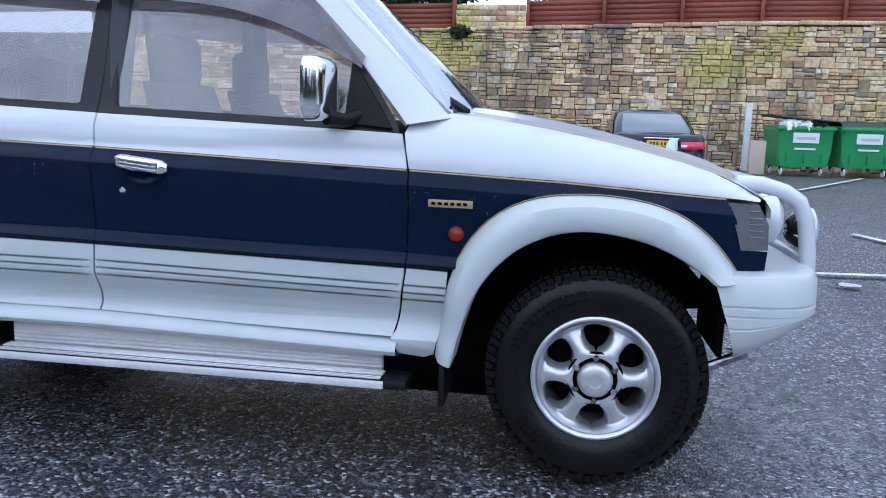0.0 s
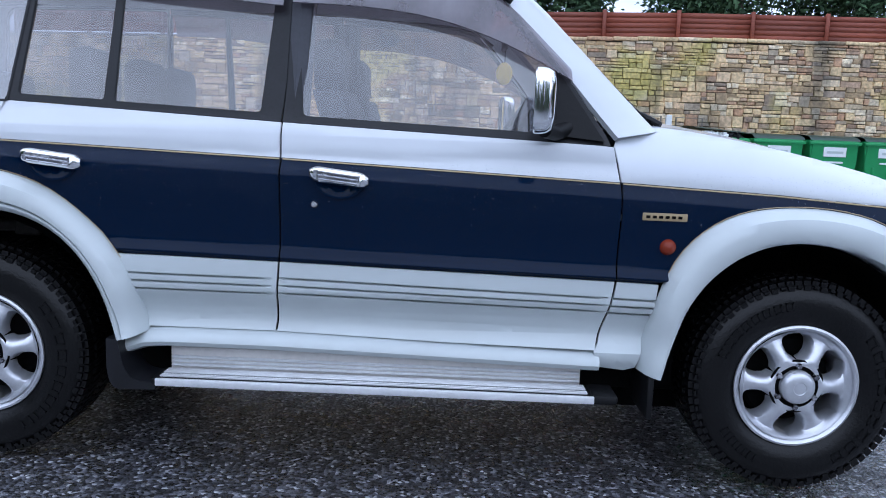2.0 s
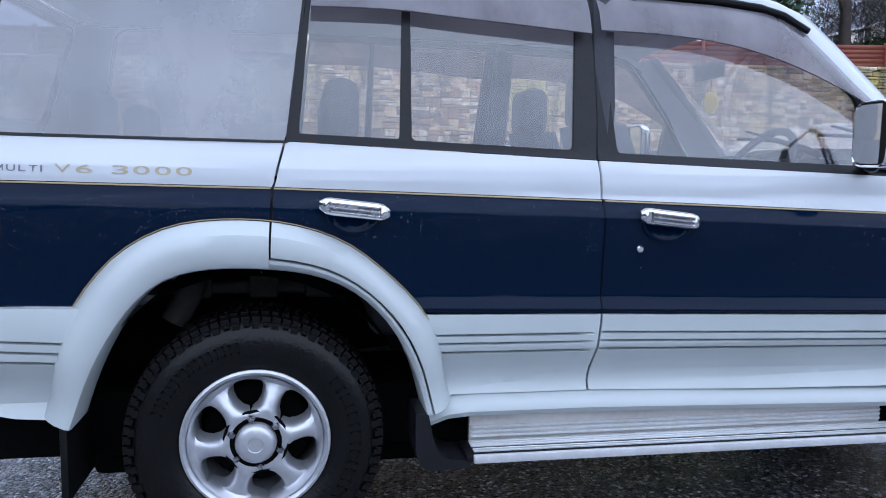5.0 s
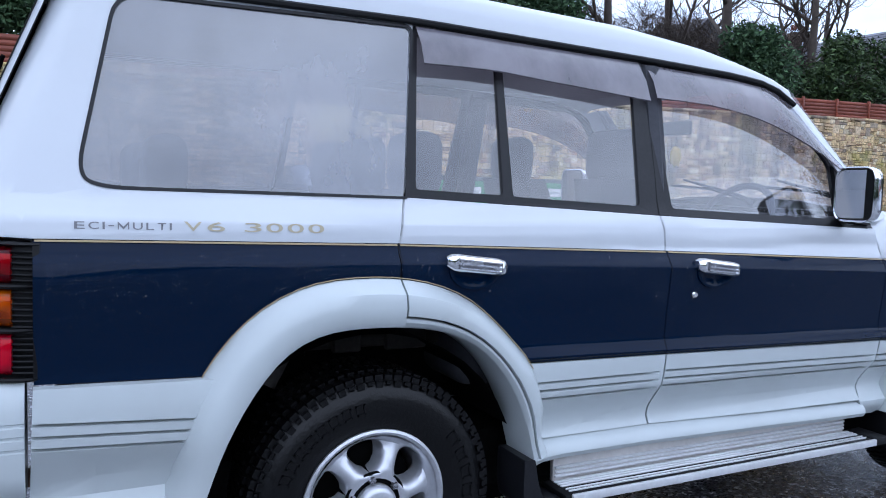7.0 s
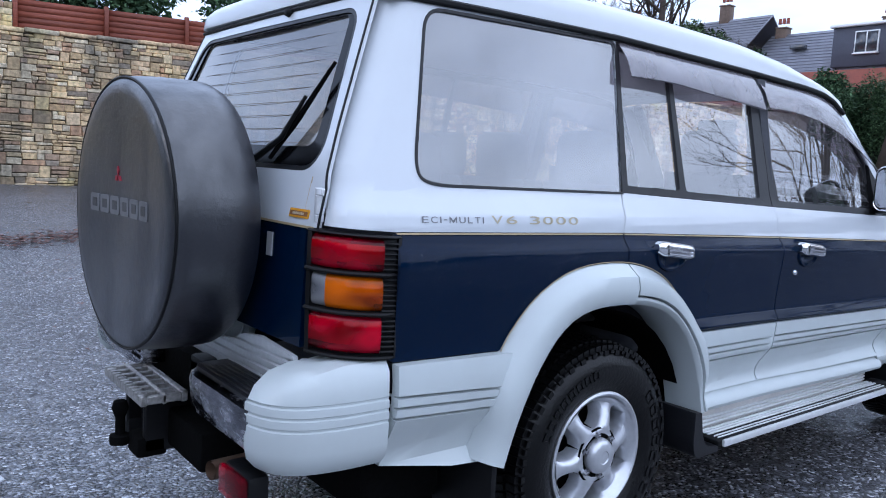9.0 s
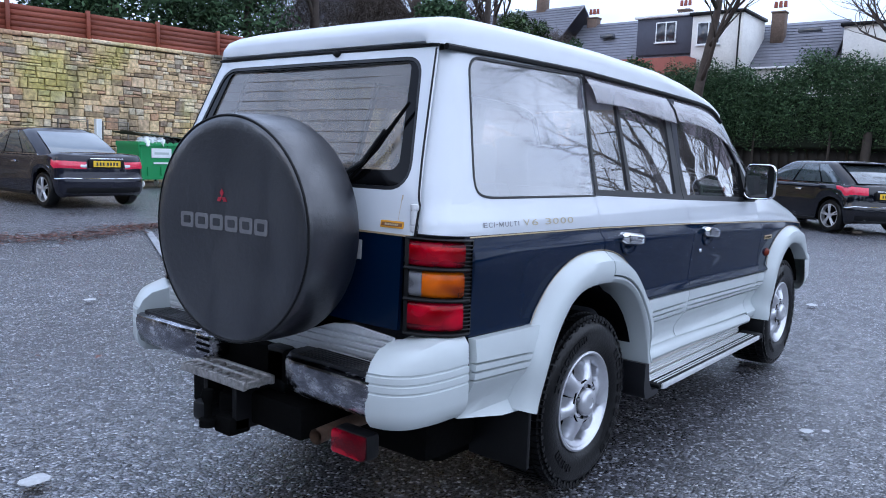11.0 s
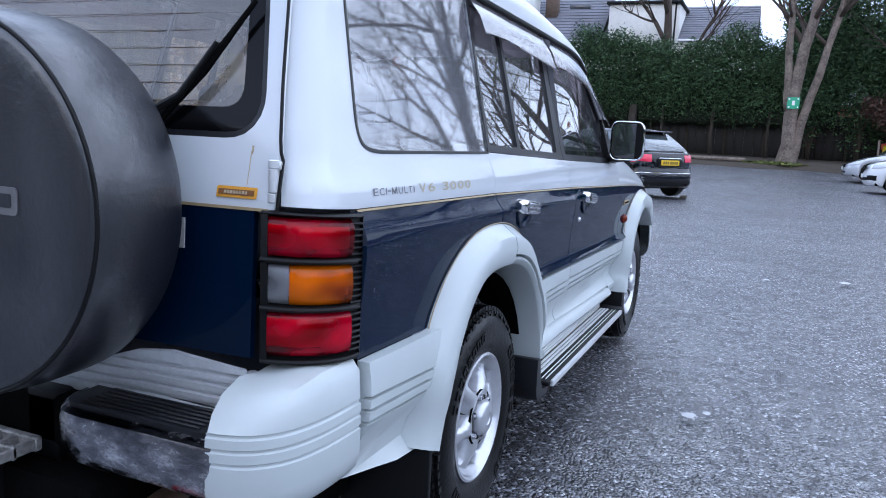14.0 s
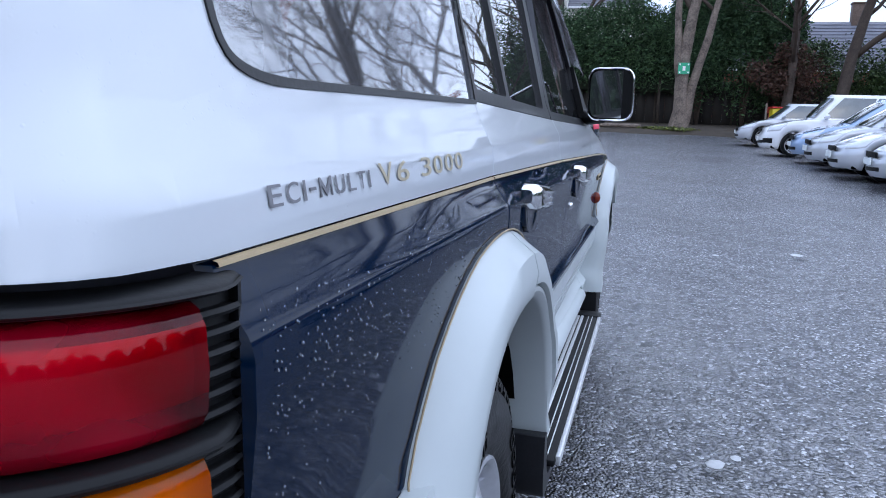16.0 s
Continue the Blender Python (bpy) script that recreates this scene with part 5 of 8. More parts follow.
bm = bmesh.new()
revolve(bm, [(.0, -.222), (.13, -.226), (.24, -.231), (.315, -.237), (.342, -.237), (.354, -.232), (.362, -.221), (.366, -.20), (.370, -.14), (.371, -.07), (.369, -.032), (.360, -.012), (.33, .0), (.0, .002)], (SX, SY, SZ), 'X', 96)
spare = part("spare_wheel_cover", on_carrier(bm), MAT["spare"], suv, "black vinyl spare wheel cover with a grey wordmark")
bm = bmesh.new()
tube(bm, [(SX - .229, SY + .3595 * math.cos(2 * math.pi * k / 72), SZ + .3595 * math.sin(2 * math.pi * k / 72)) for k in range(73)], .0042, 8, False)
part("piping", on_carrier(bm), MAT["black"], spare)
part("carrier", boxed(-3.80, -3.66, SY - .12, SY + .12, SZ - .14, SZ + .14, .02), MAT["dark"], suv, "spare wheel carrier")
# the wordmark and the emblem as plain shapes
def on_cover(poly, lift=.0025):
    bm = bmesh.new()
    face = lambda y, z: SX - lerp_table([(0, .222), (.13, .226), (.24, .231), (.315, .237)], math.hypot(y - SY, z - SZ))
    a = [bm.verts.new((face(y, z) - lift, y, z)) for y, z in poly]
    b = [bm.verts.new((face(y, z) + .003, y, z)) for y, z in poly]
    bm.faces.new(a)
    m = len(poly)
    for i in range(m):
        bm.faces.new((a[i], a[(i + 1) % m], b[(i + 1) % m], b[i]))
    bmesh.ops.recalc_face_normals(bm, faces=bm.faces)
    return on_carrier(bm)


for q in range(6):
    y1 = .859 - q * .0712
    part("wordmark_bar", on_cover(rounded([(y1, 1.079), (y1, 1.129), (y1 - .062, 1.129), (y1 - .062, 1.079)], .010)), MAT["wordmark"], spare)
    part("wordmark_bar", on_cover(rounded([(y1 - .014, 1.092), (y1 - .014, 1.117), (y1 - .048, 1.117), (y1 - .048, 1.092)], .005), .0032), MAT["spare"], spare)
for a in (90, 210, 330):
    c, d = math.cos(radians(a)), math.sin(radians(a))
    yy, zz = .658, 1.186
    r, w = .026, .008
    part("emblem_piece", on_cover([(yy, zz), (yy + c * r * .55 - d * w, zz + d * r * .55 + c * w), (yy + c * r, zz + d * r), (yy + c * r * .55 + d * w, zz + d * r * .55 - c * w)]), MAT["red_mark"], spare)

# ---------------------------------------------------------------- side fittings
for side in (1, -1):
    for x0, x1, zz in ((-1.627, -1.439, 1.000), (-2.550, -2.358, 1.022)):
        rec = bmesh.new()
        cx = (x0 + x1) / 2
        rows = []
        for k in range(13):
            ang = math.pi + math.pi * k / 12
            ux, uz = math.cos(ang), math.sin(ang)
            rows.append([(cx + ux * rr * 1.55, side_y(cx, zz - .02) + dd, zz - .010 + uz * rr * 1.15) for rr, dd in ((.054, .002), (.053, -.004), (.049, -.0055), (.045, -.004), (.026, -.0015), (.002, -.0015))])
        loft(rec, rows)
        bmesh.ops.recalc_face_normals(rec, faces=rec.faces)
        if sum(f.normal.y * f.calc_area() for f in rec.faces) > 0:
            bmesh.ops.reverse_faces(rec, faces=rec.faces)
        cup = part("handle_cup", mirror_bm(rec, side), MAT["navy"], suv, "navy recess behind the handle")
        bm = bmesh.new()
        sl = -.020 / .19
        rows = []
        for k in range(13):
            f = k / 12
            x = x0 + (x1 - x0) * f
            hh = .0250 * min(1, .52 + 4.5 * min(f, 1 - f))
            o = .034 * min(1, .55 + 5 * min(f, 1 - f))
            zc = zz + sl * (x - cx)
            y0 = side_y(x, zz)
            rows.append([(x, y0 + .002, zc - hh), (x, y0 - o * .55, zc - hh), (x, y0 - o * .85, zc - hh * .88), (x, y0 - o, zc - hh * .62), (x, y0 - o, zc + hh * .62), (x, y0 - o * .85, zc + hh * .88), (x, y0 - o * .55, zc + hh), (x, y0 + .002, zc + hh)])
        loft(bm, rows, True, True)
        bmesh.ops.recalc_face_normals(bm, faces=bm.faces)
        h = part("door_handle", mirror_bm(bm, side), MAT["chrome"], suv, "chrome pull handle with three flutes")
        bm = bmesh.new()
        loft(bm, [[(xx, side_y(x0, zz) - .0347, zz + sl * (xx - cx) + d) for d in (-.0145, .0145)] for xx in (x0 + .026, x1 - .026)])
        bmesh.ops.recalc_face_normals(bm, faces=bm.faces)
        part("inlay", mirror_bm(bm, side), MAT["chrome_worn"], h, "dull inlay behind the flutes")
        for q in (-1, 0, 1):
            bm = bmesh.new()
            tube(bm, [(x0 + .03, side_y(x0, zz) - .0345, zz + q * .012 - sl * (cx - x0 - .03)), (x1 - .03, side_y(x0, zz) - .0345, zz + q * .012 + sl * (x1 - cx - .03))], .0035, 6)
            part("flute", mirror_bm(bm, side), MAT["chrome"], h)
    bm = bmesh.new()
    revolve(bm, [(.0, -.008), (.008, -.008), (.011, -.005), (.013, .0), (.013, .006)], (-1.614, side_y(-1.6, .9), .909), 'Y', 18)
    part("door_lock", mirror_bm(bm, side), MAT["chrome"], suv, "chrome key lock")
    bm = bmesh.new()
    revolve(bm, [(.0, -.022), (.012, -.020), (.022, -.012), (.027, -.002), (.027, .004)], (-.467, side_y(-.46, .81), .816), 'Y', 24)
    part("side_repeater", mirror_bm(bm, side), MAT["lamp_repeater"], suv, "orange-red side repeater lamp")
    badge = part("wing_badge", mirror_bm(boxed(-.559, -.415, side_y(-.5, .9) - .006, side_y(-.5, .9) + .002, .901, .926, .003), side), MAT["gold"], suv, "small gold plastic badge")
    for q in range(6):
        x = -.548 + q * .0205
        part("badge_bar", mirror_bm(boxed(x, x + .013, side_y(-.5, .9) - .0075, side_y(-.5, .9) - .004, .909, .918), side), MAT["dark"], badge)
    # rain visors over the door windows
    for top, bot, n in ((line(GUTTER, -2.570, -1.745, 12, -.012), [(-2.570, 1.583), (-2.30, 1.588), (-2.26, 1.578), (-2.0, 1.562), (-1.745, 1.543)], 13),
                        (line(GUTTER, -1.715, -.800, 16, -.014), [(-1.715, 1.555), (-1.50, 1.553), (-1.307, 1.534), (-1.16, 1.50), (-1.026, 1.452), (-.90, 1.392), (-.800, 1.335)], 17)):
        bm = bmesh.new()
        bt = resample(bot, n)
        rows = []
        for (ax, az), (bx, bz) in zip(top, bt):
            rows.append([(ax, side_y(ax, az) - .004, az), (ax * .85 + bx * .15, side_y(ax, az) - .018, az * .85 + bz * .15), ((ax + bx) / 2, side_y(bx, (az + bz) / 2) - .034, (az + bz) / 2),
                         (bx, side_y(bx, bz) - .044, bz), (bx, side_y(bx, bz) - .040, bz - .003)])
        loft(bm, rows)
        bmesh.ops.recalc_face_normals(bm, faces=bm.faces)
        part("rain_visor", mirror_bm(bm, side), MAT["visor"], suv, "smoky plastic rain visor")
    # mirrors
    arm = bmesh.new()
    tri = [(-.852, 1.160), (-.690, 1.145), (-.84, 1.365)]
    a = [arm.verts.new((x, side_y(x, z) - .014, z)) for x, z in tri]
    b = [arm.verts.new((x, side_y(x, z) + .01, z)) for x, z in tri]
    arm.faces.new(a)
    for i in range(3):
        arm.faces.new((a[i], a[(i + 1) % 3], b[(i + 1) % 3], b[i]))
    bmesh.ops.recalc_face_normals(arm, faces=arm.faces)
    base = part("door_mirror", mirror_bm(arm, side), MAT["black"], suv, "door mirror with a chrome shell")
    bm = bmesh.new()
    tube(bm, [(-.80, .06, 1.185), (-.85, .01, 1.165), (-.89, -.04, 1.175)], [.028, .024, .026], 10)
    part("mirror_arm", mirror_bm(bm, side), MAT["black"], base)
    rim_p = rounded([(-.158, 1.360), (-.158, 1.160), (.015, 1.160), (.015, 1.360)], .045, 6)
    bm = bmesh.new()
    cy, cz = -.0715, 1.26

    def turned(b):
        for v in b.verts:
            v.co.x = -.90 + (v.co.x + .90) * .65
        bmesh.ops.rotate(b, verts=b.verts, cent=(-.90, -.07, 1.26), matrix=Matrix.Rotation(radians(-7), 3, 'Z'))

    rows = []
    for x, sc in ((-.938, .93), (-.944, .97), (-.938, 1.0), (-.915, 1.0), (-.885, .97), (-.862, .88), (-.85, .70), (-.846, .4)):
        rows.append([(x, cy + (y - cy) * sc, cz + (z - cz) * sc) for y, z in rim_p])
    loft(bm, rows, True)
    bm.faces.new([v for v in bm.verts][-len(rim_p):])
    bmesh.ops.recalc_face_normals(bm, faces=bm.faces)
    turned(bm)
    part("mirror_shell", mirror_bm(bm, side), MAT["chrome"], base, "chrome mirror shell")
    bm = bmesh.new()
    bm.faces.new([bm.verts.new((-.934, cy + (y - cy) * .96, cz + (z - cz) * .96)) for y, z in rim_p])
    turned(bm)
    part("mirror_back", mirror_bm(bm, side), MAT["black"], base)
    bm = bmesh.new()
    bm.faces.new([bm.verts.new((-.939 - .10 * (y - cy), cy + (y - cy) * .88, cz + (z - cz) * .88)) for y, z in rim_p])
    bmesh.ops.recalc_face_normals(bm, faces=bm.faces)
    turned(bm)
    part("mirror_glass", mirror_bm(bm, side), plain("mirror_silver", (.8, .8, .82), .03, 1.0, .02), base, "mirror glass")


# lettering on the rear quarter
def lettering(text, x, z, size, width, material, name):
    cu = bpy.data.curves.new(name, 'FONT')
    cu.body, cu.size, cu.extrude, cu.offset = text, 1.0, 0.0, 0.006
    ob = bpy.data.objects.new(name, cu)
    scene.collection.objects.link(ob)
    dg = bpy.context.evaluated_depsgraph_get()
    me = bpy.data.meshes.new_from_object(ob.evaluated_get(dg))
    bpy.data.objects.remove(ob)
    bm = bmesh.new()
    bm.from_mesh(me)
    xs = [v.co.x for v in bm.verts]
    zs = [v.co.y for v in bm.verts]
    sx, sz = width / (max(xs) - min(xs)), size / (max(zs) - min(zs))
    for v in bm.verts:
        px, pz = x + (v.co.x - min(xs)) * sx, z + (v.co.y - min(zs)) * sz - .012 * (v.co.x - min(xs)) * sx
        v.co = Vector((px, side_y(px, pz) - .0015, pz))
    ob = part(name, bm, material, suv, "", None)
    return ob


# each character by itself, set at its share of the line
for text, x, z, size, width, mat in (("ECI-MULTI", -3.466, 1.114, .0165, .208, "grey_letter"), ("V6 3000", -3.230, 1.110, .0225, .345, "gold_letter")):
    wide = {"I": .22, "-": .55, "M": 1.15, " ": .55, "L": .80, "T": .90}
    gap = .36 if mat == "grey_letter" else .30
    tot = sum(wide.get(c, 1.0) + gap for c in text) - gap
    u = 0.0
    for c in text:
        w = wide.get(c, 1.0)
        x0, x1, zb = x + u / tot * width, x + (u + w) / tot * width, z - .012 * u / tot * width
        if c == "-":
            part("letter", panel([(x0, zb + .0070), (x1, zb + .0070), (x1, zb + .0095), (x0, zb + .0095)], depth=.001, lift=.0015), MAT[mat], suv)
        elif c == "M":
            zt, bar = zb + size, .0024
            xm = (x0 + x1) / 2
            part("letter", panel([(x0, zb), (x0 + bar, zb), (x0 + bar, zt - .006), (xm, zb), (x1 - bar, zt - .006), (x1 - bar, zb), (x1, zb), (x1, zt), (x1 - bar, zt), (xm, zb + .0062), (x0 + bar, zt), (x0, zt)], depth=.001, lift=.0015), MAT[mat], suv)
        elif c != " ":
            lettering(c, x0, zb, size, x1 - x0, MAT[mat], "letter")
        u += w + gap

# rain standing in beads on the side
def rain_beads(count, seed, area, parent):
    rng = random.Random(seed)
    vs, fs = [], []
    for _ in range(count):
        x, z = area(rng)
        r = rng.uniform(.0005, .0013) * (1.5 if rng.random() < .06 else 1)
        y = side_y(x, z) - .0005
        n = len(vs)
        for k in range(6):
            a = math.pi * k / 3
            vs.append((x + r * math.cos(a), y, z + r * 1.15 * math.sin(a)))
        for k in range(6):
            a = math.pi * k / 3 + .5
            vs.append((x + r * .6 * math.cos(a), y - r * .55, z + r * .65 * math.sin(a) - r * .1))
        for k in range(6):
            j = (k + 1) % 6
            fs += [(n + k, n + j, n + 6 + k), (n + j, n + 6 + j, n + 6 + k)]
        fs.append(tuple(n + 6 + k for k in range(6)))
    me = bpy.data.meshes.new("rain_water")
    me.from_pydata(vs, [], fs)
    me.materials.append(MAT["water"])
    for p in me.polygons:
        p.use_smooth = True
    ob = new("rain_water", me)
    ob.parent = parent
    ob.matrix_parent_inverse = parent.matrix_basis.inverted()
    return tagged(ob, kind="stuff")


rain_beads(3600, 4, lambda r: (r.uniform(-3.53, .2), 1.055 - abs(r.gauss(0, .075))), suv)

# ---------------------------------------------------------------- front end
for side in (1, -1):
    lamp = bmesh.new()
    poly = [(.366, .953), (.465, .948), (.498, .886), (.505, .806), (.418, .806), (.393, .880)]
    rows = []
    f0 = [lamp.verts.new((x, side_y(x, z) - .002, z)) for x, z in poly]
    f1 = [lamp.verts.new((x + .01, side_y(x, z) + .22, z)) for x, z in poly]
    lamp.faces.new(f0)
    lamp.faces.new(f1[::-1])
    for i in range(6):
        lamp.faces.new((f0[i], f0[(i + 1) % 6], f1[(i + 1) % 6], f1[i]))
    bmesh.ops.recalc_face_normals(lamp, faces=lamp.faces)
    lp = part("front_corner_lamp", mirror_bm(lamp, side), MAT["lamp_corner"], suv, "clear wrap-round corner lamp")
    for q in range(5):
        z = .925 - q * .020
        part("lens_rib", mirror_bm(boxed(.435, .470 + q * .003, side_y(.45, z) - .0035, side_y(.45, z) + .002, z, z + .004, .001, 1), side), MAT["lamp_corner"], lp)
path = resample([(.338, -.040), (.48, -.036), (.58, -.014), (.645, .035), (.688, .13), (.715, .40), (.72, YC), (.715, ym(.40)), (.688, ym(.13)), (.645, ym(.035)), (.58, ym(-.014)), (.48, ym(-.036)), (.338, ym(-.040))], 61)
prof = [(-.16, .735), (-.05, .742), (-.012, .735), (.0, .715), (.003, .645), (-.002, .642), (-.002, .637), (.003, .634), (.003, .614), (-.002, .611), (-.002, .606), (.003, .603), (.002, .575),
        (-.002, .572), (-.002, .568), (.001, .565), (-.01, .52), (-.035, .485), (-.09, .462), (-.16, .47)]
bm = sweep(path, prof)
for v in bm.verts:
    if v.co.x < .58:
        v.co.x += max(0.0, .715 - v.co.z) * .34 * (1 - (v.co.x - .338) / .25)
    if v.co.z < .61:
        v.co.z += .58 * max(0.0, min(.21, v.co.x - .44)) * (.62 - v.co.z) / .16
part("front_bumper", bm, MAT["clad"], suv, "silver-white moulded front bumper")
bull = bmesh.new()
for s in (1, -1):
    yy = YC - s * .50
    tube(bull, [(.44, yy, 1.000), (.52, yy, .998), (.60, yy, .975), (.648, yy, .945), (.675, yy, .880), (.690, yy, .78), (.695, yy, .70), (.68, yy, .60)], .027, 12)
for z, x in ((.985, .575), (.74, .695)):
    tube(bull, [(x, YC - .50, z), (x, YC + .50, z)], .025, 12)
bar = part("bull_bar", bull, MAT["white"], suv, "white tubular bull bar")
for s in (1, -1):
    for yy, r, z, xx, th in ((.20, .076, .890, .535, .026), (.47, .080, .830, .735, .022)):
        bm = bmesh.new()
        revolve(bm, [(.0, th + .010), (r * .7, th + .006), (r, th * .6), (r * 1.03, 0), (r * .96, -th), (r * .80, -th)], (xx, YC - s * (YC - yy), z), 'X', 28)
        lamp = part("spot_lamp", bm, MAT["white"], suv, "round white spot lamp on the bull bar")
        bm = bmesh.new()
        revolve(bm, [(r * .82, -th), (r * .75, -th - .02), (r * .45, -th - .045), (.0, -th - .05)], (xx, YC - s * (YC - yy), z), 'X', 24)
        part("lamp_back", bm, MAT["black"], lamp, "black lamp housing")
        for k in range(6):
            a = math.pi * k / 3 + .3
            bm = bmesh.new()
            tube(bm, [(xx - th - .05, YC - s * (YC - yy) + .01 * math.cos(a), z + .01 * math.sin(a)), (xx - th - .02, YC - s * (YC - yy) + r * .78 * math.cos(a), z + r * .78 * math.sin(a))], .004, 6)
            part("cooling_rib", bm, MAT["alloy"], lamp)
bm = bmesh.new()
tube(bm, [(.25, .06, .40), (.36, .05, .425), (.47, .06, .475)], .016, 10)
part("bumper_stay", bm, MAT["chrome_worn"], suv)
# wipers and cowl
part("cowl", boxed(-.66, -.50, .14, ym(.14), 1.17, 1.192, .006), MAT["black"], suv)
for yy in (.20, .78):
    bm = bmesh.new()
    tube(bm, [(-.47, yy, 1.205), (-.52, yy + .03, 1.235), (-.56, yy + .10, 1.262), (-.62, yy + .32, 1.315)], [.016, .014, .008, .005], 8)
    wp = part("windscreen_wiper", bm, MAT["black"], suv)
    bm = bmesh.new()
    tube(bm, [(-.52, yy - .05, 1.215), (-.58, yy + .18, 1.272), (-.60, yy + .42, 1.285)], .007, 6)
    part("wiper_blade", bm, MAT["dark"], wp)
# small wing mirror on the far side of the bonnet
bm = bmesh.new()
tube(bm, [(.36, ym(.20), 1.02), (.37, ym(.19), 1.09), (.38, ym(.18), 1.13)], [.02, .03, .02], 10)
part("wing_mirror", bm, MAT["white"], suv, "small white parking mirror on the wing")

# ---------------------------------------------------------------- interior
part("cabin_floor", boxed(-3.45, -.40, .46, ym(.46), .50, .56, .01), MAT["interior"], suv)
part("dashboard", boxed(-.86, -.50, .14, ym(.14), .90, 1.17, .05, 3), MAT["interior"], suv)
for side in (1, -1):
    part("door_card", mirror_bm(boxed(-2.22, -.70, .085, .11, .55, 1.15, .008), side), MAT["interior"], suv)
    for x in (-1.70,):
        bm = bmesh.new()
        tube(bm, [(x, .10, 1.16), (x + .01, .20, 1.66)], .045, 8)
        part("cabin_pillar", mirror_bm(bm, side), MAT["interior"], suv)


def seat(x, y, w, top, headrest=True, low=.62):
    bm = bmesh.new()
    box(bm, x - .10, x + .42, y - w / 2, y + w / 2, low, low + .20, .05, 3)
    s = part("seat", bm, MAT["interior"], suv, "grey cloth seat")
    bm = bmesh.new()
    rows = []
    for k in range(8):
        f = k / 7
        z = low + .16 + (top - low - .16) * f
        ww = w / 2 * (1 - .22 * f ** 2)
        xx = x - .16 * f
        rows.append([(xx - .06, y - ww, z), (xx - .075, y, z), (xx - .06, y + ww, z), (xx + .04, y + ww, z), (xx + .07, y, z), (xx + .04, y - ww, z)])
    loft(bm, rows, True, True)
    bmesh.ops.recalc_face_normals(bm, faces=bm.faces)
    part("seat_back", bm, MAT["interior"], s)
    if headrest:
        xh = x - .18
        part("headrest", boxed(xh - .055, xh + .055, y - .125, y + .125, top - .015, top + .185, .045, 3), MAT["interior"], s)


seat(-1.45, .42, .48, 1.285)
seat(-1.45, ym(.42), .48, 1.285)
for yy in (.36, .815, ym(.36)):
    seat(-2.30, yy, .44, 1.22)
for yy in (.42, ym(.42)):
    seat(-3.05, yy, .46, 1.17, True, .86)
bm = bmesh.new()
tube(bm, [(-1.00 + .10 * math.sin(2 * math.pi * k / 28), .42 + .18 * math.cos(2 * math.pi * k / 28), 1.13 + .155 * math.sin(2 * math.pi * k / 28)) for k in range(29)], .014, 8, False)
tube(bm, [(-1.0, .25, 1.13), (-1.0, .59, 1.13)], .016, 8)
tube(bm, [(-1.0, .42, 1.13), (-.80, .42, 1.05)], .035, 10)
part("steering_wheel", bm, MAT["interior"], suv)
part("rear_view_mirror", boxed(-.985, -.965, .70, .92, 1.505, 1.57, .012), MAT["black"], suv)
bm = bmesh.new()
revolve(bm, [(.0, -.004), (.03, -.004), (.034, 0), (.03, .004), (0, .004)], (-.975, .79, 1.41), 'Y', 20)
for v in bm.verts:
    v.co.z = 1.41 + (v.co.z - 1.41) * 1.35
part("air_freshener", bm, plain("yellow_card", (.75, .50, .03), .6), suv, "yellow oval air freshener")
bm = bmesh.new()
tube(bm, [(-.975, .79, 1.50), (-.975, .79, 1.45)], .002, 5)
part("air_freshener_cord", bm, MAT["dark"], suv)


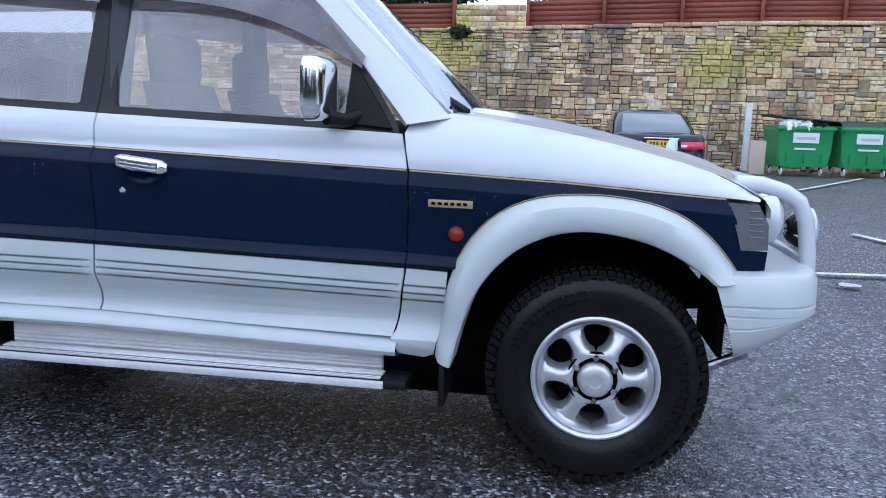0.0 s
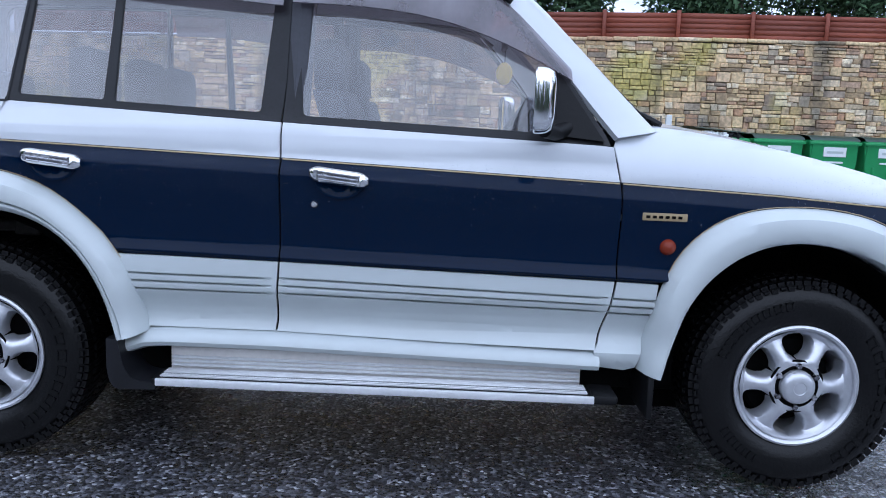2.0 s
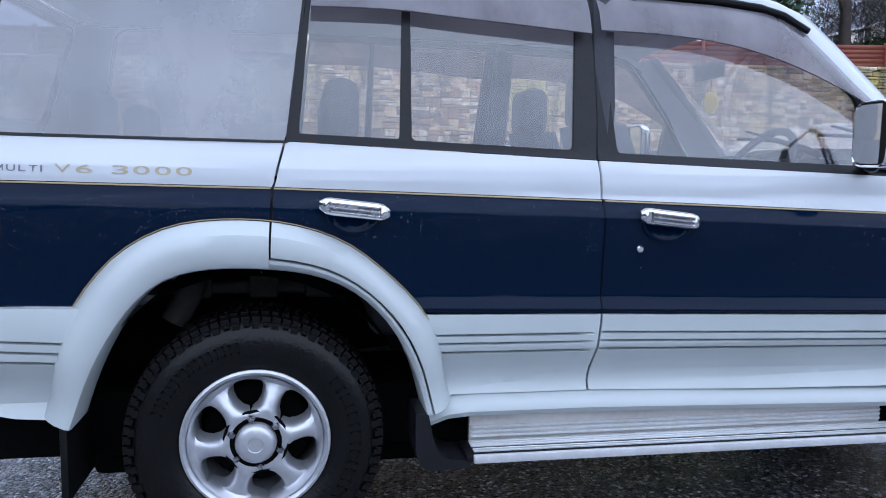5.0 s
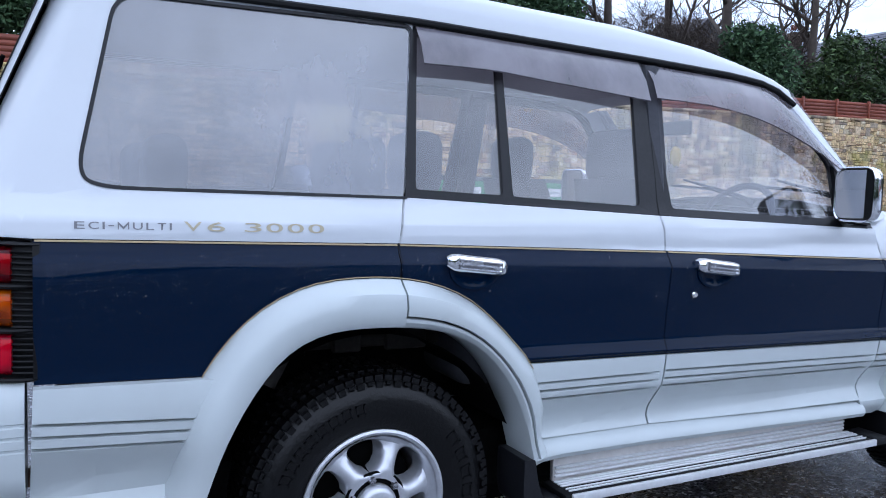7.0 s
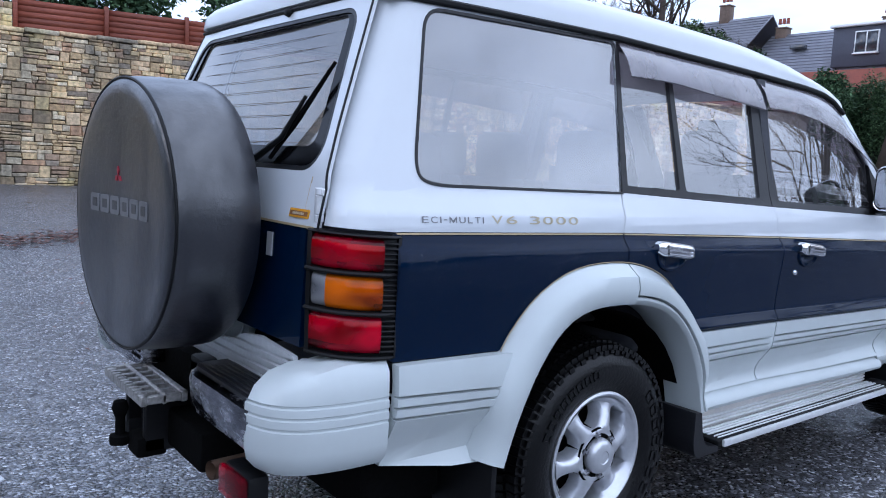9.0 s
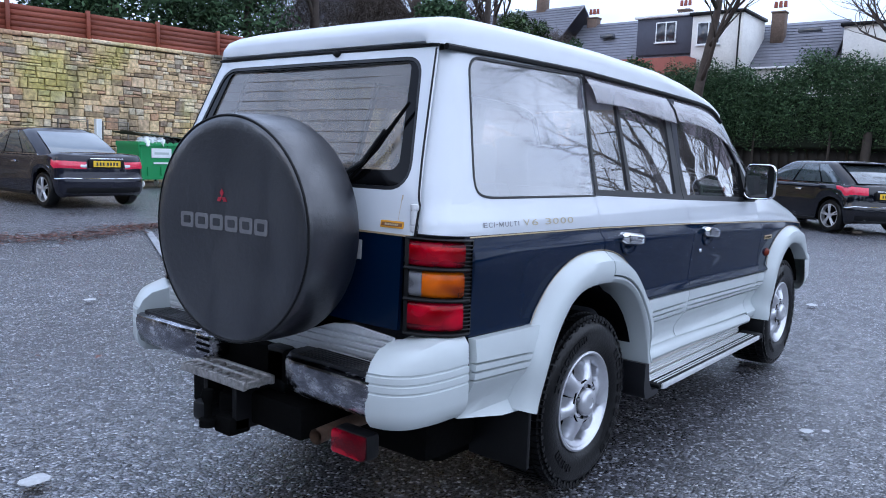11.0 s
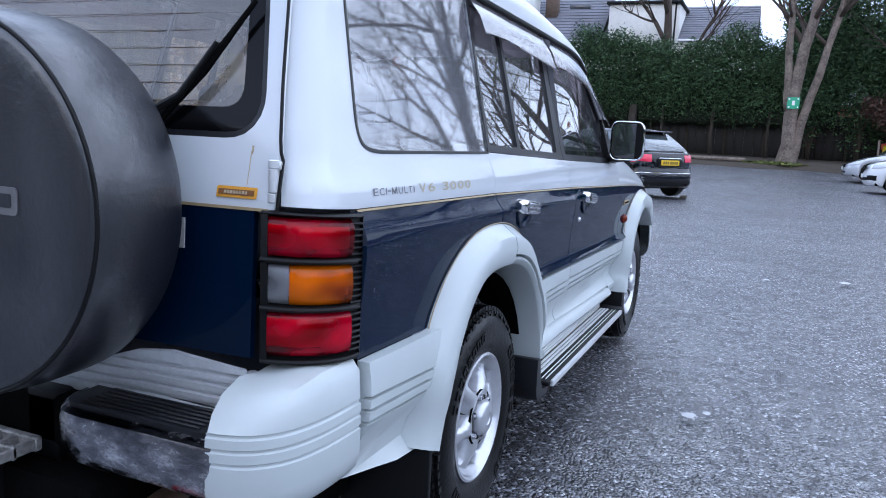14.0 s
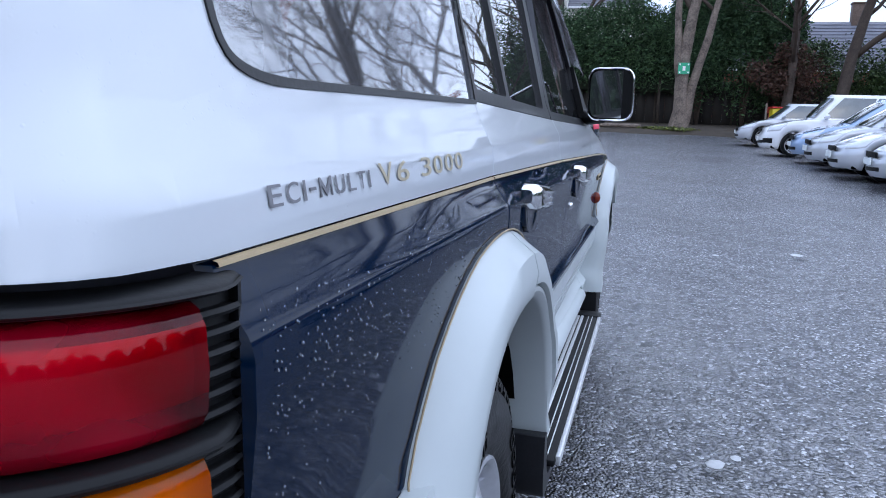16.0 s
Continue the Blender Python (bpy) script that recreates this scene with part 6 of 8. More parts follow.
# ---------------------------------------------------------------- more materials
def stone_material():
    m, nt, b = nodes_of("wall_stone")
    oi = nt.nodes.new("ShaderNodeObjectInfo")
    gi = nt.nodes.new("ShaderNodeNewGeometry")
    add = nt.nodes.new("ShaderNodeMath")
    add.operation = 'ADD'
    fr = nt.nodes.new("ShaderNodeMath")
    fr.operation = 'FRACT'
    nt.links.new(oi.outputs["Random"], add.inputs[0])
    nt.links.new(gi.outputs["Random Per Island"], add.inputs[1])
    nt.links.new(add.outputs[0], fr.inputs[0])
    base = ramp(nt, fr.outputs[0], [(0.0, (.30, .22, .14)), (.14, (.60, .42, .23)), (.32, (.84, .63, .36)), (.48, (.68, .47, .28)), (.64, (.90, .76, .54)), (.76, (.28, .22, .165)), (.86, (.62, .36, .21)), (.94, (.42, .34, .26)), (1.0, (.74, .57, .34))])
    tc = nt.nodes.new("ShaderNodeTexCoord")
    n1 = nt.nodes.new("ShaderNodeTexNoise")
    n1.inputs["Scale"].default_value = .42
    n1.inputs["Detail"].default_value = 4
    nt.links.new(gi.outputs["Position"], n1.inputs["Vector"])
    n2 = nt.nodes.new("ShaderNodeTexNoise")
    n2.inputs["Scale"].default_value = 14
    n2.inputs["Detail"].default_value = 6
    nt.links.new(gi.outputs["Position"], n2.inputs["Vector"])
    # yellow-green algae in large stains, soot in others
    alg = ramp(nt, n1.outputs["Fac"], [(.52, (0, 0, 0)), (.64, (.62, .62, .62))])
    m1 = nt.nodes.new("ShaderNodeMixRGB")
    m1.inputs[2].default_value = (.52, .47, .10, 1)
    nt.links.new(alg.outputs["Color"], m1.inputs[0])
    nt.links.new(base.outputs["Color"], m1.inputs[1])
    soot = ramp(nt, n1.outputs["Fac"], [(.26, (.45, .45, .45)), (.40, (0, 0, 0))])
    m2 = nt.nodes.new("ShaderNodeMixRGB")
    m2.inputs[2].default_value = (.10, .09, .075, 1)
    nt.links.new(soot.outputs["Color"], m2.inputs[0])
    nt.links.new(m1.outputs["Color"], m2.inputs[1])
    # dark runs of damp below the coping
    mp = nt.nodes.new("ShaderNodeMapping")
    mp.inputs["Scale"].default_value = (1.1, 1, .16)
    nt.links.new(gi.outputs["Position"], mp.inputs["Vector"])
    n3 = nt.nodes.new("ShaderNodeTexNoise")
    n3.inputs["Scale"].default_value = 1.3
    n3.inputs["Detail"].default_value = 5
    nt.links.new(mp.outputs["Vector"], n3.inputs["Vector"])
    run = ramp(nt, n3.outputs["Fac"], [(.52, (0, 0, 0)), (.66, (.62, .62, .62))])
    m4 = nt.nodes.new("ShaderNodeMixRGB")
    m4.inputs[2].default_value = (.085, .082, .068, 1)
    nt.links.new(run.outputs["Color"], m4.inputs[0])
    nt.links.new(m2.outputs["Color"], m4.inputs[1])
    m2 = m4
    gr = ramp(nt, n2.outputs["Fac"], [(.3, (.55, .55, .55)), (.7, (1.2, 1.2, 1.2))])
    m3 = nt.nodes.new("ShaderNodeMixRGB")
    m3.blend_type = 'MULTIPLY'
    m3.inputs[0].default_value = 1
    nt.links.new(m2.outputs["Color"], m3.inputs[1])
    nt.links.new(gr.outputs["Color"], m3.inputs[2])
    nt.links.new(m3.outputs["Color"], b.inputs["Base Color"])
    b.inputs["Roughness"].default_value = .85
    bump(nt, b, n2.outputs["Fac"], .5, .02)
    return m


def leaf_material(name, lo, hi, rough=.55):
    m, nt, b = nodes_of(name)
    gi = nt.nodes.new("ShaderNodeNewGeometry")
    r = ramp(nt, gi.outputs["Random Per Island"], [(0, lo), (.8, hi), (1, tuple(min(1, c * 1.7) for c in hi))])
    nt.links.new(r.outputs["Color"], b.inputs["Base Color"])
    b.inputs["Roughness"].default_value = rough
    b.inputs["Specular IOR Level"].default_value = .25
    return m


def wood_material(name, lo, hi, scale=(1, 1, 14)):
    m, nt, b = nodes_of(name)
    n = noise_node(nt, 6, 5, .6, scale)
    oi = nt.nodes.new("ShaderNodeObjectInfo")
    hs = nt.nodes.new("ShaderNodeHueSaturation")
    mr = nt.nodes.new("ShaderNodeMapRange")
    mr.inputs["To Min"].default_value, mr.inputs["To Max"].default_value = .78, 1.2
    nt.links.new(oi.outputs["Random"], mr.inputs["Value"])
    nt.links.new(mr.outputs[0], hs.inputs["Value"])
    r = ramp(nt, n.outputs["Fac"], [(.3, lo), (.7, hi)])
    nt.links.new(r.outputs["Color"], hs.inputs["Color"])
    nt.links.new(hs.outputs["Color"], b.inputs["Base Color"])
    b.inputs["Roughness"].default_value = .6
    bump(nt, b, n.outputs["Fac"], .3, .005)
    return m


MAT["stone"] = stone_material()
MAT["mortar"] = plain("mortar", (.11, .088, .062), .95, var=.35, relief=.4, scale=3, fine=20)
MAT["fence"] = wood_material("red_brown_boards", (.15, .030, .016), (.26, .060, .030), (.6, 1, 12))
# near-black boards: the overhanging hedge's shade is put into their colour
MAT["fence_dark"] = wood_material("hedge_shaded_boards", (.005, .0045, .004), (.011, .0095, .008))
MAT["fence_post"] = plain("weathered_post", (.040, .032, .026), .9, var=.4)
MAT["bark"] = plain("bark", (.060, .046, .038), .9, var=.5, scale=5, fine=30, relief=.6)
MAT["bark_grey"] = plain("grey_bark", (.155, .125, .105), .95, var=.75, scale=2.5, fine=14, relief=1.0)
MAT["twig"] = plain("twigs", (.060, .045, .036), .9, var=.4)
MAT["conifer"] = leaf_material("conifer_sprays", (.018, .042, .022), (.058, .112, .052), .75)
MAT["shrub"] = leaf_material("shrub_leaves", (.014, .028, .012), (.050, .085, .030))
MAT["russet"] = leaf_material("russet_twigs", (.030, .016, .012), (.085, .048, .036))
MAT["litter"] = leaf_material("dead_leaves", (.035, .015, .013), (.15, .070, .055), .6)
MAT["soil"] = plain("wet_soil", (.045, .034, .024), .9, var=.5, scale=1.5, fine=25, relief=.6)
MAT["bin_green"] = plain("green_bin_plastic", (.010, .27, .085), .38, var=.1, scale=2, fine=40)
MAT["bin_lid"] = plain("dark_green_lid", (.010, .035, .024), .45, var=.2)
MAT["label_white"] = plain("label_white", (.72, .76, .76), .5, var=.05)
MAT["paper"] = plain("wet_paper", (.46, .47, .48), .6, var=.25)
MAT["slate"] = plain("slate_roof", (.15, .155, .185), .55, var=.25, scale=1.2, fine=9, relief=.4)
MAT["brick"] = plain("red_brick", (.24, .070, .050), .85, var=.3, scale=2, fine=12, relief=.3)
MAT["dark_brick"] = plain("sooty_brown_brick", (.095, .055, .048), .9, var=.35, scale=2, fine=12, relief=.3)
MAT["render_white"] = plain("white_render", (.66, .65, .62), .85, var=.12, scale=1, fine=8)
MAT["dormer_grey"] = plain("dark_grey_cladding", (.060, .065, .090), .7, var=.15, scale=2, fine=12)
MAT["brown_stone"] = plain("brown_stonework", (.115, .080, .062), .9, var=.35, scale=2, fine=8, relief=.4)
MAT["pvc"] = plain("white_window_frame", (.74, .75, .76), .4, var=.04)
MAT["far_glass"] = plain("far_window_glass", (.05, .055, .065), .08, var=.3, spec=.8)
MAT["car_glass"] = plain("dark_car_glass", (.085, .105, .115), .03, .35, var=.2, spec=1.0, coat=1.0)
MAT["plate_yellow"] = plain("yellow_plate", (.80, .50, .03), .4, var=.05)
MAT["plate_ink"] = plain("plate_ink", (.04, .035, .02), .5)
MAT["line_paint"] = plain("worn_line_paint", (.60, .61, .63), .6, var=.5, scale=4, fine=35)
MAT["line_faint"] = plain("nearly_worn_line_paint", (.25, .26, .28), .6, var=.7, scale=4, fine=35)


# ---------------------------------------------------------------- stone retaining wall with a board fence on top
WALL_Y = 19.0


def wall_top(x):
    return lerp_table([(-30, 3.3), (-4, 3.78), (1.3, 3.95), (5, 4.06), (12, 4.15), (25, 4.60), (40, 5.0)], x)


random.seed(11)
_bm = bmesh.new()
rows = []
for k in range(36):
    x = -30 + 2 * k
    g = ground_z(x, WALL_Y)
    rows.append([(x, WALL_Y + .03, g - .3), (x, WALL_Y + .03, wall_top(x) - .06), (x, WALL_Y + .45, wall_top(x) - .06), (x, WALL_Y + .45, g - .3)])
loft(_bm, rows, True, True)
bmesh.ops.recalc_face_normals(_bm, faces=_bm.faces)
wall = single("wall_north", _bm, MAT["mortar"], "tall retaining wall of squared yellow-brown stones", "wall", kind="structure", smooth=0)


def stone_verts(w, h, d, rng):
    """A squared stone, its face proud and its corners uneven."""
    j = lambda s: rng.uniform(-s, s)
    o = [(0 + j(.014), 0 + j(.012)), (w + j(.014), 0 + j(.012)), (w + j(.014), h + j(.012)), (0 + j(.014), h + j(.012))]
    c = .014
    inn = [(o[0][0] + c, o[0][1] + c), (o[1][0] - c, o[1][1] + c), (o[2][0] - c, o[2][1] - c), (o[3][0] + c, o[3][1] - c)]
    vs = [(x, .03, z) for x, z in o] + [(x, -d * .55, z) for x, z in o] + [(x, -d + j(.006), z) for x, z in inn]
    fs = [(8, 9, 10, 11)]
    for i in range(4):
        k = (i + 1) % 4
        fs += [(i, k, 4 + k, 4 + i), (4 + i, 4 + k, 8 + k, 8 + i)]
    return vs, fs


def course_plan():
    """Squared rubble: bands of uneven height, filled with single, stacked and side-by-side stones."""
    rng = random.Random(5)
    z = -.10
    out = []
    while z < 5.2:
        band = rng.uniform(.20, .36)
        x = -14.0 + rng.uniform(0, .3)
        while x < 30:
            kind = rng.random()
            w = rng.uniform(.26, .60)
            if kind < .16:
                w = band * rng.uniform(.75, 1.35)
                out.append((x, z, w, band))
            else:
                cuts = [0, rng.uniform(.32, .68), 1] if kind < .72 else [0, rng.uniform(.24, .38), rng.uniform(.58, .74), 1]
                for c0, c1 in zip(cuts, cuts[1:]):
                    h = band * (c1 - c0)
                    if w > h * 2.2 and rng.random() < .62:
                        m = w * rng.uniform(.35, .65)
                        out.append((x, z + band * c0, m, h))
                        out.append((x + m, z + band * c0, w - m, h))
                    else:
                        out.append((x, z + band * c0, w, h))
            x += w
        z += band
    return out


_rest_v, _rest_f = [], []
_pieces = []
_rng = random.Random(8)
for (x, z, w, h) in course_plan():
    g = ground_z(x, WALL_Y)
    top = wall_top(x + w / 2) - .10
    if z + h < g or z > top:
        continue
    h2 = min(h, top - z)
    if h2 < .05:
        continue
    j = .006
    vs, fs = stone_verts(w - 2 * j, h2 - 2 * j, _rng.uniform(.02, .055), _rng)
    if 2.6 < x < 6.6 and z > 1.0 and len(_pieces) < 296:
        _pieces.append((x + j, z + j, vs, fs))
    else:
        n = len(_rest_v)
        _rest_v += [(vx + x + j, vy + WALL_Y, vz + z + j) for vx, vy, vz in vs]
        _rest_f += [tuple(n + i for i in f) for f in fs]
_me = bpy.data.meshes.new("stones")
_me.from_pydata(_rest_v, [], _rest_f)
_me.materials.append(MAT["stone"])
_ob = new("stones", _me)
_ob.parent = wall
tagged(_ob, kind="stuff")
STONES = (_pieces, wall)

# coping: long flat stones
x = -14.0
while x < 30:
    w = _rng.uniform(.6, 1.1)
    if x > -8:
        bm = bmesh.new()
        z = wall_top(x + w / 2) - .10
        box(bm, x, x + w - .012, WALL_Y - .07, WALL_Y + .5, z, z + .10 + _rng.uniform(-.01, .01), .015, 1)
        part("coping_stone", bm, MAT["stone"], wall, smooth=0)
    x += w

fence = thing("board_fence", (5, WALL_Y + .3, wall_top(5)), "red-brown horizontal board fence on top of the stone wall", "fence")
BAY = 2.01
x = -1.23 - BAY * 6
while x < 30:
    z = wall_top(x)
    part("fence_post", boxed(x - .05, x + .05, WALL_Y + .14, WALL_Y + .24, z - .05, z + .74, .008, 1), MAT["fence"], fence, smooth=0)
    for q in range(5 if abs(x + 1.23 + BAY) > .1 else 0):
        z0 = z - .01 + q * .135
        dz = wall_top(x + BAY) - z
        bm = bmesh.new()
        vs = box(bm, x + .05, x + BAY - .05, WALL_Y + .18, WALL_Y + .205 + .006 * (q % 2), z0, z0 + .142)
        for v in vs:
            v.co.z += dz * (v.co.x - x) / BAY
        part("fence_board", bm, MAT["fence"], fence, smooth=0)
    x += BAY
# one bay is closed with pale stone blocks, a fern growing at its foot
infill = thing("block_infill", (-2.2, WALL_Y + .25, wall_top(-2.2)), "low infill of pale stone blocks between the fence posts", "wall")
for q in range(4):
    z0 = wall_top(-2.2) + q * .15
    cuts = [-3.18] + [-3.18 + 1.86 * (k + _rng.uniform(-.25, .25) + .5 * (q % 2)) / 4 for k in range(1, 4)] + [-1.29]
    for a, b in zip(cuts, cuts[1:]):
        part("block", boxed(a + .006, b - .006, WALL_Y + .12, WALL_Y + .30, z0 + .005, z0 + .145, .008, 1), MAT["stone"], infill, smooth=0)


# ---------------------------------------------------------------- wheeled bins
def waste_bin(lid_open):
    b = thing("waste_bin", (0, 0, 0), "green plastic four-wheeled waste bin with a white label", "bin", "bins along the wall")
    bm = bmesh.new()
    rows = []
    for z, s, ext in ((.20, .90, 0), (.24, .92, 0), (.60, .96, 0), (1.02, 1.0, 0), (1.05, 1.03, .01), (1.12, 1.03, .01), (1.16, 1.02, .01)):
        hw, hd = .64 * s, .50 * s
        rows.append([(-hw, -hd, z), (hw, -hd, z), (hw, hd, z), (-hw, hd, z)])
    loft(bm, rows, True, True)
    bmesh.ops.bevel(bm, geom=[e for e in bm.edges if abs((e.verts[0].co - e.verts[1].co).z) > .02 and len(e.link_faces) == 2], offset=.05, segments=3, affect='EDGES')
    part("bin_body", bm, MAT["bin_green"], b)
    for q in range(3):
        xx = -.40 + q * .40
        part("bin_rib", boxed(xx - .012, xx + .012, -.515, -.47, .30, .52, .006, 1), MAT["bin_green"], b)
    part("bin_rim", boxed(-.68, .68, -.54, -.50, 1.06, 1.13, .012), MAT["bin_green"], b)
    bm = bmesh.new()
    rows = []
    for k in range(9):
        a = math.pi * k / 8
        rows.append([(-.66, -.50 * math.cos(a), 1.16 + .13 * math.sin(a)), (.66, -.50 * math.cos(a), 1.16 + .13 * math.sin(a))])
    loft(bm, rows)
    if lid_open:
        for v in bm.verts:
            v.co = Vector((v.co.x * 1.06 - .05, v.co.y, 1.27 + (v.co.z - 1.16) * .35 + .10 * (.66 - v.co.x) / 1.3))
    part("bin_lid", bm, MAT["bin_lid"], b)
    lab = part("label", boxed(-.30, .30, -.518, -.490, .76, 1.00, .004, 1), MAT["label_white"], b, "white label with unreadable grey lines")
    part("label_line", boxed(-.22, .22, -.521, -.512, .84, .90), plain("label_grey", (.45, .52, .50), .6), lab)
    part("label_strip", boxed(-.24, .24, -.510, -.485, .60, .645, .003, 1), MAT["label_white"], b, "narrow pale strip")
    for sx in (-.46, .46):
        for sy in (-.34, .34):
            bm = bmesh.new()
            revolve(bm, [(.0, -.02), (.08, -.02), (.09, -.01), (.09, .01), (.08, .02), (0, .02)], (sx, sy, .09), 'X', 18)
            w = part("castor", bm, MAT["label_white"], b, "white castor wheel")
            part("castor_fork", boxed(sx - .035, sx + .035, sy - .03, sy + .03, .12, .21, .006, 1), MAT["dark"], b)
    if lid_open:
        rng = random.Random(3)
        for q, (mx, col) in enumerate(((-.25, "label_white"), (.0, "label_white"), (.22, "black"), (.38, "black"), (-.42, "label_white"))):
            bm = bmesh.new()
            bmesh.ops.create_icosphere(bm, subdivisions=3, radius=1)
            for v in bm.verts:
                n = noise.noise(v.co * 2.2 + Vector((q * 7, 0, 0)))
                v.co = Vector((mx + v.co.x * .16 * (1 + .5 * n), -.36 + v.co.y * .17 * (1 + .4 * n), 1.19 + v.co.z * .11 * (1 + .6 * n)))
                if v.co.z < 1.16 and v.co.y < -.48:
                    v.co.z -= .06 * (1 + n)
            part("refuse_sack", bm, MAT[col], b, "crumpled plastic sack")
    return b


_b1 = waste_bin(True)
_b2 = waste_bin(False)
_b1.matrix_basis = Matrix.Translation((5.45, 17.35, ground_z(5.45, 17.0))) @ Matrix.Rotation(radians(6), 4, 'Z')
_b1["label"] = "green wheeled waste bin, overfull, lid propped open on sacks"
_b2.matrix_basis = Matrix.Translation((6.90, 17.50, ground_z(6.9, 17.0))) @ Matrix.Rotation(radians(6), 4, 'Z')
copy_thing(_b2, Matrix.Translation((8.36, 17.65, ground_z(8.3, 17.0))) @ Matrix.Rotation(radians(6), 4, 'Z'))
copy_thing(_b2, Matrix.Translation((9.84, 17.80, ground_z(9.8, 17.0))) @ Matrix.Rotation(radians(4), 4, 'Z'))
_g = ground_z(4.3, 17.6)
single("white_post", boxed(4.36, 4.50, 17.95, 18.09, _g, 1.95, .01, 1), MAT["label_white"], "square white post standing by the wall", "post")
_hp = bmesh.new()
tube(_hp, [(3.55, 18.3, _g), (3.55, 18.3, 1.9), (4.3, 18.3, 1.92), (4.3, 18.3, _g)], .025, 8)
tube(_hp, [(4.7, 18.3, _g), (4.7, 18.3, 1.9), (5.4, 18.3, 1.9), (5.4, 18.3, _g)], .025, 8)
single("metal_hoop", _hp, plain("grey_pipe", (.20, .18, .15), .6, .4), "thin grey metal hoop rails before the wall", "rail")
single("discarded_board", boxed(4.30, 4.66, 16.95, 17.13, _g - .02, _g + .78, .02, 2), plain("beige_board", (.50, .42, .35), .8, var=.12), "beige upholstered board leaning by the bins", "board")


# ---------------------------------------------------------------- other cars
def other_car(name, label, L, W, belt, roof_h, paint, cab, nose, tail, rear_lamps=None, plate=False, group="", wheel_r=.315):
    """A parked car, its front along +x from the rear at x = 0. cab: windscreen foot, roof front, roof rear, rear-glass foot (as parts of L).
    nose, tail: heights of bonnet front and boot."""
    car = thing(name, (0, 0, 0), label, "car", group)
    hw = W / 2
    M = 81
    plan = resample([(0, 0), (.010, .30 * hw), (.035, .60 * hw), (.09, .84 * hw), (.20, .955 * hw), (.45, .995 * hw), (1.2, hw), (L - 1.3, hw), (L - .80, .975 * hw), (L - .45, .90 * hw), (L - .22, .76 * hw), (L - .08, .52 * hw), (L - .02, .25 * hw), (L, 0)], M)
    wheels = (.62 + .12 * (L - 4), L - .86)

    def top_z(x):
        return lerp_table([(0, tail - .03), (.035, tail), (cab[3], belt), (cab[0], belt + .01), (.86, belt * .45 + nose * .55 + .04), (.965, nose), (1, nose - .05)], x / L)

    def low_z(x, y):
        b = .19 + .03 * (x < .12) + .02 * (x > L - .25)
        for wx in wheels:
            d = abs(x - wx)
            if d < .37 and y > .8 * hw:
                b = max(b, wheel_r + math.sqrt(max(0, .37 ** 2 - d * d)) * .98)
        return b

    RINGS = [(0, .09, .06, .10), (.05, .04, .05, .04), (.14, .012, .012, .012), (.30, .0, .0, .004), (.43, .004, .004, .0), (.47, .030, .010, .0), (.60, .036, .030, -.004), (.72, .042, .07, .002), (.76, .046, .07, .010), (.88, .060, .11, .014), (.95, .085, .16, .030), (.985, .12, .21, .060), (1.0, .17, .28, .11)]

    def body_pt(i, q, s=1, out=0.0):
        x, y = plan[i]
        r = lerp_table([(a, b) for a, b, c, d in RINGS], q) - out
        f = lerp_table([(a, c) for a, b, c, d in RINGS], q) - out
        w = lerp_table([(a, d) for a, b, c, d in RINGS], q) - out
        px = r + x * (L - r - f) / L
        py = y * (1 - w / hw)
        lo = low_z(x, y)
        return (px, s * py, lo + (max(top_z(x), lo + .05) - lo) * q)

    def patch(i0, i1, q0, q1, s, out=.008, nq=5):
        bm = bmesh.new()
        rows = []
        for i in range(i0, i1 + 1):
            row = [body_pt(i, q0 + (q1 - q0) * k / nq, s, out if 0 < k < nq and i0 < i < i1 else out * .4) for k in range(nq + 1)]
            rows.append(row)
        loft(bm, rows)
        bmesh.ops.recalc_face_normals(bm, faces=bm.faces)
        return bm

    def at_y(v):
        return min(range(M // 2), key=lambda i: abs(plan[i][1] - v * hw))

    def at_x(v):
        return min(range(M), key=lambda i: abs(plan[i][0] - v))

    bm = bmesh.new()
    rows = [[body_pt(i, r[0], 1) for i in range(M)] + [body_pt(i, r[0], -1) for i in range(M - 2, 0, -1)] for r in RINGS]
    loft(bm, rows, True)
    strips = []
    for i in range(M):
        a = body_pt(i, 1.0, 1)
        strips.append([(a[0], a[1] * u, a[2] + .022 * (1 - u * u) * min(1, abs(a[1]) * 3)) for u in (1, .8, .5, 0, -.5, -.8, -1)])
    loft(bm, strips)
    bmesh.ops.remove_doubles(bm, verts=bm.verts, dist=.0008)
    bmesh.ops.recalc_face_normals(bm, faces=bm.faces)
    part("body", bm, paint, car, smooth=50)
    # floor and dark wheel housings
    part("underbody", boxed(.25, L - .3, -hw * .80, hw * .80, .20, .55, .03), MAT["dark"], car)
    # cabin
    a0, a1, a2, a3 = (c * L for c in cab)
    NQ = 9

    def cab_q(q):
        ez = belt - .03 + (roof_h - belt + .03) * lerp_table([(0, 0), (.8, .86), (.93, .965), (1, 1)], q)
        k = max(0.0, (ez - belt + .03) / (roof_h - belt + .03))
        bow = k ** 1.25
        return a3 + (a2 - a3) * bow, a0 + (a1 - a0) * (k ** 1.08), hw * lerp_table([(0, .925), (.5, .865), (.85, .79), (.95, .75), (1, .70)], q), ez

    def cab_half(q):
        xr, xf, w, z = cab_q(q)
        return [(x, y, z) for x, y in resample([(xr - .03, 0), (xr - .02, .5 * w), (xr + .03, .84 * w), (xr + .16, .97 * w), (xr + .4, w), (xf - .6, w), (xf - .28, .96 * w), (xf - .08, .80 * w), (xf + .01, .45 * w), (xf + .03, 0)], 41)]

    bm = bmesh.new()
    rows = []
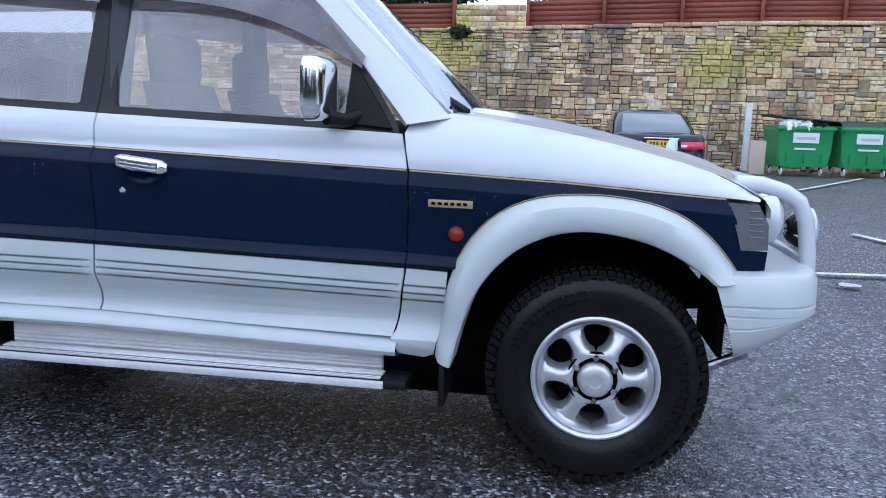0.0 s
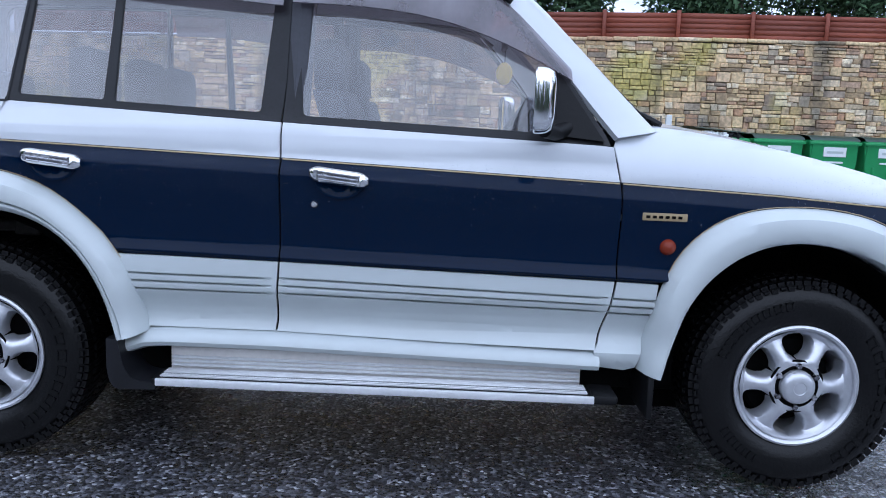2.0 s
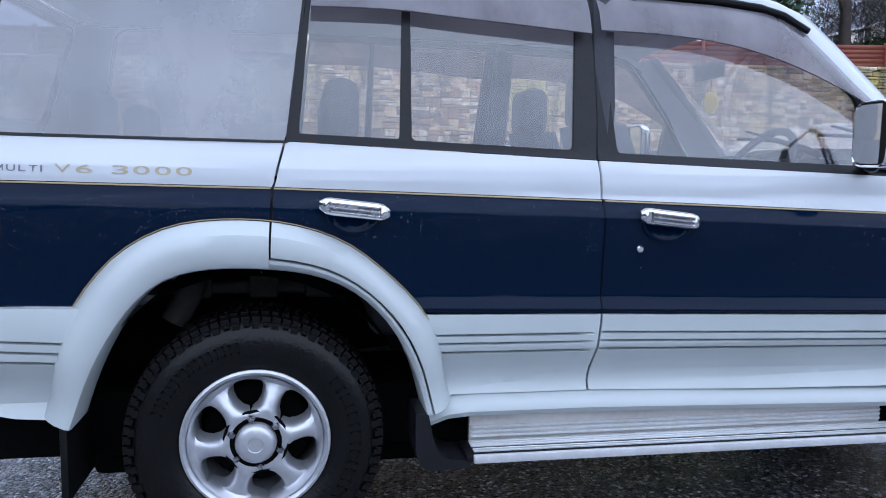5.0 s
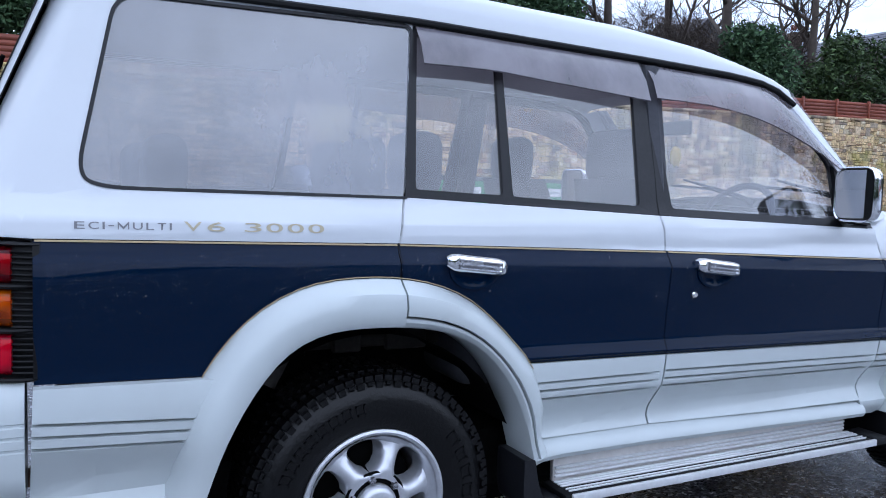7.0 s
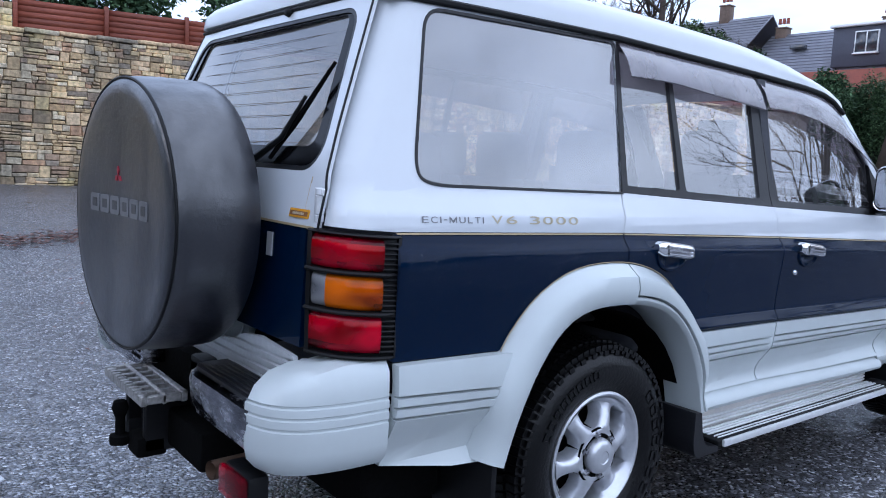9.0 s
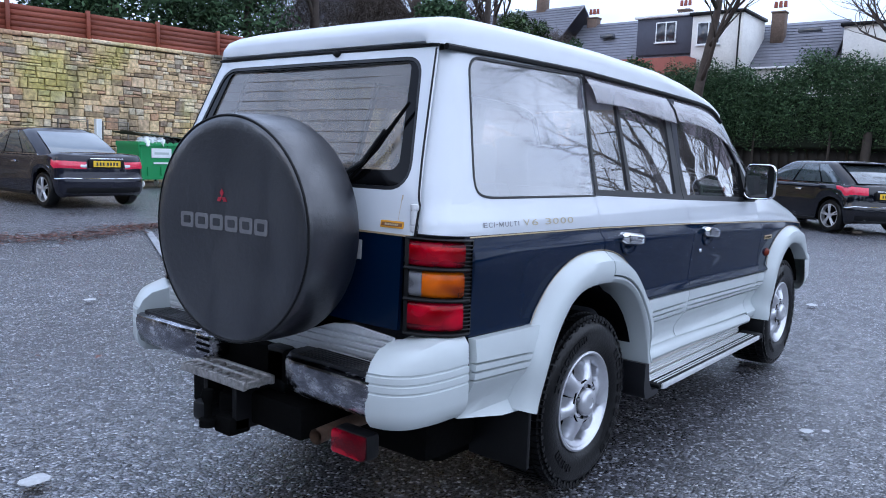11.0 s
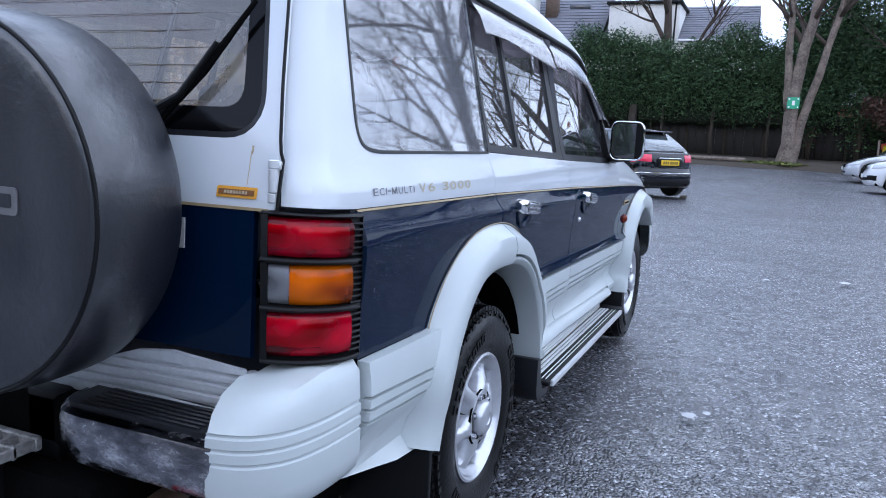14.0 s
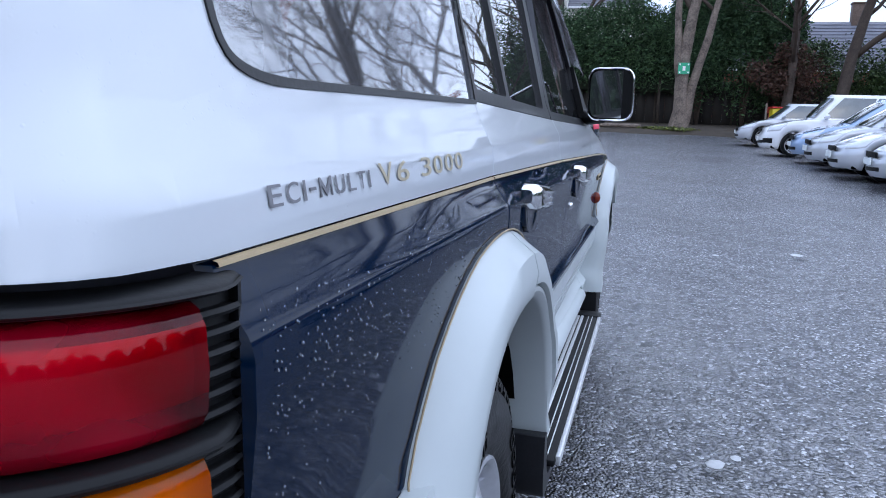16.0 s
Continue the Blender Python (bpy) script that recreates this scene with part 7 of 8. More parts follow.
    for k in range(NQ):
        h = cab_half(k / (NQ - 1))
        rows.append(h + [(x, -y, z) for x, y, z in h[-2:0:-1]])
    loft(bm, rows, True)
    loft(bm, [[(x, y * u, z + .03 * (1 - u * u) * min(1, y * 4)) for u in (1, .7, .35, 0, -.35, -.7, -1)] for x, y, z in cab_half(1.0)])
    bmesh.ops.remove_doubles(bm, verts=bm.verts, dist=.0008)
    bmesh.ops.recalc_face_normals(bm, faces=bm.faces)
    part("cabin", bm, paint, car, smooth=45)

    def pane(name_, fn):
        bm = bmesh.new()
        loft(bm, [[fn(u / 8, .12 + .72 * k / 6) for k in range(7)] for u in range(9)])
        bmesh.ops.recalc_face_normals(bm, faces=bm.faces)
        part(name_, bm, MAT["car_glass"], car)

    for s in (1, -1):
        for lo, hi in ((.0, .215), (.235, .56), (.585, 1.0)):
            def side_pane(u, q, lo=lo, hi=hi):
                xr, xf, w, z = cab_q(q)
                x0, x1 = xr + .24, xf - .30
                x = x0 + (x1 - x0) * (lo + (hi - lo) * u)
                e = .985 if x < xr + .4 else (1 if x < xf - .6 else 1 - .04 * (x - xf + .6) / .3)
                return (x, s * (w * e + .007), z)
            pane("side_window", side_pane)
        bm = bmesh.new()
        tube(bm, [(lerp_table([(0, cab_q(0)[0] + .2), (1, cab_q(0)[1] - .3)], k / 10), s * (cab_q(.05)[2] + .008), cab_q(.07)[3]) for k in range(11)], .010, 6)
        part("window_trim", bm, MAT["chrome"], car)
    pane("rear_window", lambda u, q: (cab_q(q)[0] - .036 + .05 * max(0, abs(u - .5) * 2 - .55), (u - .5) * 2 * .80 * cab_q(q)[2], cab_q(q)[3]))
    pane("windscreen", lambda u, q: (cab_q(q)[1] + .036 - .10 * (abs(u - .5) * 2) ** 2.5, (u - .5) * 2 * .82 * cab_q(q)[2], cab_q(q)[3]))
    for s in (1, -1):
        bm = bmesh.new()
        xm = a0 - .42
        tube(bm, [(xm, s * hw * .92, belt + .03), (xm, s * (hw + .03), belt + .07), (xm - .01, s * (hw + .11), belt + .09), (xm - .02, s * (hw + .17), belt + .08)], [.03, .06, .075, .045], 8)
        part("door_mirror", bm, paint, car)
        for fx in (.37, .55):
            part("door_handle", boxed(fx * L - .09, fx * L + .09, s * hw * .995 - .02, s * hw * .995 + .018, belt - .15, belt - .12, .006, 1), MAT["chrome"] if plate else paint, car)
        part("sill_trim", boxed(wheels[0] + .42, wheels[1] - .42, s * hw * .985 - .02, s * hw * .985 + .006, .21, .27, .008, 1), MAT["black"], car)
        for wx in wheels:
            R = wheel_r
            bm = bmesh.new()
            revolve(bm, [(R * .70, .025), (R * .71, .0), (R * .78, -.008), (R * .92, -.006), (R * .99, .03), (R, .06), (R, .17), (R * .92, .20), (.0, .20)], (wx, 0, R), 'Y', 36)
            for v in bm.verts:
                v.co.y = s * (hw - .03 - v.co.y)
            bmesh.ops.recalc_face_normals(bm, faces=bm.faces)
            w = part("wheel", bm, MAT["rubber"], car)
            bm = bmesh.new()
            revolve(bm, [(R * .70, 0), (R * .72, -.006), (R * .68, -.004), (R * .66, .02), (R * .65, .09)], (wx, 0, R), 'Y', 36)
            revolve(bm, [(0, -.004), (.03, -.004), (.045, 0), (.05, .03)], (wx, 0, R), 'Y', 14)
            for v in bm.verts:
                v.co.y = s * (hw - .03 - v.co.y)
            for k in range(10):
                a = 2 * math.pi * (k // 2) / 5 + .3 + (.12 if k % 2 else -.12)
                tube(bm, [(wx + .035 * math.cos(a), s * (hw - .033), R + .035 * math.sin(a)), (wx + R * .45 * math.cos(a), s * (hw - .028), R + R * .45 * math.sin(a)), (wx + R * .68 * math.cos(a), s * (hw - .034), R + R * .68 * math.sin(a))], [.018, .014, .012], 6)
            bmesh.ops.recalc_face_normals(bm, faces=bm.faces)
            part("rim", bm, MAT["alloy"], w)
            bm = bmesh.new()
            revolve(bm, [(0, .075), (R * .66, .075), (R * .66, .09)], (wx, 0, R), 'Y', 24)
            for v in bm.verts:
                v.co.y = s * (hw - .03 - v.co.y)
            part("brake_disc", bm, MAT["dark"], w)
    # lamps
    span = tail - .27
    for s in (1, -1):
        if rear_lamps:
            z0, z1, ln, inn = rear_lamps
            q0, q1 = (z0 - .27) / span, (z1 - .27) / span
            lamp = part("tail_lamp", patch(at_y(inn), at_x(ln), q0, q1, s, .012), MAT["lamp_solid"], car, "red tail lamp")
            if roof_h > 1.41 and belt < .95:
                part("clear_lens", patch(at_y(inn), max(at_y(inn) + 2, at_y(inn + .20)), q0 + (q1 - q0) * .15, q1 - (q1 - q0) * .35, s, .016), MAT["lamp_clear"], lamp, "clear reversing lens")
        part("headlamp", patch(at_x(L - .62), at_x(L - .13), .70, .90, s, .010), MAT["lamp_clear"], car, "clear headlamp")
        if roof_h > 1.6:
            part("fog_recess", patch(at_x(L - .30), at_x(L - .10), .22, .42, s, .006), MAT["black"], car, "dark vent in the bumper")
    bm = patch(M - 8, M - 1, .20, .34, 1, .004)
    bm2 = patch(M - 8, M - 1, .20, .34, -1, .004)
    part("lower_grille", bm, MAT["black"], car)
    part("lower_grille", bm2, MAT["black"], car)
    part("upper_grille", boxed(L - .075, L - .035, -.36, .36, nose - .20, nose - .10, .02), MAT["black"], car)
    part("front_plate", boxed(L - .01, L + .012, -.26, .26, .40, .51, .004, 1), MAT["label_white"], car, "pale number plate")
    if plate:
        pl = part("number_plate", boxed(.012, .060, -.26, .26, plate, plate + .11, .004, 1), MAT["plate_yellow"], car, "yellow number plate")
        for q in range(7):
            y = -.205 + q * .060 + (.02 if q > 3 else 0)
            part("plate_bar", boxed(.008, .03, y, y + .032, plate + .025, plate + .085), MAT["plate_ink"], pl)
        part("plate_recess", boxed(.022, .08, -.34, .34, plate - .02, plate + .13, .015), MAT["black"], car)
        part("boot_handle", boxed(.016, .07, -.32, .32, plate + .135, plate + .160, .008), MAT["chrome"], car)
        for s in (1, -1):
            part("bumper_strip", patch(0, at_x(.5), .415, .435, s, .008, 2), MAT["chrome"], car, "thin bright bumper strip")
            part("rear_valance", patch(0, at_y(.84), .02, .20, s, .006, 3), MAT["black"], car)
            bm = bmesh.new()
            tube(bm, [(.03, s * .52, .30), (.25, s * .52, .30)], .038, 12, False)
            part("exhaust_tip", bm, MAT["chrome"], car)
    return car


P_GREY = wet_paint("dark_grey_paint", (.010, .011, .020), .1, .22, .9, .1, dirt_amount=.01, spec=.1, coat_ior=1.4)
P_BLACK = wet_paint("black_paint", (.0020, .0026, .0060), 0, .18, 1.0, .05, dirt_amount=.0, spec=.05, coat_ior=1.5)
P_SILVER = wet_paint("silver_paint", (.52, .55, .60), .35, .30, 1.0)
P_WHITE = wet_paint("fresh_white_paint", (.74, .76, .80), 0, .28, 1.0)
P_BLUE = wet_paint("pale_blue_paint", (.28, .40, .60), .2, .25, 1.0)


def park(car, x, y, heading):
    car.matrix_basis = Matrix.Translation((x, y, ground_z(x, y))) @ Matrix.Rotation(radians(heading), 4, 'Z')


saloon = other_car("saloon_car", "dark grey saloon with yellow rear plate, beside the wall", 4.66, 1.76, .93, 1.42, P_GREY, (.76, .585, .345, .155), .72, .99, (.745, .865, .34, .42), .745)
park(saloon, 1.66, 12.25, 92)
hatch = other_car("hatchback_car", "black hatchback with red tail lamps, parked before the dark hedge", 4.30, 1.78, .97, 1.42, P_BLACK, (.775, .54, .20, .035), .74, 1.00, (.80, .945, .44, .52), .70, wheel_r=.33)
part("roof_spoiler", boxed(.58, .92, -.56, .56, 1.385, 1.415, .012, 2), P_BLACK, hatch)
park(hatch, 11.95, 1.26, 53)
for (nm, lb, L, W, belt, rh, paint, cab, nose, x, y, hd) in (
        ("hatchback_car", "silver hatchback parked nose-out at the end of the row", 4.0, 1.72, .92, 1.44, P_SILVER, (.74, .58, .12, .05), .70, 25.4, -6.9, 88),
        ("sport_utility_car", "white sport utility car with dark front vents, parked nose-out", 4.5, 1.84, 1.02, 1.70, P_WHITE, (.735, .60, .08, .03), .86, 20.0, -7.55, 88),
        ("hatchback_car", "pale blue electric hatchback parked in the row", 4.4, 1.77, .95, 1.55, P_BLUE, (.76, .56, .12, .04), .76, 17.0, -7.85, 88),
        ("hatchback_car", "silver-white small car parked in the row", 4.2, 1.75, .94, 1.50, P_SILVER, (.77, .57, .12, .04), .74, 14.8, -7.65, 88),
        ("hatchback_car", "silver-white hatchback with a dark lower grille in the row", 4.3, 1.76, .93, 1.49, P_SILVER, (.76, .57, .12, .04), .72, 12.5, -7.8, 88),
        ("hatchback_car", "silver hatchback at the near end of the row", 4.2, 1.75, .93, 1.48, P_SILVER, (.76, .57, .12, .04), .72, 10.4, -7.9, 88)):
    c = other_car(nm, lb, L, W, belt, rh, paint, cab, nose, belt + .02, group="cars parked in a row")
    park(c, x, y, hd)
for q, (x, y) in enumerate(((12.35, 2.05), (11.65, 1.75), (12.45, 1.0))):
    single("wheel_wedge", boxed(x - .14, x + .14, y - .07, y + .07, ground_z(x, y), ground_z(x, y) + .06, .02, 1), MAT["soil"], "flat muddy block lying by the wheel", "block")


# ---------------------------------------------------------------- trees and hedge
def leaf_cloud(name, blobs, count, size, seed, material, parent=None, label="", droop=.3, width=.45):
    """Thousands of small leaf sprays scattered through a set of ellipsoids, denser towards their skin."""
    rng = random.Random(seed)
    vs, fs = [], []
    vol = [b[3] * b[4] * b[5] for b in blobs]
    tot = sum(v ** .67 for v in vol)
    for b, v in zip(blobs, vol):
        for _ in range(int(count * v ** .67 / tot)):
            while True:
                p = Vector((rng.uniform(-1, 1), rng.uniform(-1, 1), rng.uniform(-1, 1)))
                if .35 < p.length <= 1:
                    break
            p *= .62 + .38 * rng.random() + .16 * noise.noise(p * 2.5 + Vector((b[0], b[1], b[2])))
            c = Vector((b[0] + p.x * b[3], b[1] + p.y * b[4], b[2] + p.z * b[5]))
            s = size * rng.uniform(.5, 1.35)
            a = Vector((rng.gauss(0, 1), rng.gauss(0, 1), rng.gauss(0, .6) - droop)).normalized() * s
            bb = a.cross(Vector((rng.gauss(0, 1), rng.gauss(0, 1), rng.gauss(0, 1)))).normalized() * s * width
            n = len(vs)
            vs += [c - a * .5, c + bb * .5, c + a * .6, c - bb * .5]
            fs.append((n, n + 1, n + 2, n + 3))
    me = bpy.data.meshes.new(name)
    me.from_pydata(vs, [], fs)
    me.materials.append(material)
    ob = new(name, me)
    if parent:
        ob.parent = parent
        ob.matrix_parent_inverse = parent.matrix_basis.inverted() if parent.parent is None else Matrix.Identity(4)
    if label:
        ob["label"] = label
    return ob


def bare_tree(at, height, r0, seed, label, spread=.55, depth=5, lean=(0, 0), stems=1, material="bark", fork=.32, group=""):
    rng = random.Random(seed)
    tree = thing("bare_tree", at, label, "tree", group)
    bm_t, bm_l = bmesh.new(), bmesh.new()
    base = Vector(at)

    def grow_limb(p, d, length, r, lev):
        pts, rad = [p.copy()], [r]
        steps = 5 if lev < 3 else 3
        for k in range(steps):
            wob = .5 if lev == 0 else 1 + lev * .25
            d = (d + Vector((rng.gauss(0, .10), rng.gauss(0, .10), rng.gauss(0, .06) + .05)) * wob).normalized()
            p = p + d * (length / steps)
            pts.append(p.copy())
            rad.append(max(.006, r * (1 - .55 * (k + 1) / steps)))
            if lev < depth and k >= (1 if lev else 1):
                for _ in range(1 if lev == 0 and k < steps - 1 else (2 if lev < 3 else 1)):
                    if lev == 0 and (k + 1) / steps < fork:
                        continue
                    side = Vector((rng.gauss(0, 1), rng.gauss(0, 1), rng.gauss(0, .35))).normalized()
                    nd = (d * (1 - spread) + side * spread + Vector((0, 0, .12))).normalized()
                    grow_limb(p, nd, length * rng.uniform(.50, .72), rad[-1] * rng.uniform(.45, .70), lev + 1)
        seg = 12 if lev == 0 else (7 if lev == 1 else (5 if lev == 2 else 3))
        tube(bm_t if lev == 0 else bm_l, pts, rad, seg, True)
    for s in range(stems):
        a = rng.uniform(0, 6.28)
        off = Vector((.1 * s, -.33 * s, 0))
        d = Vector((lean[0] + .02 * math.cos(a), lean[1] - .15 * s, 1)).normalized()
        grow_limb(base + off - Vector((0, 0, .25)), d, height * .62, r0 * (1 - .26 * s), 0)
    # root flare
    for v in bm_t.verts:
        h = v.co.z - base.z
        if h < .6:
            c = Vector((base.x, base.y, v.co.z))
            v.co = c + (v.co - c) * (1 + .22 * (1 - max(h, -.2) / .6) ** 2 * .7)
    part("trunk", bm_t, MAT[material], tree, smooth=0)
    part("crown", bm_l, MAT["twig"], tree, smooth=0)
    return tree


# the big forked tree with its green sign
def forked_tree(at, stems, seed, label, material):
    """Stems given by their sideways way and height from the foot; limbs and twigs above."""
    rng = random.Random(seed)
    tree = thing("bare_tree", at, label, "tree")
    x, y, z = at
    limbs = bmesh.new()

    def limb(p, d, length, r, lev):
        pts, rad = [p.copy()], [r]
        for k in range(4):
            d = (d + Vector((rng.gauss(0, .14), rng.gauss(0, .14), rng.gauss(0, .08) + .05))).normalized()
            p = p + d * length / 4
            pts.append(p.copy())
            rad.append(max(.007, r * (1 - .6 * (k + 1) / 4)))
            if lev < 4 and k > 0:
                sd = Vector((rng.gauss(0, 1), rng.gauss(0, 1), rng.gauss(0, .4))).normalized()
                limb(p, (d * .5 + sd * .5 + Vector((0, 0, .12))).normalized(), length * rng.uniform(.5, .72), rad[-1] * rng.uniform(.5, .7), lev + 1)
        tube(limbs, pts, rad, 6 if lev < 2 else 4, True)

    for way, r0 in stems:
        bm = bmesh.new()
        pts = [(x + .04 * math.sin(k * 1.9), y + a + .03 * math.sin(k * 2.3), z + h) for k, (a, h) in enumerate(way)]
        n = len(pts)
        rad = [r0 * (1 - .62 * k / (n - 1)) * (1.28 if way[k][1] < .1 else 1.0) * (1 + .05 * math.sin(k * 3.1)) for k in range(n)]
        tube(bm, pts, rad, 14)
        part("trunk", bm, MAT[material], tree, smooth=0)
        for k in range(n // 2 + 1, n):
            for _ in range(2):
                a = rng.uniform(0, 6.28)
                limb(Vector(pts[k]), Vector((math.cos(a) * .7, math.sin(a) * .7, .7)).normalized(), rng.uniform(2.0, 3.6), rad[k] * .6, 1)
    part("crown", limbs, MAT["twig"], tree, smooth=0)
    return tree


forked_tree((33.5, -1.12, ground_z(33.5, -1) + .10),
            [([(0, -.3), (0, .05), (-.02, .9), (-.03, 2.0), (-.05, 3.1), (-.15, 4.2), (-.32, 5.2), (-.52, 6.3), (-.70, 8.0), (-.80, 10.5), (-.75, 13.0)], .36),
             ([(-.18, -.3), (-.20, .05), (-.32, .7), (-.48, 1.8), (-.72, 2.9), (-.98, 4.0), (-1.25, 5.2), (-1.50, 6.4), (-1.80, 8.2), (-2.2, 11.0)], .25),
             ([(.05, 2.3), (.16, 2.9), (.26, 3.8), (.32, 5.0), (.34, 6.4), (.50, 8.4), (.80, 11.5)], .22)], 21, "tall three-stemmed deciduous tree, bare in winter", "bark_grey")
sign = thing("tree_sign", (32.85, -1.17, 3.27), "small green square sign with white marks on the trunk", "sign")
part("sign_plate", boxed(33.09, 33.12, -1.44, -.94, 3.02, 3.52, .004, 1), plain("sign_green", (.02, .36, .20), .4), sign)
for (y0, y1, z0, z1) in ((-1.40, -1.34, 3.41, 3.48), (-1.04, -.98, 3.41, 3.48), (-1.40, -1.34, 3.06, 3.13), (-1.04, -.98, 3.06, 3.13), (-1.25, -1.13, 3.17, 3.37)):
    part("sign_mark", boxed(33.080, 33.095, y0, y1, z0, z1), MAT["label_white"], sign)

# conifer hedge with a dark board fence and stumps beneath it
random.seed(31)
hedge_blobs = []
_y = -3.0
while _y < 21:
    h = 6.9 + .5 * math.sin(_y * .9) + random.uniform(-.4, .4) - .3 * max(0.0, min(1.0, (5 - _y) / 8))
    hedge_blobs.append((39.3 + random.uniform(-.3, .3), _y, 2.6 + h * .30, 1.5, 1.0, h * .38))
    hedge_blobs.append((39.3 + random.uniform(-.3, .3), _y + .3, h - 1.0, 1.1, .8, 1.4))
    _y += .75
# near-black core box gives the foliage its inner shade by colour
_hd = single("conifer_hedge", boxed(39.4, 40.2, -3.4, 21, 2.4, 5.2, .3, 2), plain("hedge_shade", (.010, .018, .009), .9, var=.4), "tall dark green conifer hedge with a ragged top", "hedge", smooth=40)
tagged(leaf_cloud("hedge_foliage", hedge_blobs, 150000, .145, 4, MAT["conifer"], _hd), kind="stuff")
_fd = thing("board_fence", (40.6, 8, 1), "old board fence under the hedge, its shade put into the near-black colour", "fence")
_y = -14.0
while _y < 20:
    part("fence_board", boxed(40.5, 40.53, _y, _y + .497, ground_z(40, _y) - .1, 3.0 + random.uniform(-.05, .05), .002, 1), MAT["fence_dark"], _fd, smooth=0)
    if int(_y * 2) % 4 == 0:
        part("fence_post", boxed(40.40, 40.49, _y - .05, _y + .05, ground_z(40, _y) - .1, 2.95, .006, 1), MAT["fence_post"], _fd, smooth=0)
    _y += .5
for _y in (-.2, 2.6, 5.2, 6.8, 8.6, 12.5):
    _x = 39.1 + random.uniform(-.2, .2)
    _z = ground_z(_x, _y)
    _b = bmesh.new()
    _r = random.uniform(.06, .10) if _y != 6.8 else .24
    tube(_b, [(_x, _y, _z - .1), (_x + .02, _y + .04, _z + 1.2), (_x + .03, _y, 3.3)], [_r * 1.2, _r, _r * .9], 9)
    single("hedge_trunk", _b, MAT["fence_post"], "bare brown conifer trunk under the hedge", "tree trunk", "trunks under the hedge", smooth=0)
# bank of soil and a log edging
_b = bmesh.new()
rows = []
for k in range(40):
    y = -16 + k * .92
    w = .35 * math.sin(k * 1.7) + .3 * noise.noise(Vector((k * .6, 0, 0)))
    x0 = 31.0 + w if y > -4 else 28.0 + w
    rows.append([(x0, y, ground_z(x0, y) - .03), (x0 + .5, y, ground_z(x0, y) + .12), (x0 + 1.6, y, ground_z(x0 + 1, y) + .22), (42, y, ground_z(42, y) + .15)])
loft(_b, rows)
bmesh.ops.recalc_face_normals(_b, faces=_b.faces)
single("soil_bank", _b, MAT["soil"], "bank of wet soil and dead leaves under the trees", "ground", kind="structure", smooth=0)
_b = bmesh.new()
tube(_b, [(32.0, .5, ground_z(32, 0) + .27), (32.2, 3.0, ground_z(32, 2) + .25), (32.1, 6.0, ground_z(32, 5) + .28)], .09, 8)
single("log_edging", _b, MAT["bark_grey"], "pale fallen log along the edge of the soil bank", "log")
_me = leaf_cloud("moss_tufts", [(32.0, -.6, ground_z(32, 0) + .16, .7, 1.6, .12), (29.6, -9, ground_z(29.6, -9) + .1, .6, 4, .1)], 2500, .16, 6, leaf_material("moss_blades", (.05, .065, .02), (.13, .15, .045)))
tagged(_me, "tufts of yellow-green moss and grass on the bank", "grass", kind="stuff")

# shrubs and trees to the right of the hedge
for q, (x, y, z, rx, ry, rz, mat, cnt, lab) in enumerate((
        (39.0, -4.4, 5.8, 1.6, 2.1, 5.0, "conifer", 34000, "tall dark evergreen tree beside the hedge"),
        (39.8, -2.2, 5.6, 1.5, 1.8, 4.6, "conifer", 26000, "tall dark evergreen tree beside the hedge"),
        (38.6, -6.2, 4.4, 1.3, 1.2, 3.6, "conifer", 14000, "tall dark evergreen tree beside the hedge"),
        (38.0, -6.6, 3.2, 1.4, 1.9, 1.7, "russet", 6000, "russet leafless winter shrub on the bank"),
        (38.5, -9.0, 3.2, 1.6, 2.2, 2.2, "shrub", 9000, "green evergreen shrub on the soil bank"),
        (37.5, -12.2, 3.2, 1.5, 2.2, 1.9, "shrub", 8000, "green evergreen shrub on the soil bank"),
        (38.5, -16.5, 3.0, 1.5, 2.6, 1.9, "conifer", 7000, "dark evergreen shrub on the soil bank"))):
    s = thing("shrub", (x, y, ground_z(x, y)), lab, "shrub", "shrubs along the bank")
    bm = bmesh.new()
    for k in range(4):
        bm = bmesh.new()
        tube(bm, [(x + .1 * k, y, ground_z(x, y) - .1), (x + .2 * (k - 1.5), y + .3 * (k - 1.5), z), ], [.06, .03], 6)
        part("stem", bm, MAT["twig"], s, smooth=0)
    rr = random.Random(q)
    blobs = [(x, y, z, rx, ry, rz)] + [(x + rr.uniform(-.8, .8) * rx, y + rr.uniform(-.9, .9) * ry, z + rr.uniform(-.5, .8) * rz, rx * .5, ry * .5, rz * .45) for _ in range(6)]
    leaf_cloud("crown", blobs, cnt, .17, 40 + q, MAT[mat], s)
bare_tree((37.2, -6.1, ground_z(37, -6)), 14, .26, 5, "bare dark-barked tree at the edge of the car park", .5, 4, (0, .03), group="bare trees along the bank")
bare_tree((36.8, -8.3, ground_z(37, -8)), 15, .33, 6, "bare dark-barked tree at the edge of the car park", .55, 4, (0, -.06), group="bare trees along the bank")
bare_tree((36.0, -10.4, ground_z(37, -10)), 15, .21, 9, "bare dark-barked tree at the edge of the car park", .5, 4, (0, -.05), group="bare trees along the bank")
bare_tree((41.0, 5.9, 2.0), 13, .36, 12, "bare tree rising out of the hedge", .5, 4, (0, -.05), group="bare trees behind the hedge")
bare_tree((36.5, 15.4, 2.0), 16, .33, 14, "bare leaning tree rising out of the hedge", .45, 4, (0, -.10), group="bare trees behind the hedge")
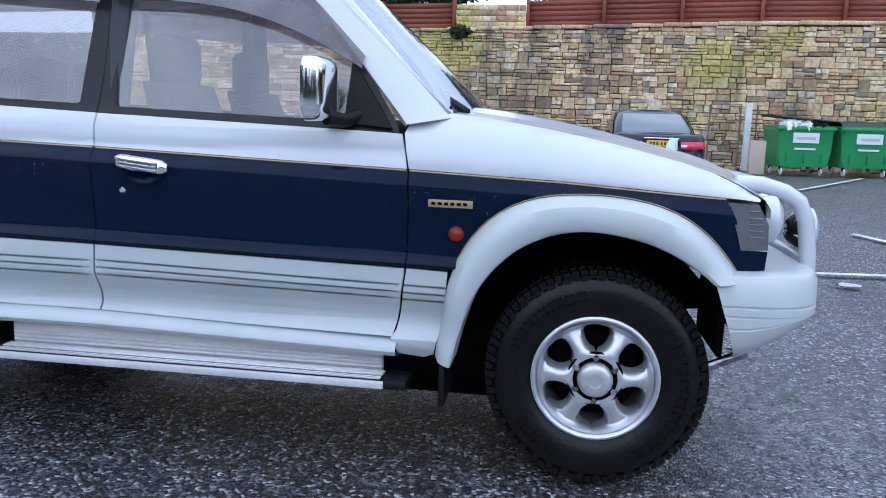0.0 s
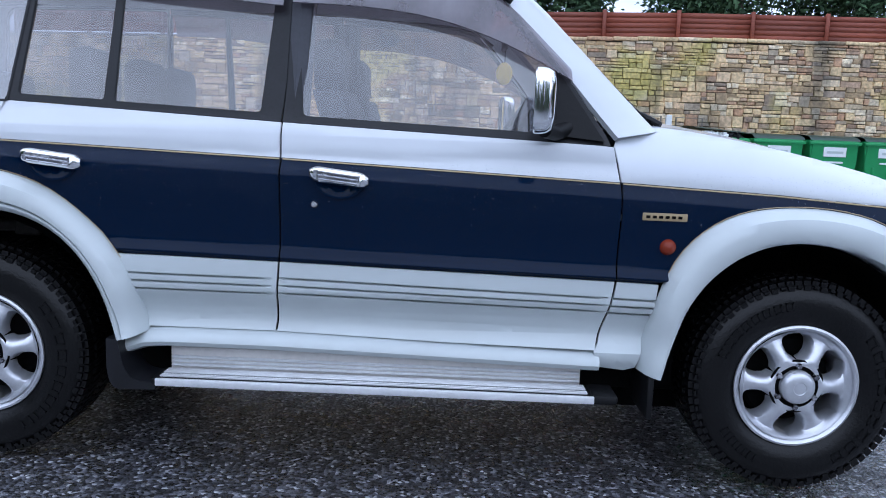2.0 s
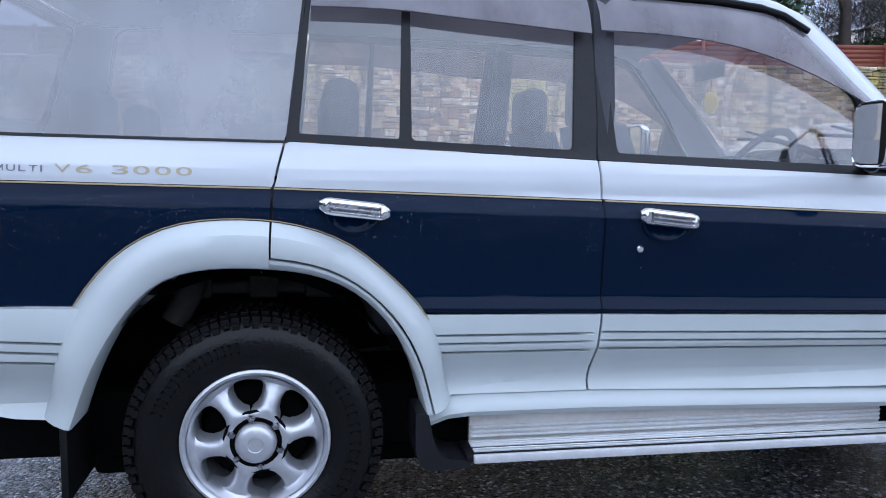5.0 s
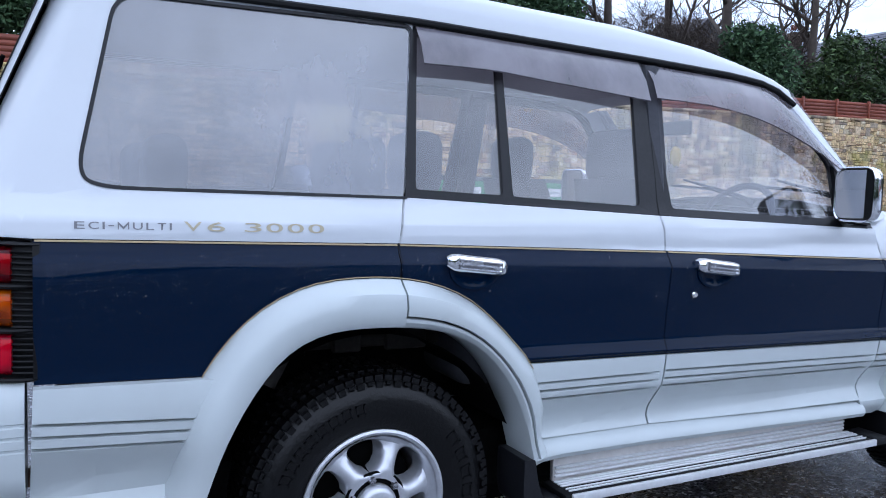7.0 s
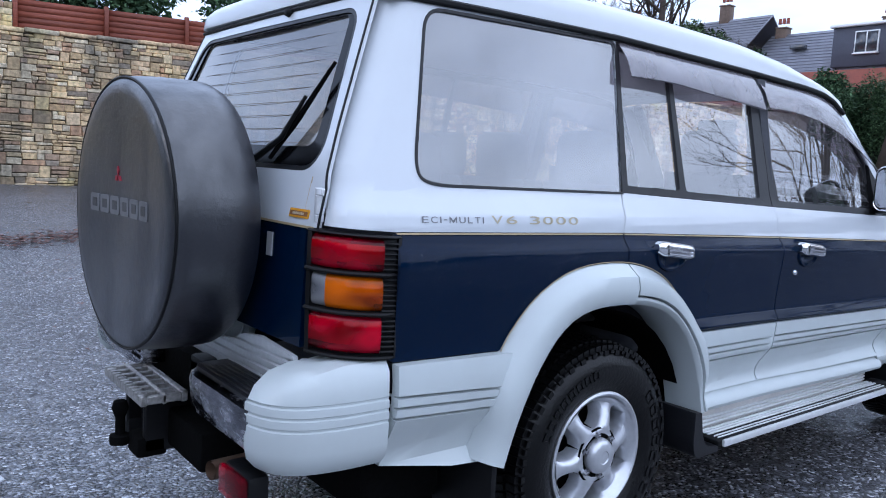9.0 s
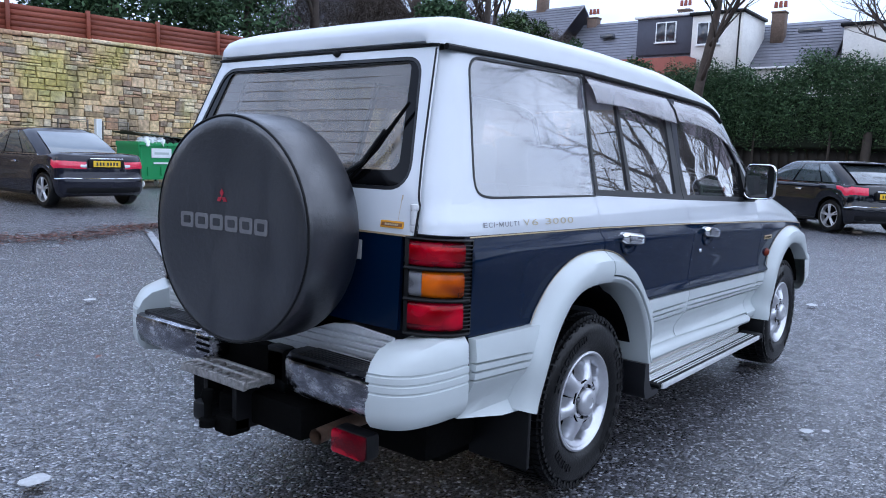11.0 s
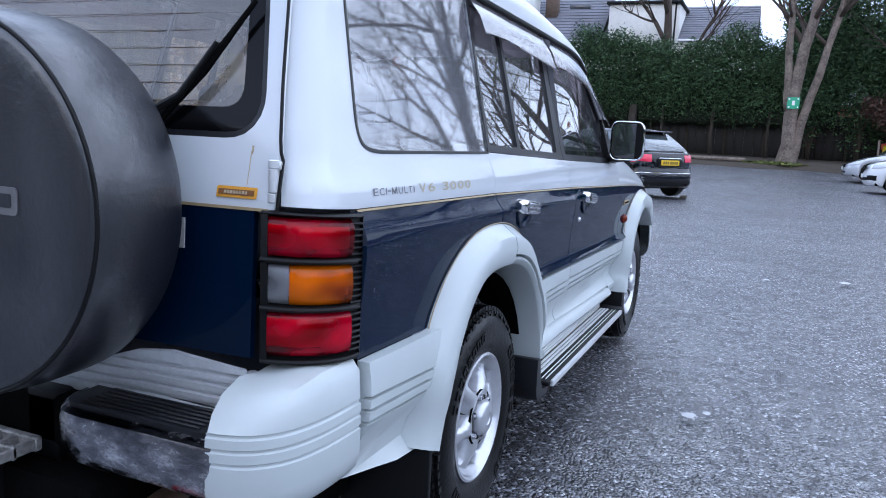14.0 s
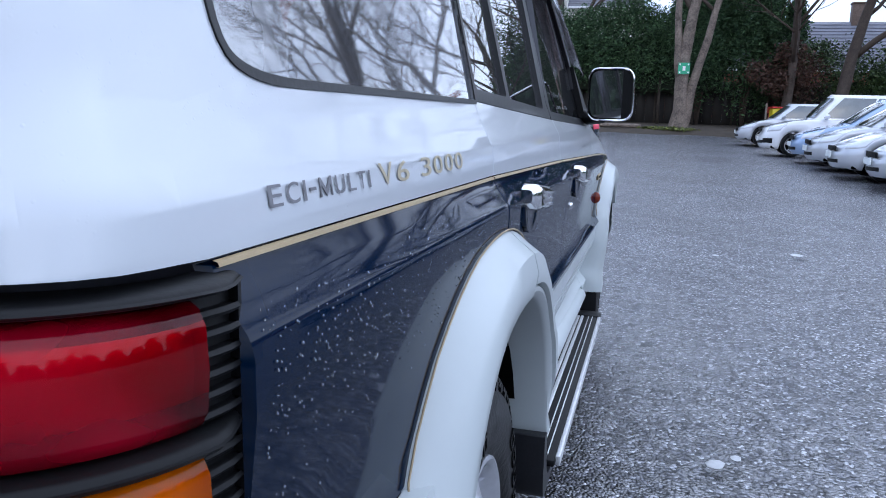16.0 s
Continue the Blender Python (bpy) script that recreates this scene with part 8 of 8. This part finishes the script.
# clothing banks at the far end
for (x, y, w, h, c, lab) in ((29.9, -4.95, .36, 1.22, (.62, .50, .02), "yellow recycling bank with a red lid"), (31.4, -5.6, .85, 1.0, (.45, .02, .02), "red metal recycling bank with a lid")):
    z = ground_z(x, y)
    b = thing("recycling_bank", (x, y, z), lab, "recycling bank")
    part("bank_body", boxed(x - .5, x + .5, y - w, y + w, z, z + h, .04), plain("bank_paint", c, .4), b)
    part("bank_lid", boxed(x - .56, x + .56, y - w - .06, y + w + .06, z + h, z + h + (.2 if w > .5 else .06), .025, 3), plain("bank_red", (.50, .02, .02), .4), b)
_b = bmesh.new()
tube(_b, [(29.5, -4.36, ground_z(29.5, -4.4)), (29.5, -4.36, 1.75)], .04, 8)
single("thin_post", _b, MAT["bark_grey"], "thin grey post by the recycling banks", "post")

# a bare thicket on the bank and dark trees behind the walk
_bl = [(x, y, z, 2.6, 1.6, 2.4) for x, y, z in ((13.0, 25.8, 7.6), (16.5, 25.5, 7.6), (20.0, 25.0, 7.6), (23.5, 26.5, 8.0), (27.0, 25.5, 7.8), (30.5, 26.5, 8.2), (34.0, 25.0, 7.6), (38.0, 26.0, 7.8), (42.0, 27.0, 8.0))]
tagged(leaf_cloud("thicket", _bl, 46000, .75, 51, MAT["twig"], None, "", -.9, .025), "bare brown winter thicket on the bank", "thicket", kind="stuff")
# unseen; raised to about 13 m to block low sky and dim the tailgate
for q, (x, y, hh) in enumerate(((-24, -16, 11.5), (-26, -9, 13.0), (-25, -2, 12.2), (-26, 5, 13.5), (-25, 12, 12.4), (-24, 19, 12.8))):
    s = thing("evergreen_tree", (x, y, 0), "unseen dark evergreen tree at the far side, raised to block low sky", "tree", "evergreens across the car park")
    bm = bmesh.new()
    tube(bm, [(x, y, -.1), (x, y, hh * .8)], [.3, .1], 8)
    part("trunk", bm, MAT["bark"], s, smooth=0)
    leaf_cloud("crown", [(x, y, hh * .55, 2.0, 3.8, hh * .5), (x, y - 2, hh * .35, 2.0, 2.2, hh * .33), (x, y + 2, hh * .35, 2.0, 2.2, hh * .33)], 7000, .55, 300 + q, MAT["conifer"], s)

_fern = leaf_cloud("fern", [(-3.05, WALL_Y - .12, wall_top(-3) - .12, .34, .16, .20)], 420, .16, 91, MAT["shrub"], None, "", .1, .3)
tagged(_fern, "small green fern growing out of the wall's coping", "plant")
# growth behind the fence on the wall
for q, (x, y, z, rx, ry, rz, mat, cnt) in enumerate((
        (-6, 24.5, 6.0, 4.0, 2.0, 2.2, "conifer", 12000), (1.5, 24.0, 6.0, 3.6, 2.0, 2.0, "conifer", 12000), (8.0, 24.0, 6.8, 3.8, 2.2, 2.8, "conifer", 16000), (13.8, 24.5, 7.2, 2.6, 2.2, 3.4, "conifer", 12000),
        (19.5, 25.5, 5.2, 2.2, 1.6, 1.3, "shrub", 6000), (24.3, 22.4, 6.5, 2.4, 1.7, 2.3, "conifer", 12000), (28.8, 22.0, 6.4, 2.6, 1.7, 2.5, "shrub", 10000), (33.5, 21.5, 5.6, 2.0, 1.5, 2.2, "conifer", 8000), (37.3, 18.8, 5.2, 1.6, 1.6, 2.2, "conifer", 7000))):
    s = thing("evergreen_tree", (x, y, wall_top(x) - .3), "dark evergreen growth behind the fence" if mat == "conifer" else "green evergreen shrub behind the fence", "tree", "evergreens behind the fence")
    bm = bmesh.new()
    tube(bm, [(x, y, wall_top(x) - .4), (x + .1, y, z), (x, y, z + rz * .7)], [.2, .14, .05], 8)
    part("trunk", bm, MAT["bark"], s, smooth=0)
    rr = random.Random(60 + q)
    blobs = [(x, y, z, rx * .8, ry, rz)] + [(x + rr.uniform(-.85, .85) * rx, y + rr.uniform(-.5, .5) * ry, z + rr.uniform(-.5, .8) * rz, rx * .35, ry * .5, rz * .4) for _ in range(10)]
    leaf_cloud("crown", blobs, cnt, .22, 70 + q, MAT[mat], s)
for q, (x, y, h, r) in enumerate(((17.5, 24.5, 11, .26), (21.5, 25.0, 12, .24), (26.0, 26.0, 13, .40), (30.5, 25.0, 12, .30), (34.0, 27.0, 12, .24))):
    bare_tree((x, y, 4.2), h, r, 80 + q, "bare twiggy tree on the bank behind the wall", .55, 4, group="bare trees on the bank")
_b = bmesh.new()
loft(_b, [[(x, WALL_Y + .45, wall_top(x) - .25), (x, WALL_Y + 8, wall_top(x) + .2), (x, WALL_Y + 30, wall_top(x) + 3.5), (x, WALL_Y + 60, wall_top(x) + 6)] for x in range(-60, 121, 10)])
bmesh.ops.recalc_face_normals(_b, faces=_b.faces)
single("upper_ground", _b, MAT["soil"], "sloping ground above the retaining wall", "ground", kind="structure", smooth=0)


# ---------------------------------------------------------------- houses up the slope
def house_window(y0, y1, z0, z1, parent, x, name="window"):
    w = part(name, boxed(x - .10, x + .02, y0 - .09, y1 + .09, z0 - .09, z1 + .09, .02, 1), MAT["pvc"], parent, "white-framed window", smooth=0)
    ym2 = (y0 + y1) / 2
    for a, b in ((y0, ym2 - .05), (ym2 + .05, y1)):
        part("pane", boxed(x - .12, x - .06, a, b, z0, z1), MAT["far_glass"], w, smooth=0)
    part("sill", boxed(x - .22, x + .02, y0 - .14, y1 + .14, z0 - .17, z0 - .08, .01, 1), MAT["pvc"], w, smooth=0)
    return w


def terrace(x, y0, y1, eaves, ridge, depth, wall_mat, label, turn=0.0):
    """A house whose long front faces -x, with a slate roof that slopes back to its ridge."""
    h = thing("house", (x, (y0 + y1) / 2, 3.0), label, "house", "terrace up the slope")
    part("wall", boxed(x, x + depth, y0, y1, 1.0, eaves), MAT[wall_mat], h, smooth=0)
    bm = bmesh.new()
    loft(bm, [[(x - .3, y, eaves - .05), (x + depth / 2, y, ridge), (x + depth + .3, y, eaves - .05), (x + depth + .3, y, eaves - .25), (x + depth / 2, y, ridge - .2), (x - .3, y, eaves - .25)] for y in (y0, y1)], True, True)
    bmesh.ops.recalc_face_normals(bm, faces=bm.faces)
    part("roof", bm, MAT["slate"], h, smooth=0)
    part("gutter", boxed(x - .42, x - .28, y0, y1, eaves - .22, eaves - .08, .02, 1), MAT["pvc"], h, smooth=0)
    # slate courses
    for k in range(1, 14):
        f = k / 14
        zz = eaves - .05 + (ridge - eaves + .05) * f
        xx = x - .3 + (depth / 2 + .3) * f
        part("slate_course", boxed(xx - .03, xx + .30, y0 + .02, y1 - .02, zz - .005, zz + .045), MAT["slate"], h, smooth=0)
    return h


def chimney(x, y, z0, z1, parent):
    c = part("chimney", boxed(x - .4, x + .4, y - .48, y + .48, z0, z1 - .35, .03, 1), MAT["brown_stone"], parent, smooth=0)
    part("chimney_cap", boxed(x - .46, x + .46, y - .54, y + .54, z1 - .35, z1 - .22, .02, 1), MAT["brown_stone"], c, smooth=0)
    for d in (-.35, 0, .35):
        bm = bmesh.new()
        tube(bm, [(x, y + d, z1 + .1), (x, y + d, z1 + .55)], [.15, .12], 10)
        part("chimney_pot", bm, MAT["brick"], c)


def dormer(x, y0, y1, z0, z1, depth, mat, parent, win):
    d = part("dormer", boxed(x, x + depth, y0, y1, z0, z1, .02, 1), MAT[mat], parent, "flat-roofed dormer", smooth=0)
    part("dormer_roof", boxed(x - .25, x + depth, y0 - .2, y1 + .2, z1, z1 + .22, .03, 1), MAT["pvc"] if mat != "render_white" else MAT["black"], d, smooth=0)
    for (a, b, c, e) in win:
        house_window(a, b, c, e, d, x)
    bm = bmesh.new()
    tube(bm, [(x - .08, y0 + .25, z0), (x - .08, y0 + .25, z1)], .06, 6)
    part("downpipe", bm, MAT["pvc"] if mat != "render_white" else MAT["black"], d)


hx = 54.0
h1 = terrace(hx, 20.5, 34.5, 9.6, 13.6, 9, "dark_brick", "brick terraced house with a dark grey flat-roofed dormer")
dormer(hx - .3, 22.0, 26.9, 9.9, 12.75, 5, "dormer_grey", h1, [(23.7, 25.2, 10.9, 12.3)])
chimney(hx + 4.5, 25.0, 12.2, 14.4, h1)
chimney(hx + 4.5, 33.5, 12.2, 14.4, h1)
house_window(23.4, 24.9, 7.6, 8.9, h1, hx)
house_window(29.0, 30.2, 7.4, 9.0, h1, hx)
part("extension", boxed(hx - 3, hx, 21.5, 28.0, 1, 9.3), MAT["brick"], h1, "red brick rear extension", smooth=0)
part("skylight", boxed(hx + 1.9, hx + 2.4, 30.2, 31.4, 11.9, 12.2, .02, 1), MAT["far_glass"], h1, smooth=0)
h2 = terrace(hx + 1, 12.5, 20.45, 8.8, 12.6, 9, "render_white", "white rendered house with a flat-roofed dormer")
dormer(hx - 1.2, 18.2, 22.0, 8.0, 12.5, 5, "render_white", h2, [(19.9, 21.5, 10.4, 11.9)])
chimney(hx + 3.6, 17.1, 10.8, 13.4, h2)
part("skylight", boxed(hx + 2.5, hx + 3.0, 13.8, 15.4, 11.35, 11.65, .02, 1), MAT["far_glass"], h2, smooth=0)
h3 = terrace(hx + 1.5, 1.5, 12.45, 8.9, 11.9, 9, "render_white", "white rendered house with a long flat dormer")
dormer(hx + .8, 6.8, 11.9, 8.4, 11.3, 5, "render_white", h3, [])
h4 = terrace(hx + 3, -48, 1.45, 4.7, 8.4, 9, "brick", "slate-roofed brick house beyond the trees")
chimney(hx + 7.5, -14, 7.6, 10.0, h4)
h6 = terrace(hx, 34.55, 80, 11.4, 15.4, 9, "brown_stone", "brown stone terraced house up the slope")
for _y in (36.4, 41.0, 46.5, 52.0, 58.0):
    house_window(_y, _y + 1.4, 9.1, 10.8, h6, hx)
for _y in (39, 49, 62):
    chimney(hx + 4.5, _y, 14.4, 16.9, h6)
h7 = terrace(hx - 20, 40, 50, 10.6, 14.0, 9, "render_white", "pale rendered house seen between the trees")
for _y in (41.5, 44, 46.5):
    house_window(_y, _y + 1.2, 9.0, 10.6, h7, hx - 20)

# ---------------------------------------------------------------- unseen, behind the camera: far trees, a low hedge and added backdrops
for q, (x, y, h, r, dp) in enumerate(((27.0, -10.9, 19, .42, 5), (37.0, -15.0, 17, .38, 4), (6.0, -46.0, 17, .40, 4), (-6.0, -50.0, 16, .36, 4), (-18.0, -44.0, 17, .38, 4))):
    bare_tree((x, y, ground_z(x, y)), h, r, 200 + q, "tall bare winter tree across the car park", .5, dp, fork=.22, group="trees across the car park")
_bl = []
_rr = random.Random(77)
for k in range(46):
    _x = -60 + k * 3.1
    _bl.append((_x, -58 + _rr.uniform(-1, 1), 1.6, 2.4, 1.5, 1.8 + _rr.uniform(-.4, 1.2)))
# the box is a dark core that stands for shade between the leaves
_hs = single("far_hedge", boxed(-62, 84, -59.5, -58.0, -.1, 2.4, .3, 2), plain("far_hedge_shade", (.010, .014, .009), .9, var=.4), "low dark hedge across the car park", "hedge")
tagged(leaf_cloud("hedge_foliage", _bl, 14000, .5, 12, MAT["shrub"], _hs), kind="stuff")
# row added so that doors and wet ground mirror dark trees, not low sky
for q in range(15):
    x, y, hh = -52 + q * 7.4 + _rr.uniform(-1.5, 1.5), -47 + _rr.uniform(-2, 2), 11.5 + _rr.uniform(-2.2, 2.6)
    s = thing("evergreen_tree", (x, y, 0), "unseen tall evergreen tree, added as a dark backdrop for reflections", "tree", "evergreens across the car park")
    bm = bmesh.new()
    tube(bm, [(x, y, -.1), (x + .2, y, hh * .4), (x, y, hh * .85)], [.34, .26, .07], 8)
    part("trunk", bm, MAT["bark"], s, smooth=0)
    leaf_cloud("crown", [(x, y, hh * .52, 3.6, 2.2, hh * .48), (x - 2.0, y, hh * .33, 2.6, 2.0, hh * .33), (x + 2.0, y, hh * .33, 2.6, 2.0, hh * .33)], 5200, .85, 330 + q, MAT["conifer"], s)
# unseen houses added for the mirrors, in brown stone to keep reflections dull
terrace(-75, -40, 30, 4.0, 7.5, 9, "brown_stone", "unseen row of brown stone houses, added to close the mirrored horizon")

# ---------------------------------------------------------------- marks, leaves and litter on the ground
def ground_strip(name, pts, w, label, mat="line_paint"):
    bm = bmesh.new()
    rows = []
    for i, (x, y) in enumerate(pts):
        p, q = pts[max(i - 1, 0)], pts[min(i + 1, len(pts) - 1)]
        t = Vector((q[0] - p[0], q[1] - p[1], 0)).normalized()
        n = Vector((-t.y, t.x, 0)) * w / 2
        z = ground_z(x, y) + .004
        rows.append([(x - n.x, y - n.y, z), (x + n.x, y + n.y, z)])
    loft(bm, rows)
    bmesh.ops.recalc_face_normals(bm, faces=bm.faces)
    if sum(f.normal.z for f in bm.faces) < 0:
        bmesh.ops.reverse_faces(bm, faces=bm.faces)
    return single(name, bm, MAT[mat], label, "road marking", "parking bay lines", "structure", smooth=0)


def seg(a, b, n=10):
    return [(a[0] + (b[0] - a[0]) * k / n, a[1] + (b[1] - a[1]) * k / n) for k in range(n + 1)]


for a, b in (((4.3, 12.8), (6.7, 16.5)), ((2.0, 4.25), (5.2, 4.6)), ((3.2, 6.9), (3.5, 5.9)), ((.5, 8.9), (-1.15, 5.5))):
    ground_strip("line_marking", seg(a, b), .09, "worn white parking line on the asphalt", "line_faint" if a[0] == .5 else "line_paint")


def scatter_leaves(name, count, area, seed, label, size=.06):
    rng = random.Random(seed)
    vs, fs = [], []
    for _ in range(count):
        x, y = area(rng)
        z = ground_z(x, y) + rng.uniform(.004, .014)
        s = size * rng.uniform(.5, 1.3)
        a = rng.uniform(0, 6.28)
        ca, sa = math.cos(a), math.sin(a)
        n = len(vs)
        tz = rng.uniform(-.6, .6)
        for u, v in ((-1, 0), (0, .55), (1.1, 0), (0, -.55)):
            vs.append((x + s * (u * ca - v * sa), y + s * (u * sa + v * ca), z + s * .4 * abs(v) + s * tz * .15 * u))
        fs.append((n, n + 1, n + 2, n + 3))
    me = bpy.data.meshes.new(name)
    me.from_pydata(vs, [], fs)
    me.materials.append(MAT["litter"])
    return tagged(new(name, me), label, "leaves", kind="stuff")


def _drift(rng):
    t = rng.random()
    x = -7.5 + 8.6 * t
    return x + rng.gauss(0, .15), 8.6 + .115 * (x + 4) + rng.gauss(0, .40) * (1 - .5 * t) + .22 * math.sin(x * 2.3)


scatter_leaves("fallen_leaves", 2600, _drift, 2, "drift of brown fallen leaves on the asphalt", .042)
scatter_leaves("fallen_leaves", 260, lambda r: (r.uniform(-8, 12), r.uniform(2.5, 15)), 3, "scattered brown leaves on the asphalt", .035)
for (x, y, s) in ((-1.325, -.527, .030), (-1.25, -.60, .018), (-4.22, 1.60, .050), (2.6, .4, .05), (3.2, -1.5, .05), (2.1, 3.8, .07), (-2.4, 4.8, .04), (2.9, -.81, .03)):
    bm = bmesh.new()
    bmesh.ops.create_icosphere(bm, subdivisions=2, radius=s)
    for v in bm.verts:
        k = 1 + .5 * noise.noise(v.co * 30 + Vector((x, y, 0)))
        v.co = Vector((x + v.co.x * k * 1.3, y + v.co.y * k, ground_z(x, y) + .003 + max(0, v.co.z) * .18))
    single("litter_scrap", bm, MAT["paper"], "flattened white paper scrap on the asphalt", "litter", "paper scraps")

# the stones that stand nearest, each on its own
_st, _wl = STONES
for x, z, vs, fs in _st:
    me = bpy.data.meshes.new("stone")
    me.from_pydata(vs, [], fs)
    me.materials.append(MAT["stone"])
    ob = new("stone", me)
    ob.parent = _wl
    ob.matrix_basis = Matrix.Translation((x, WALL_Y, z))
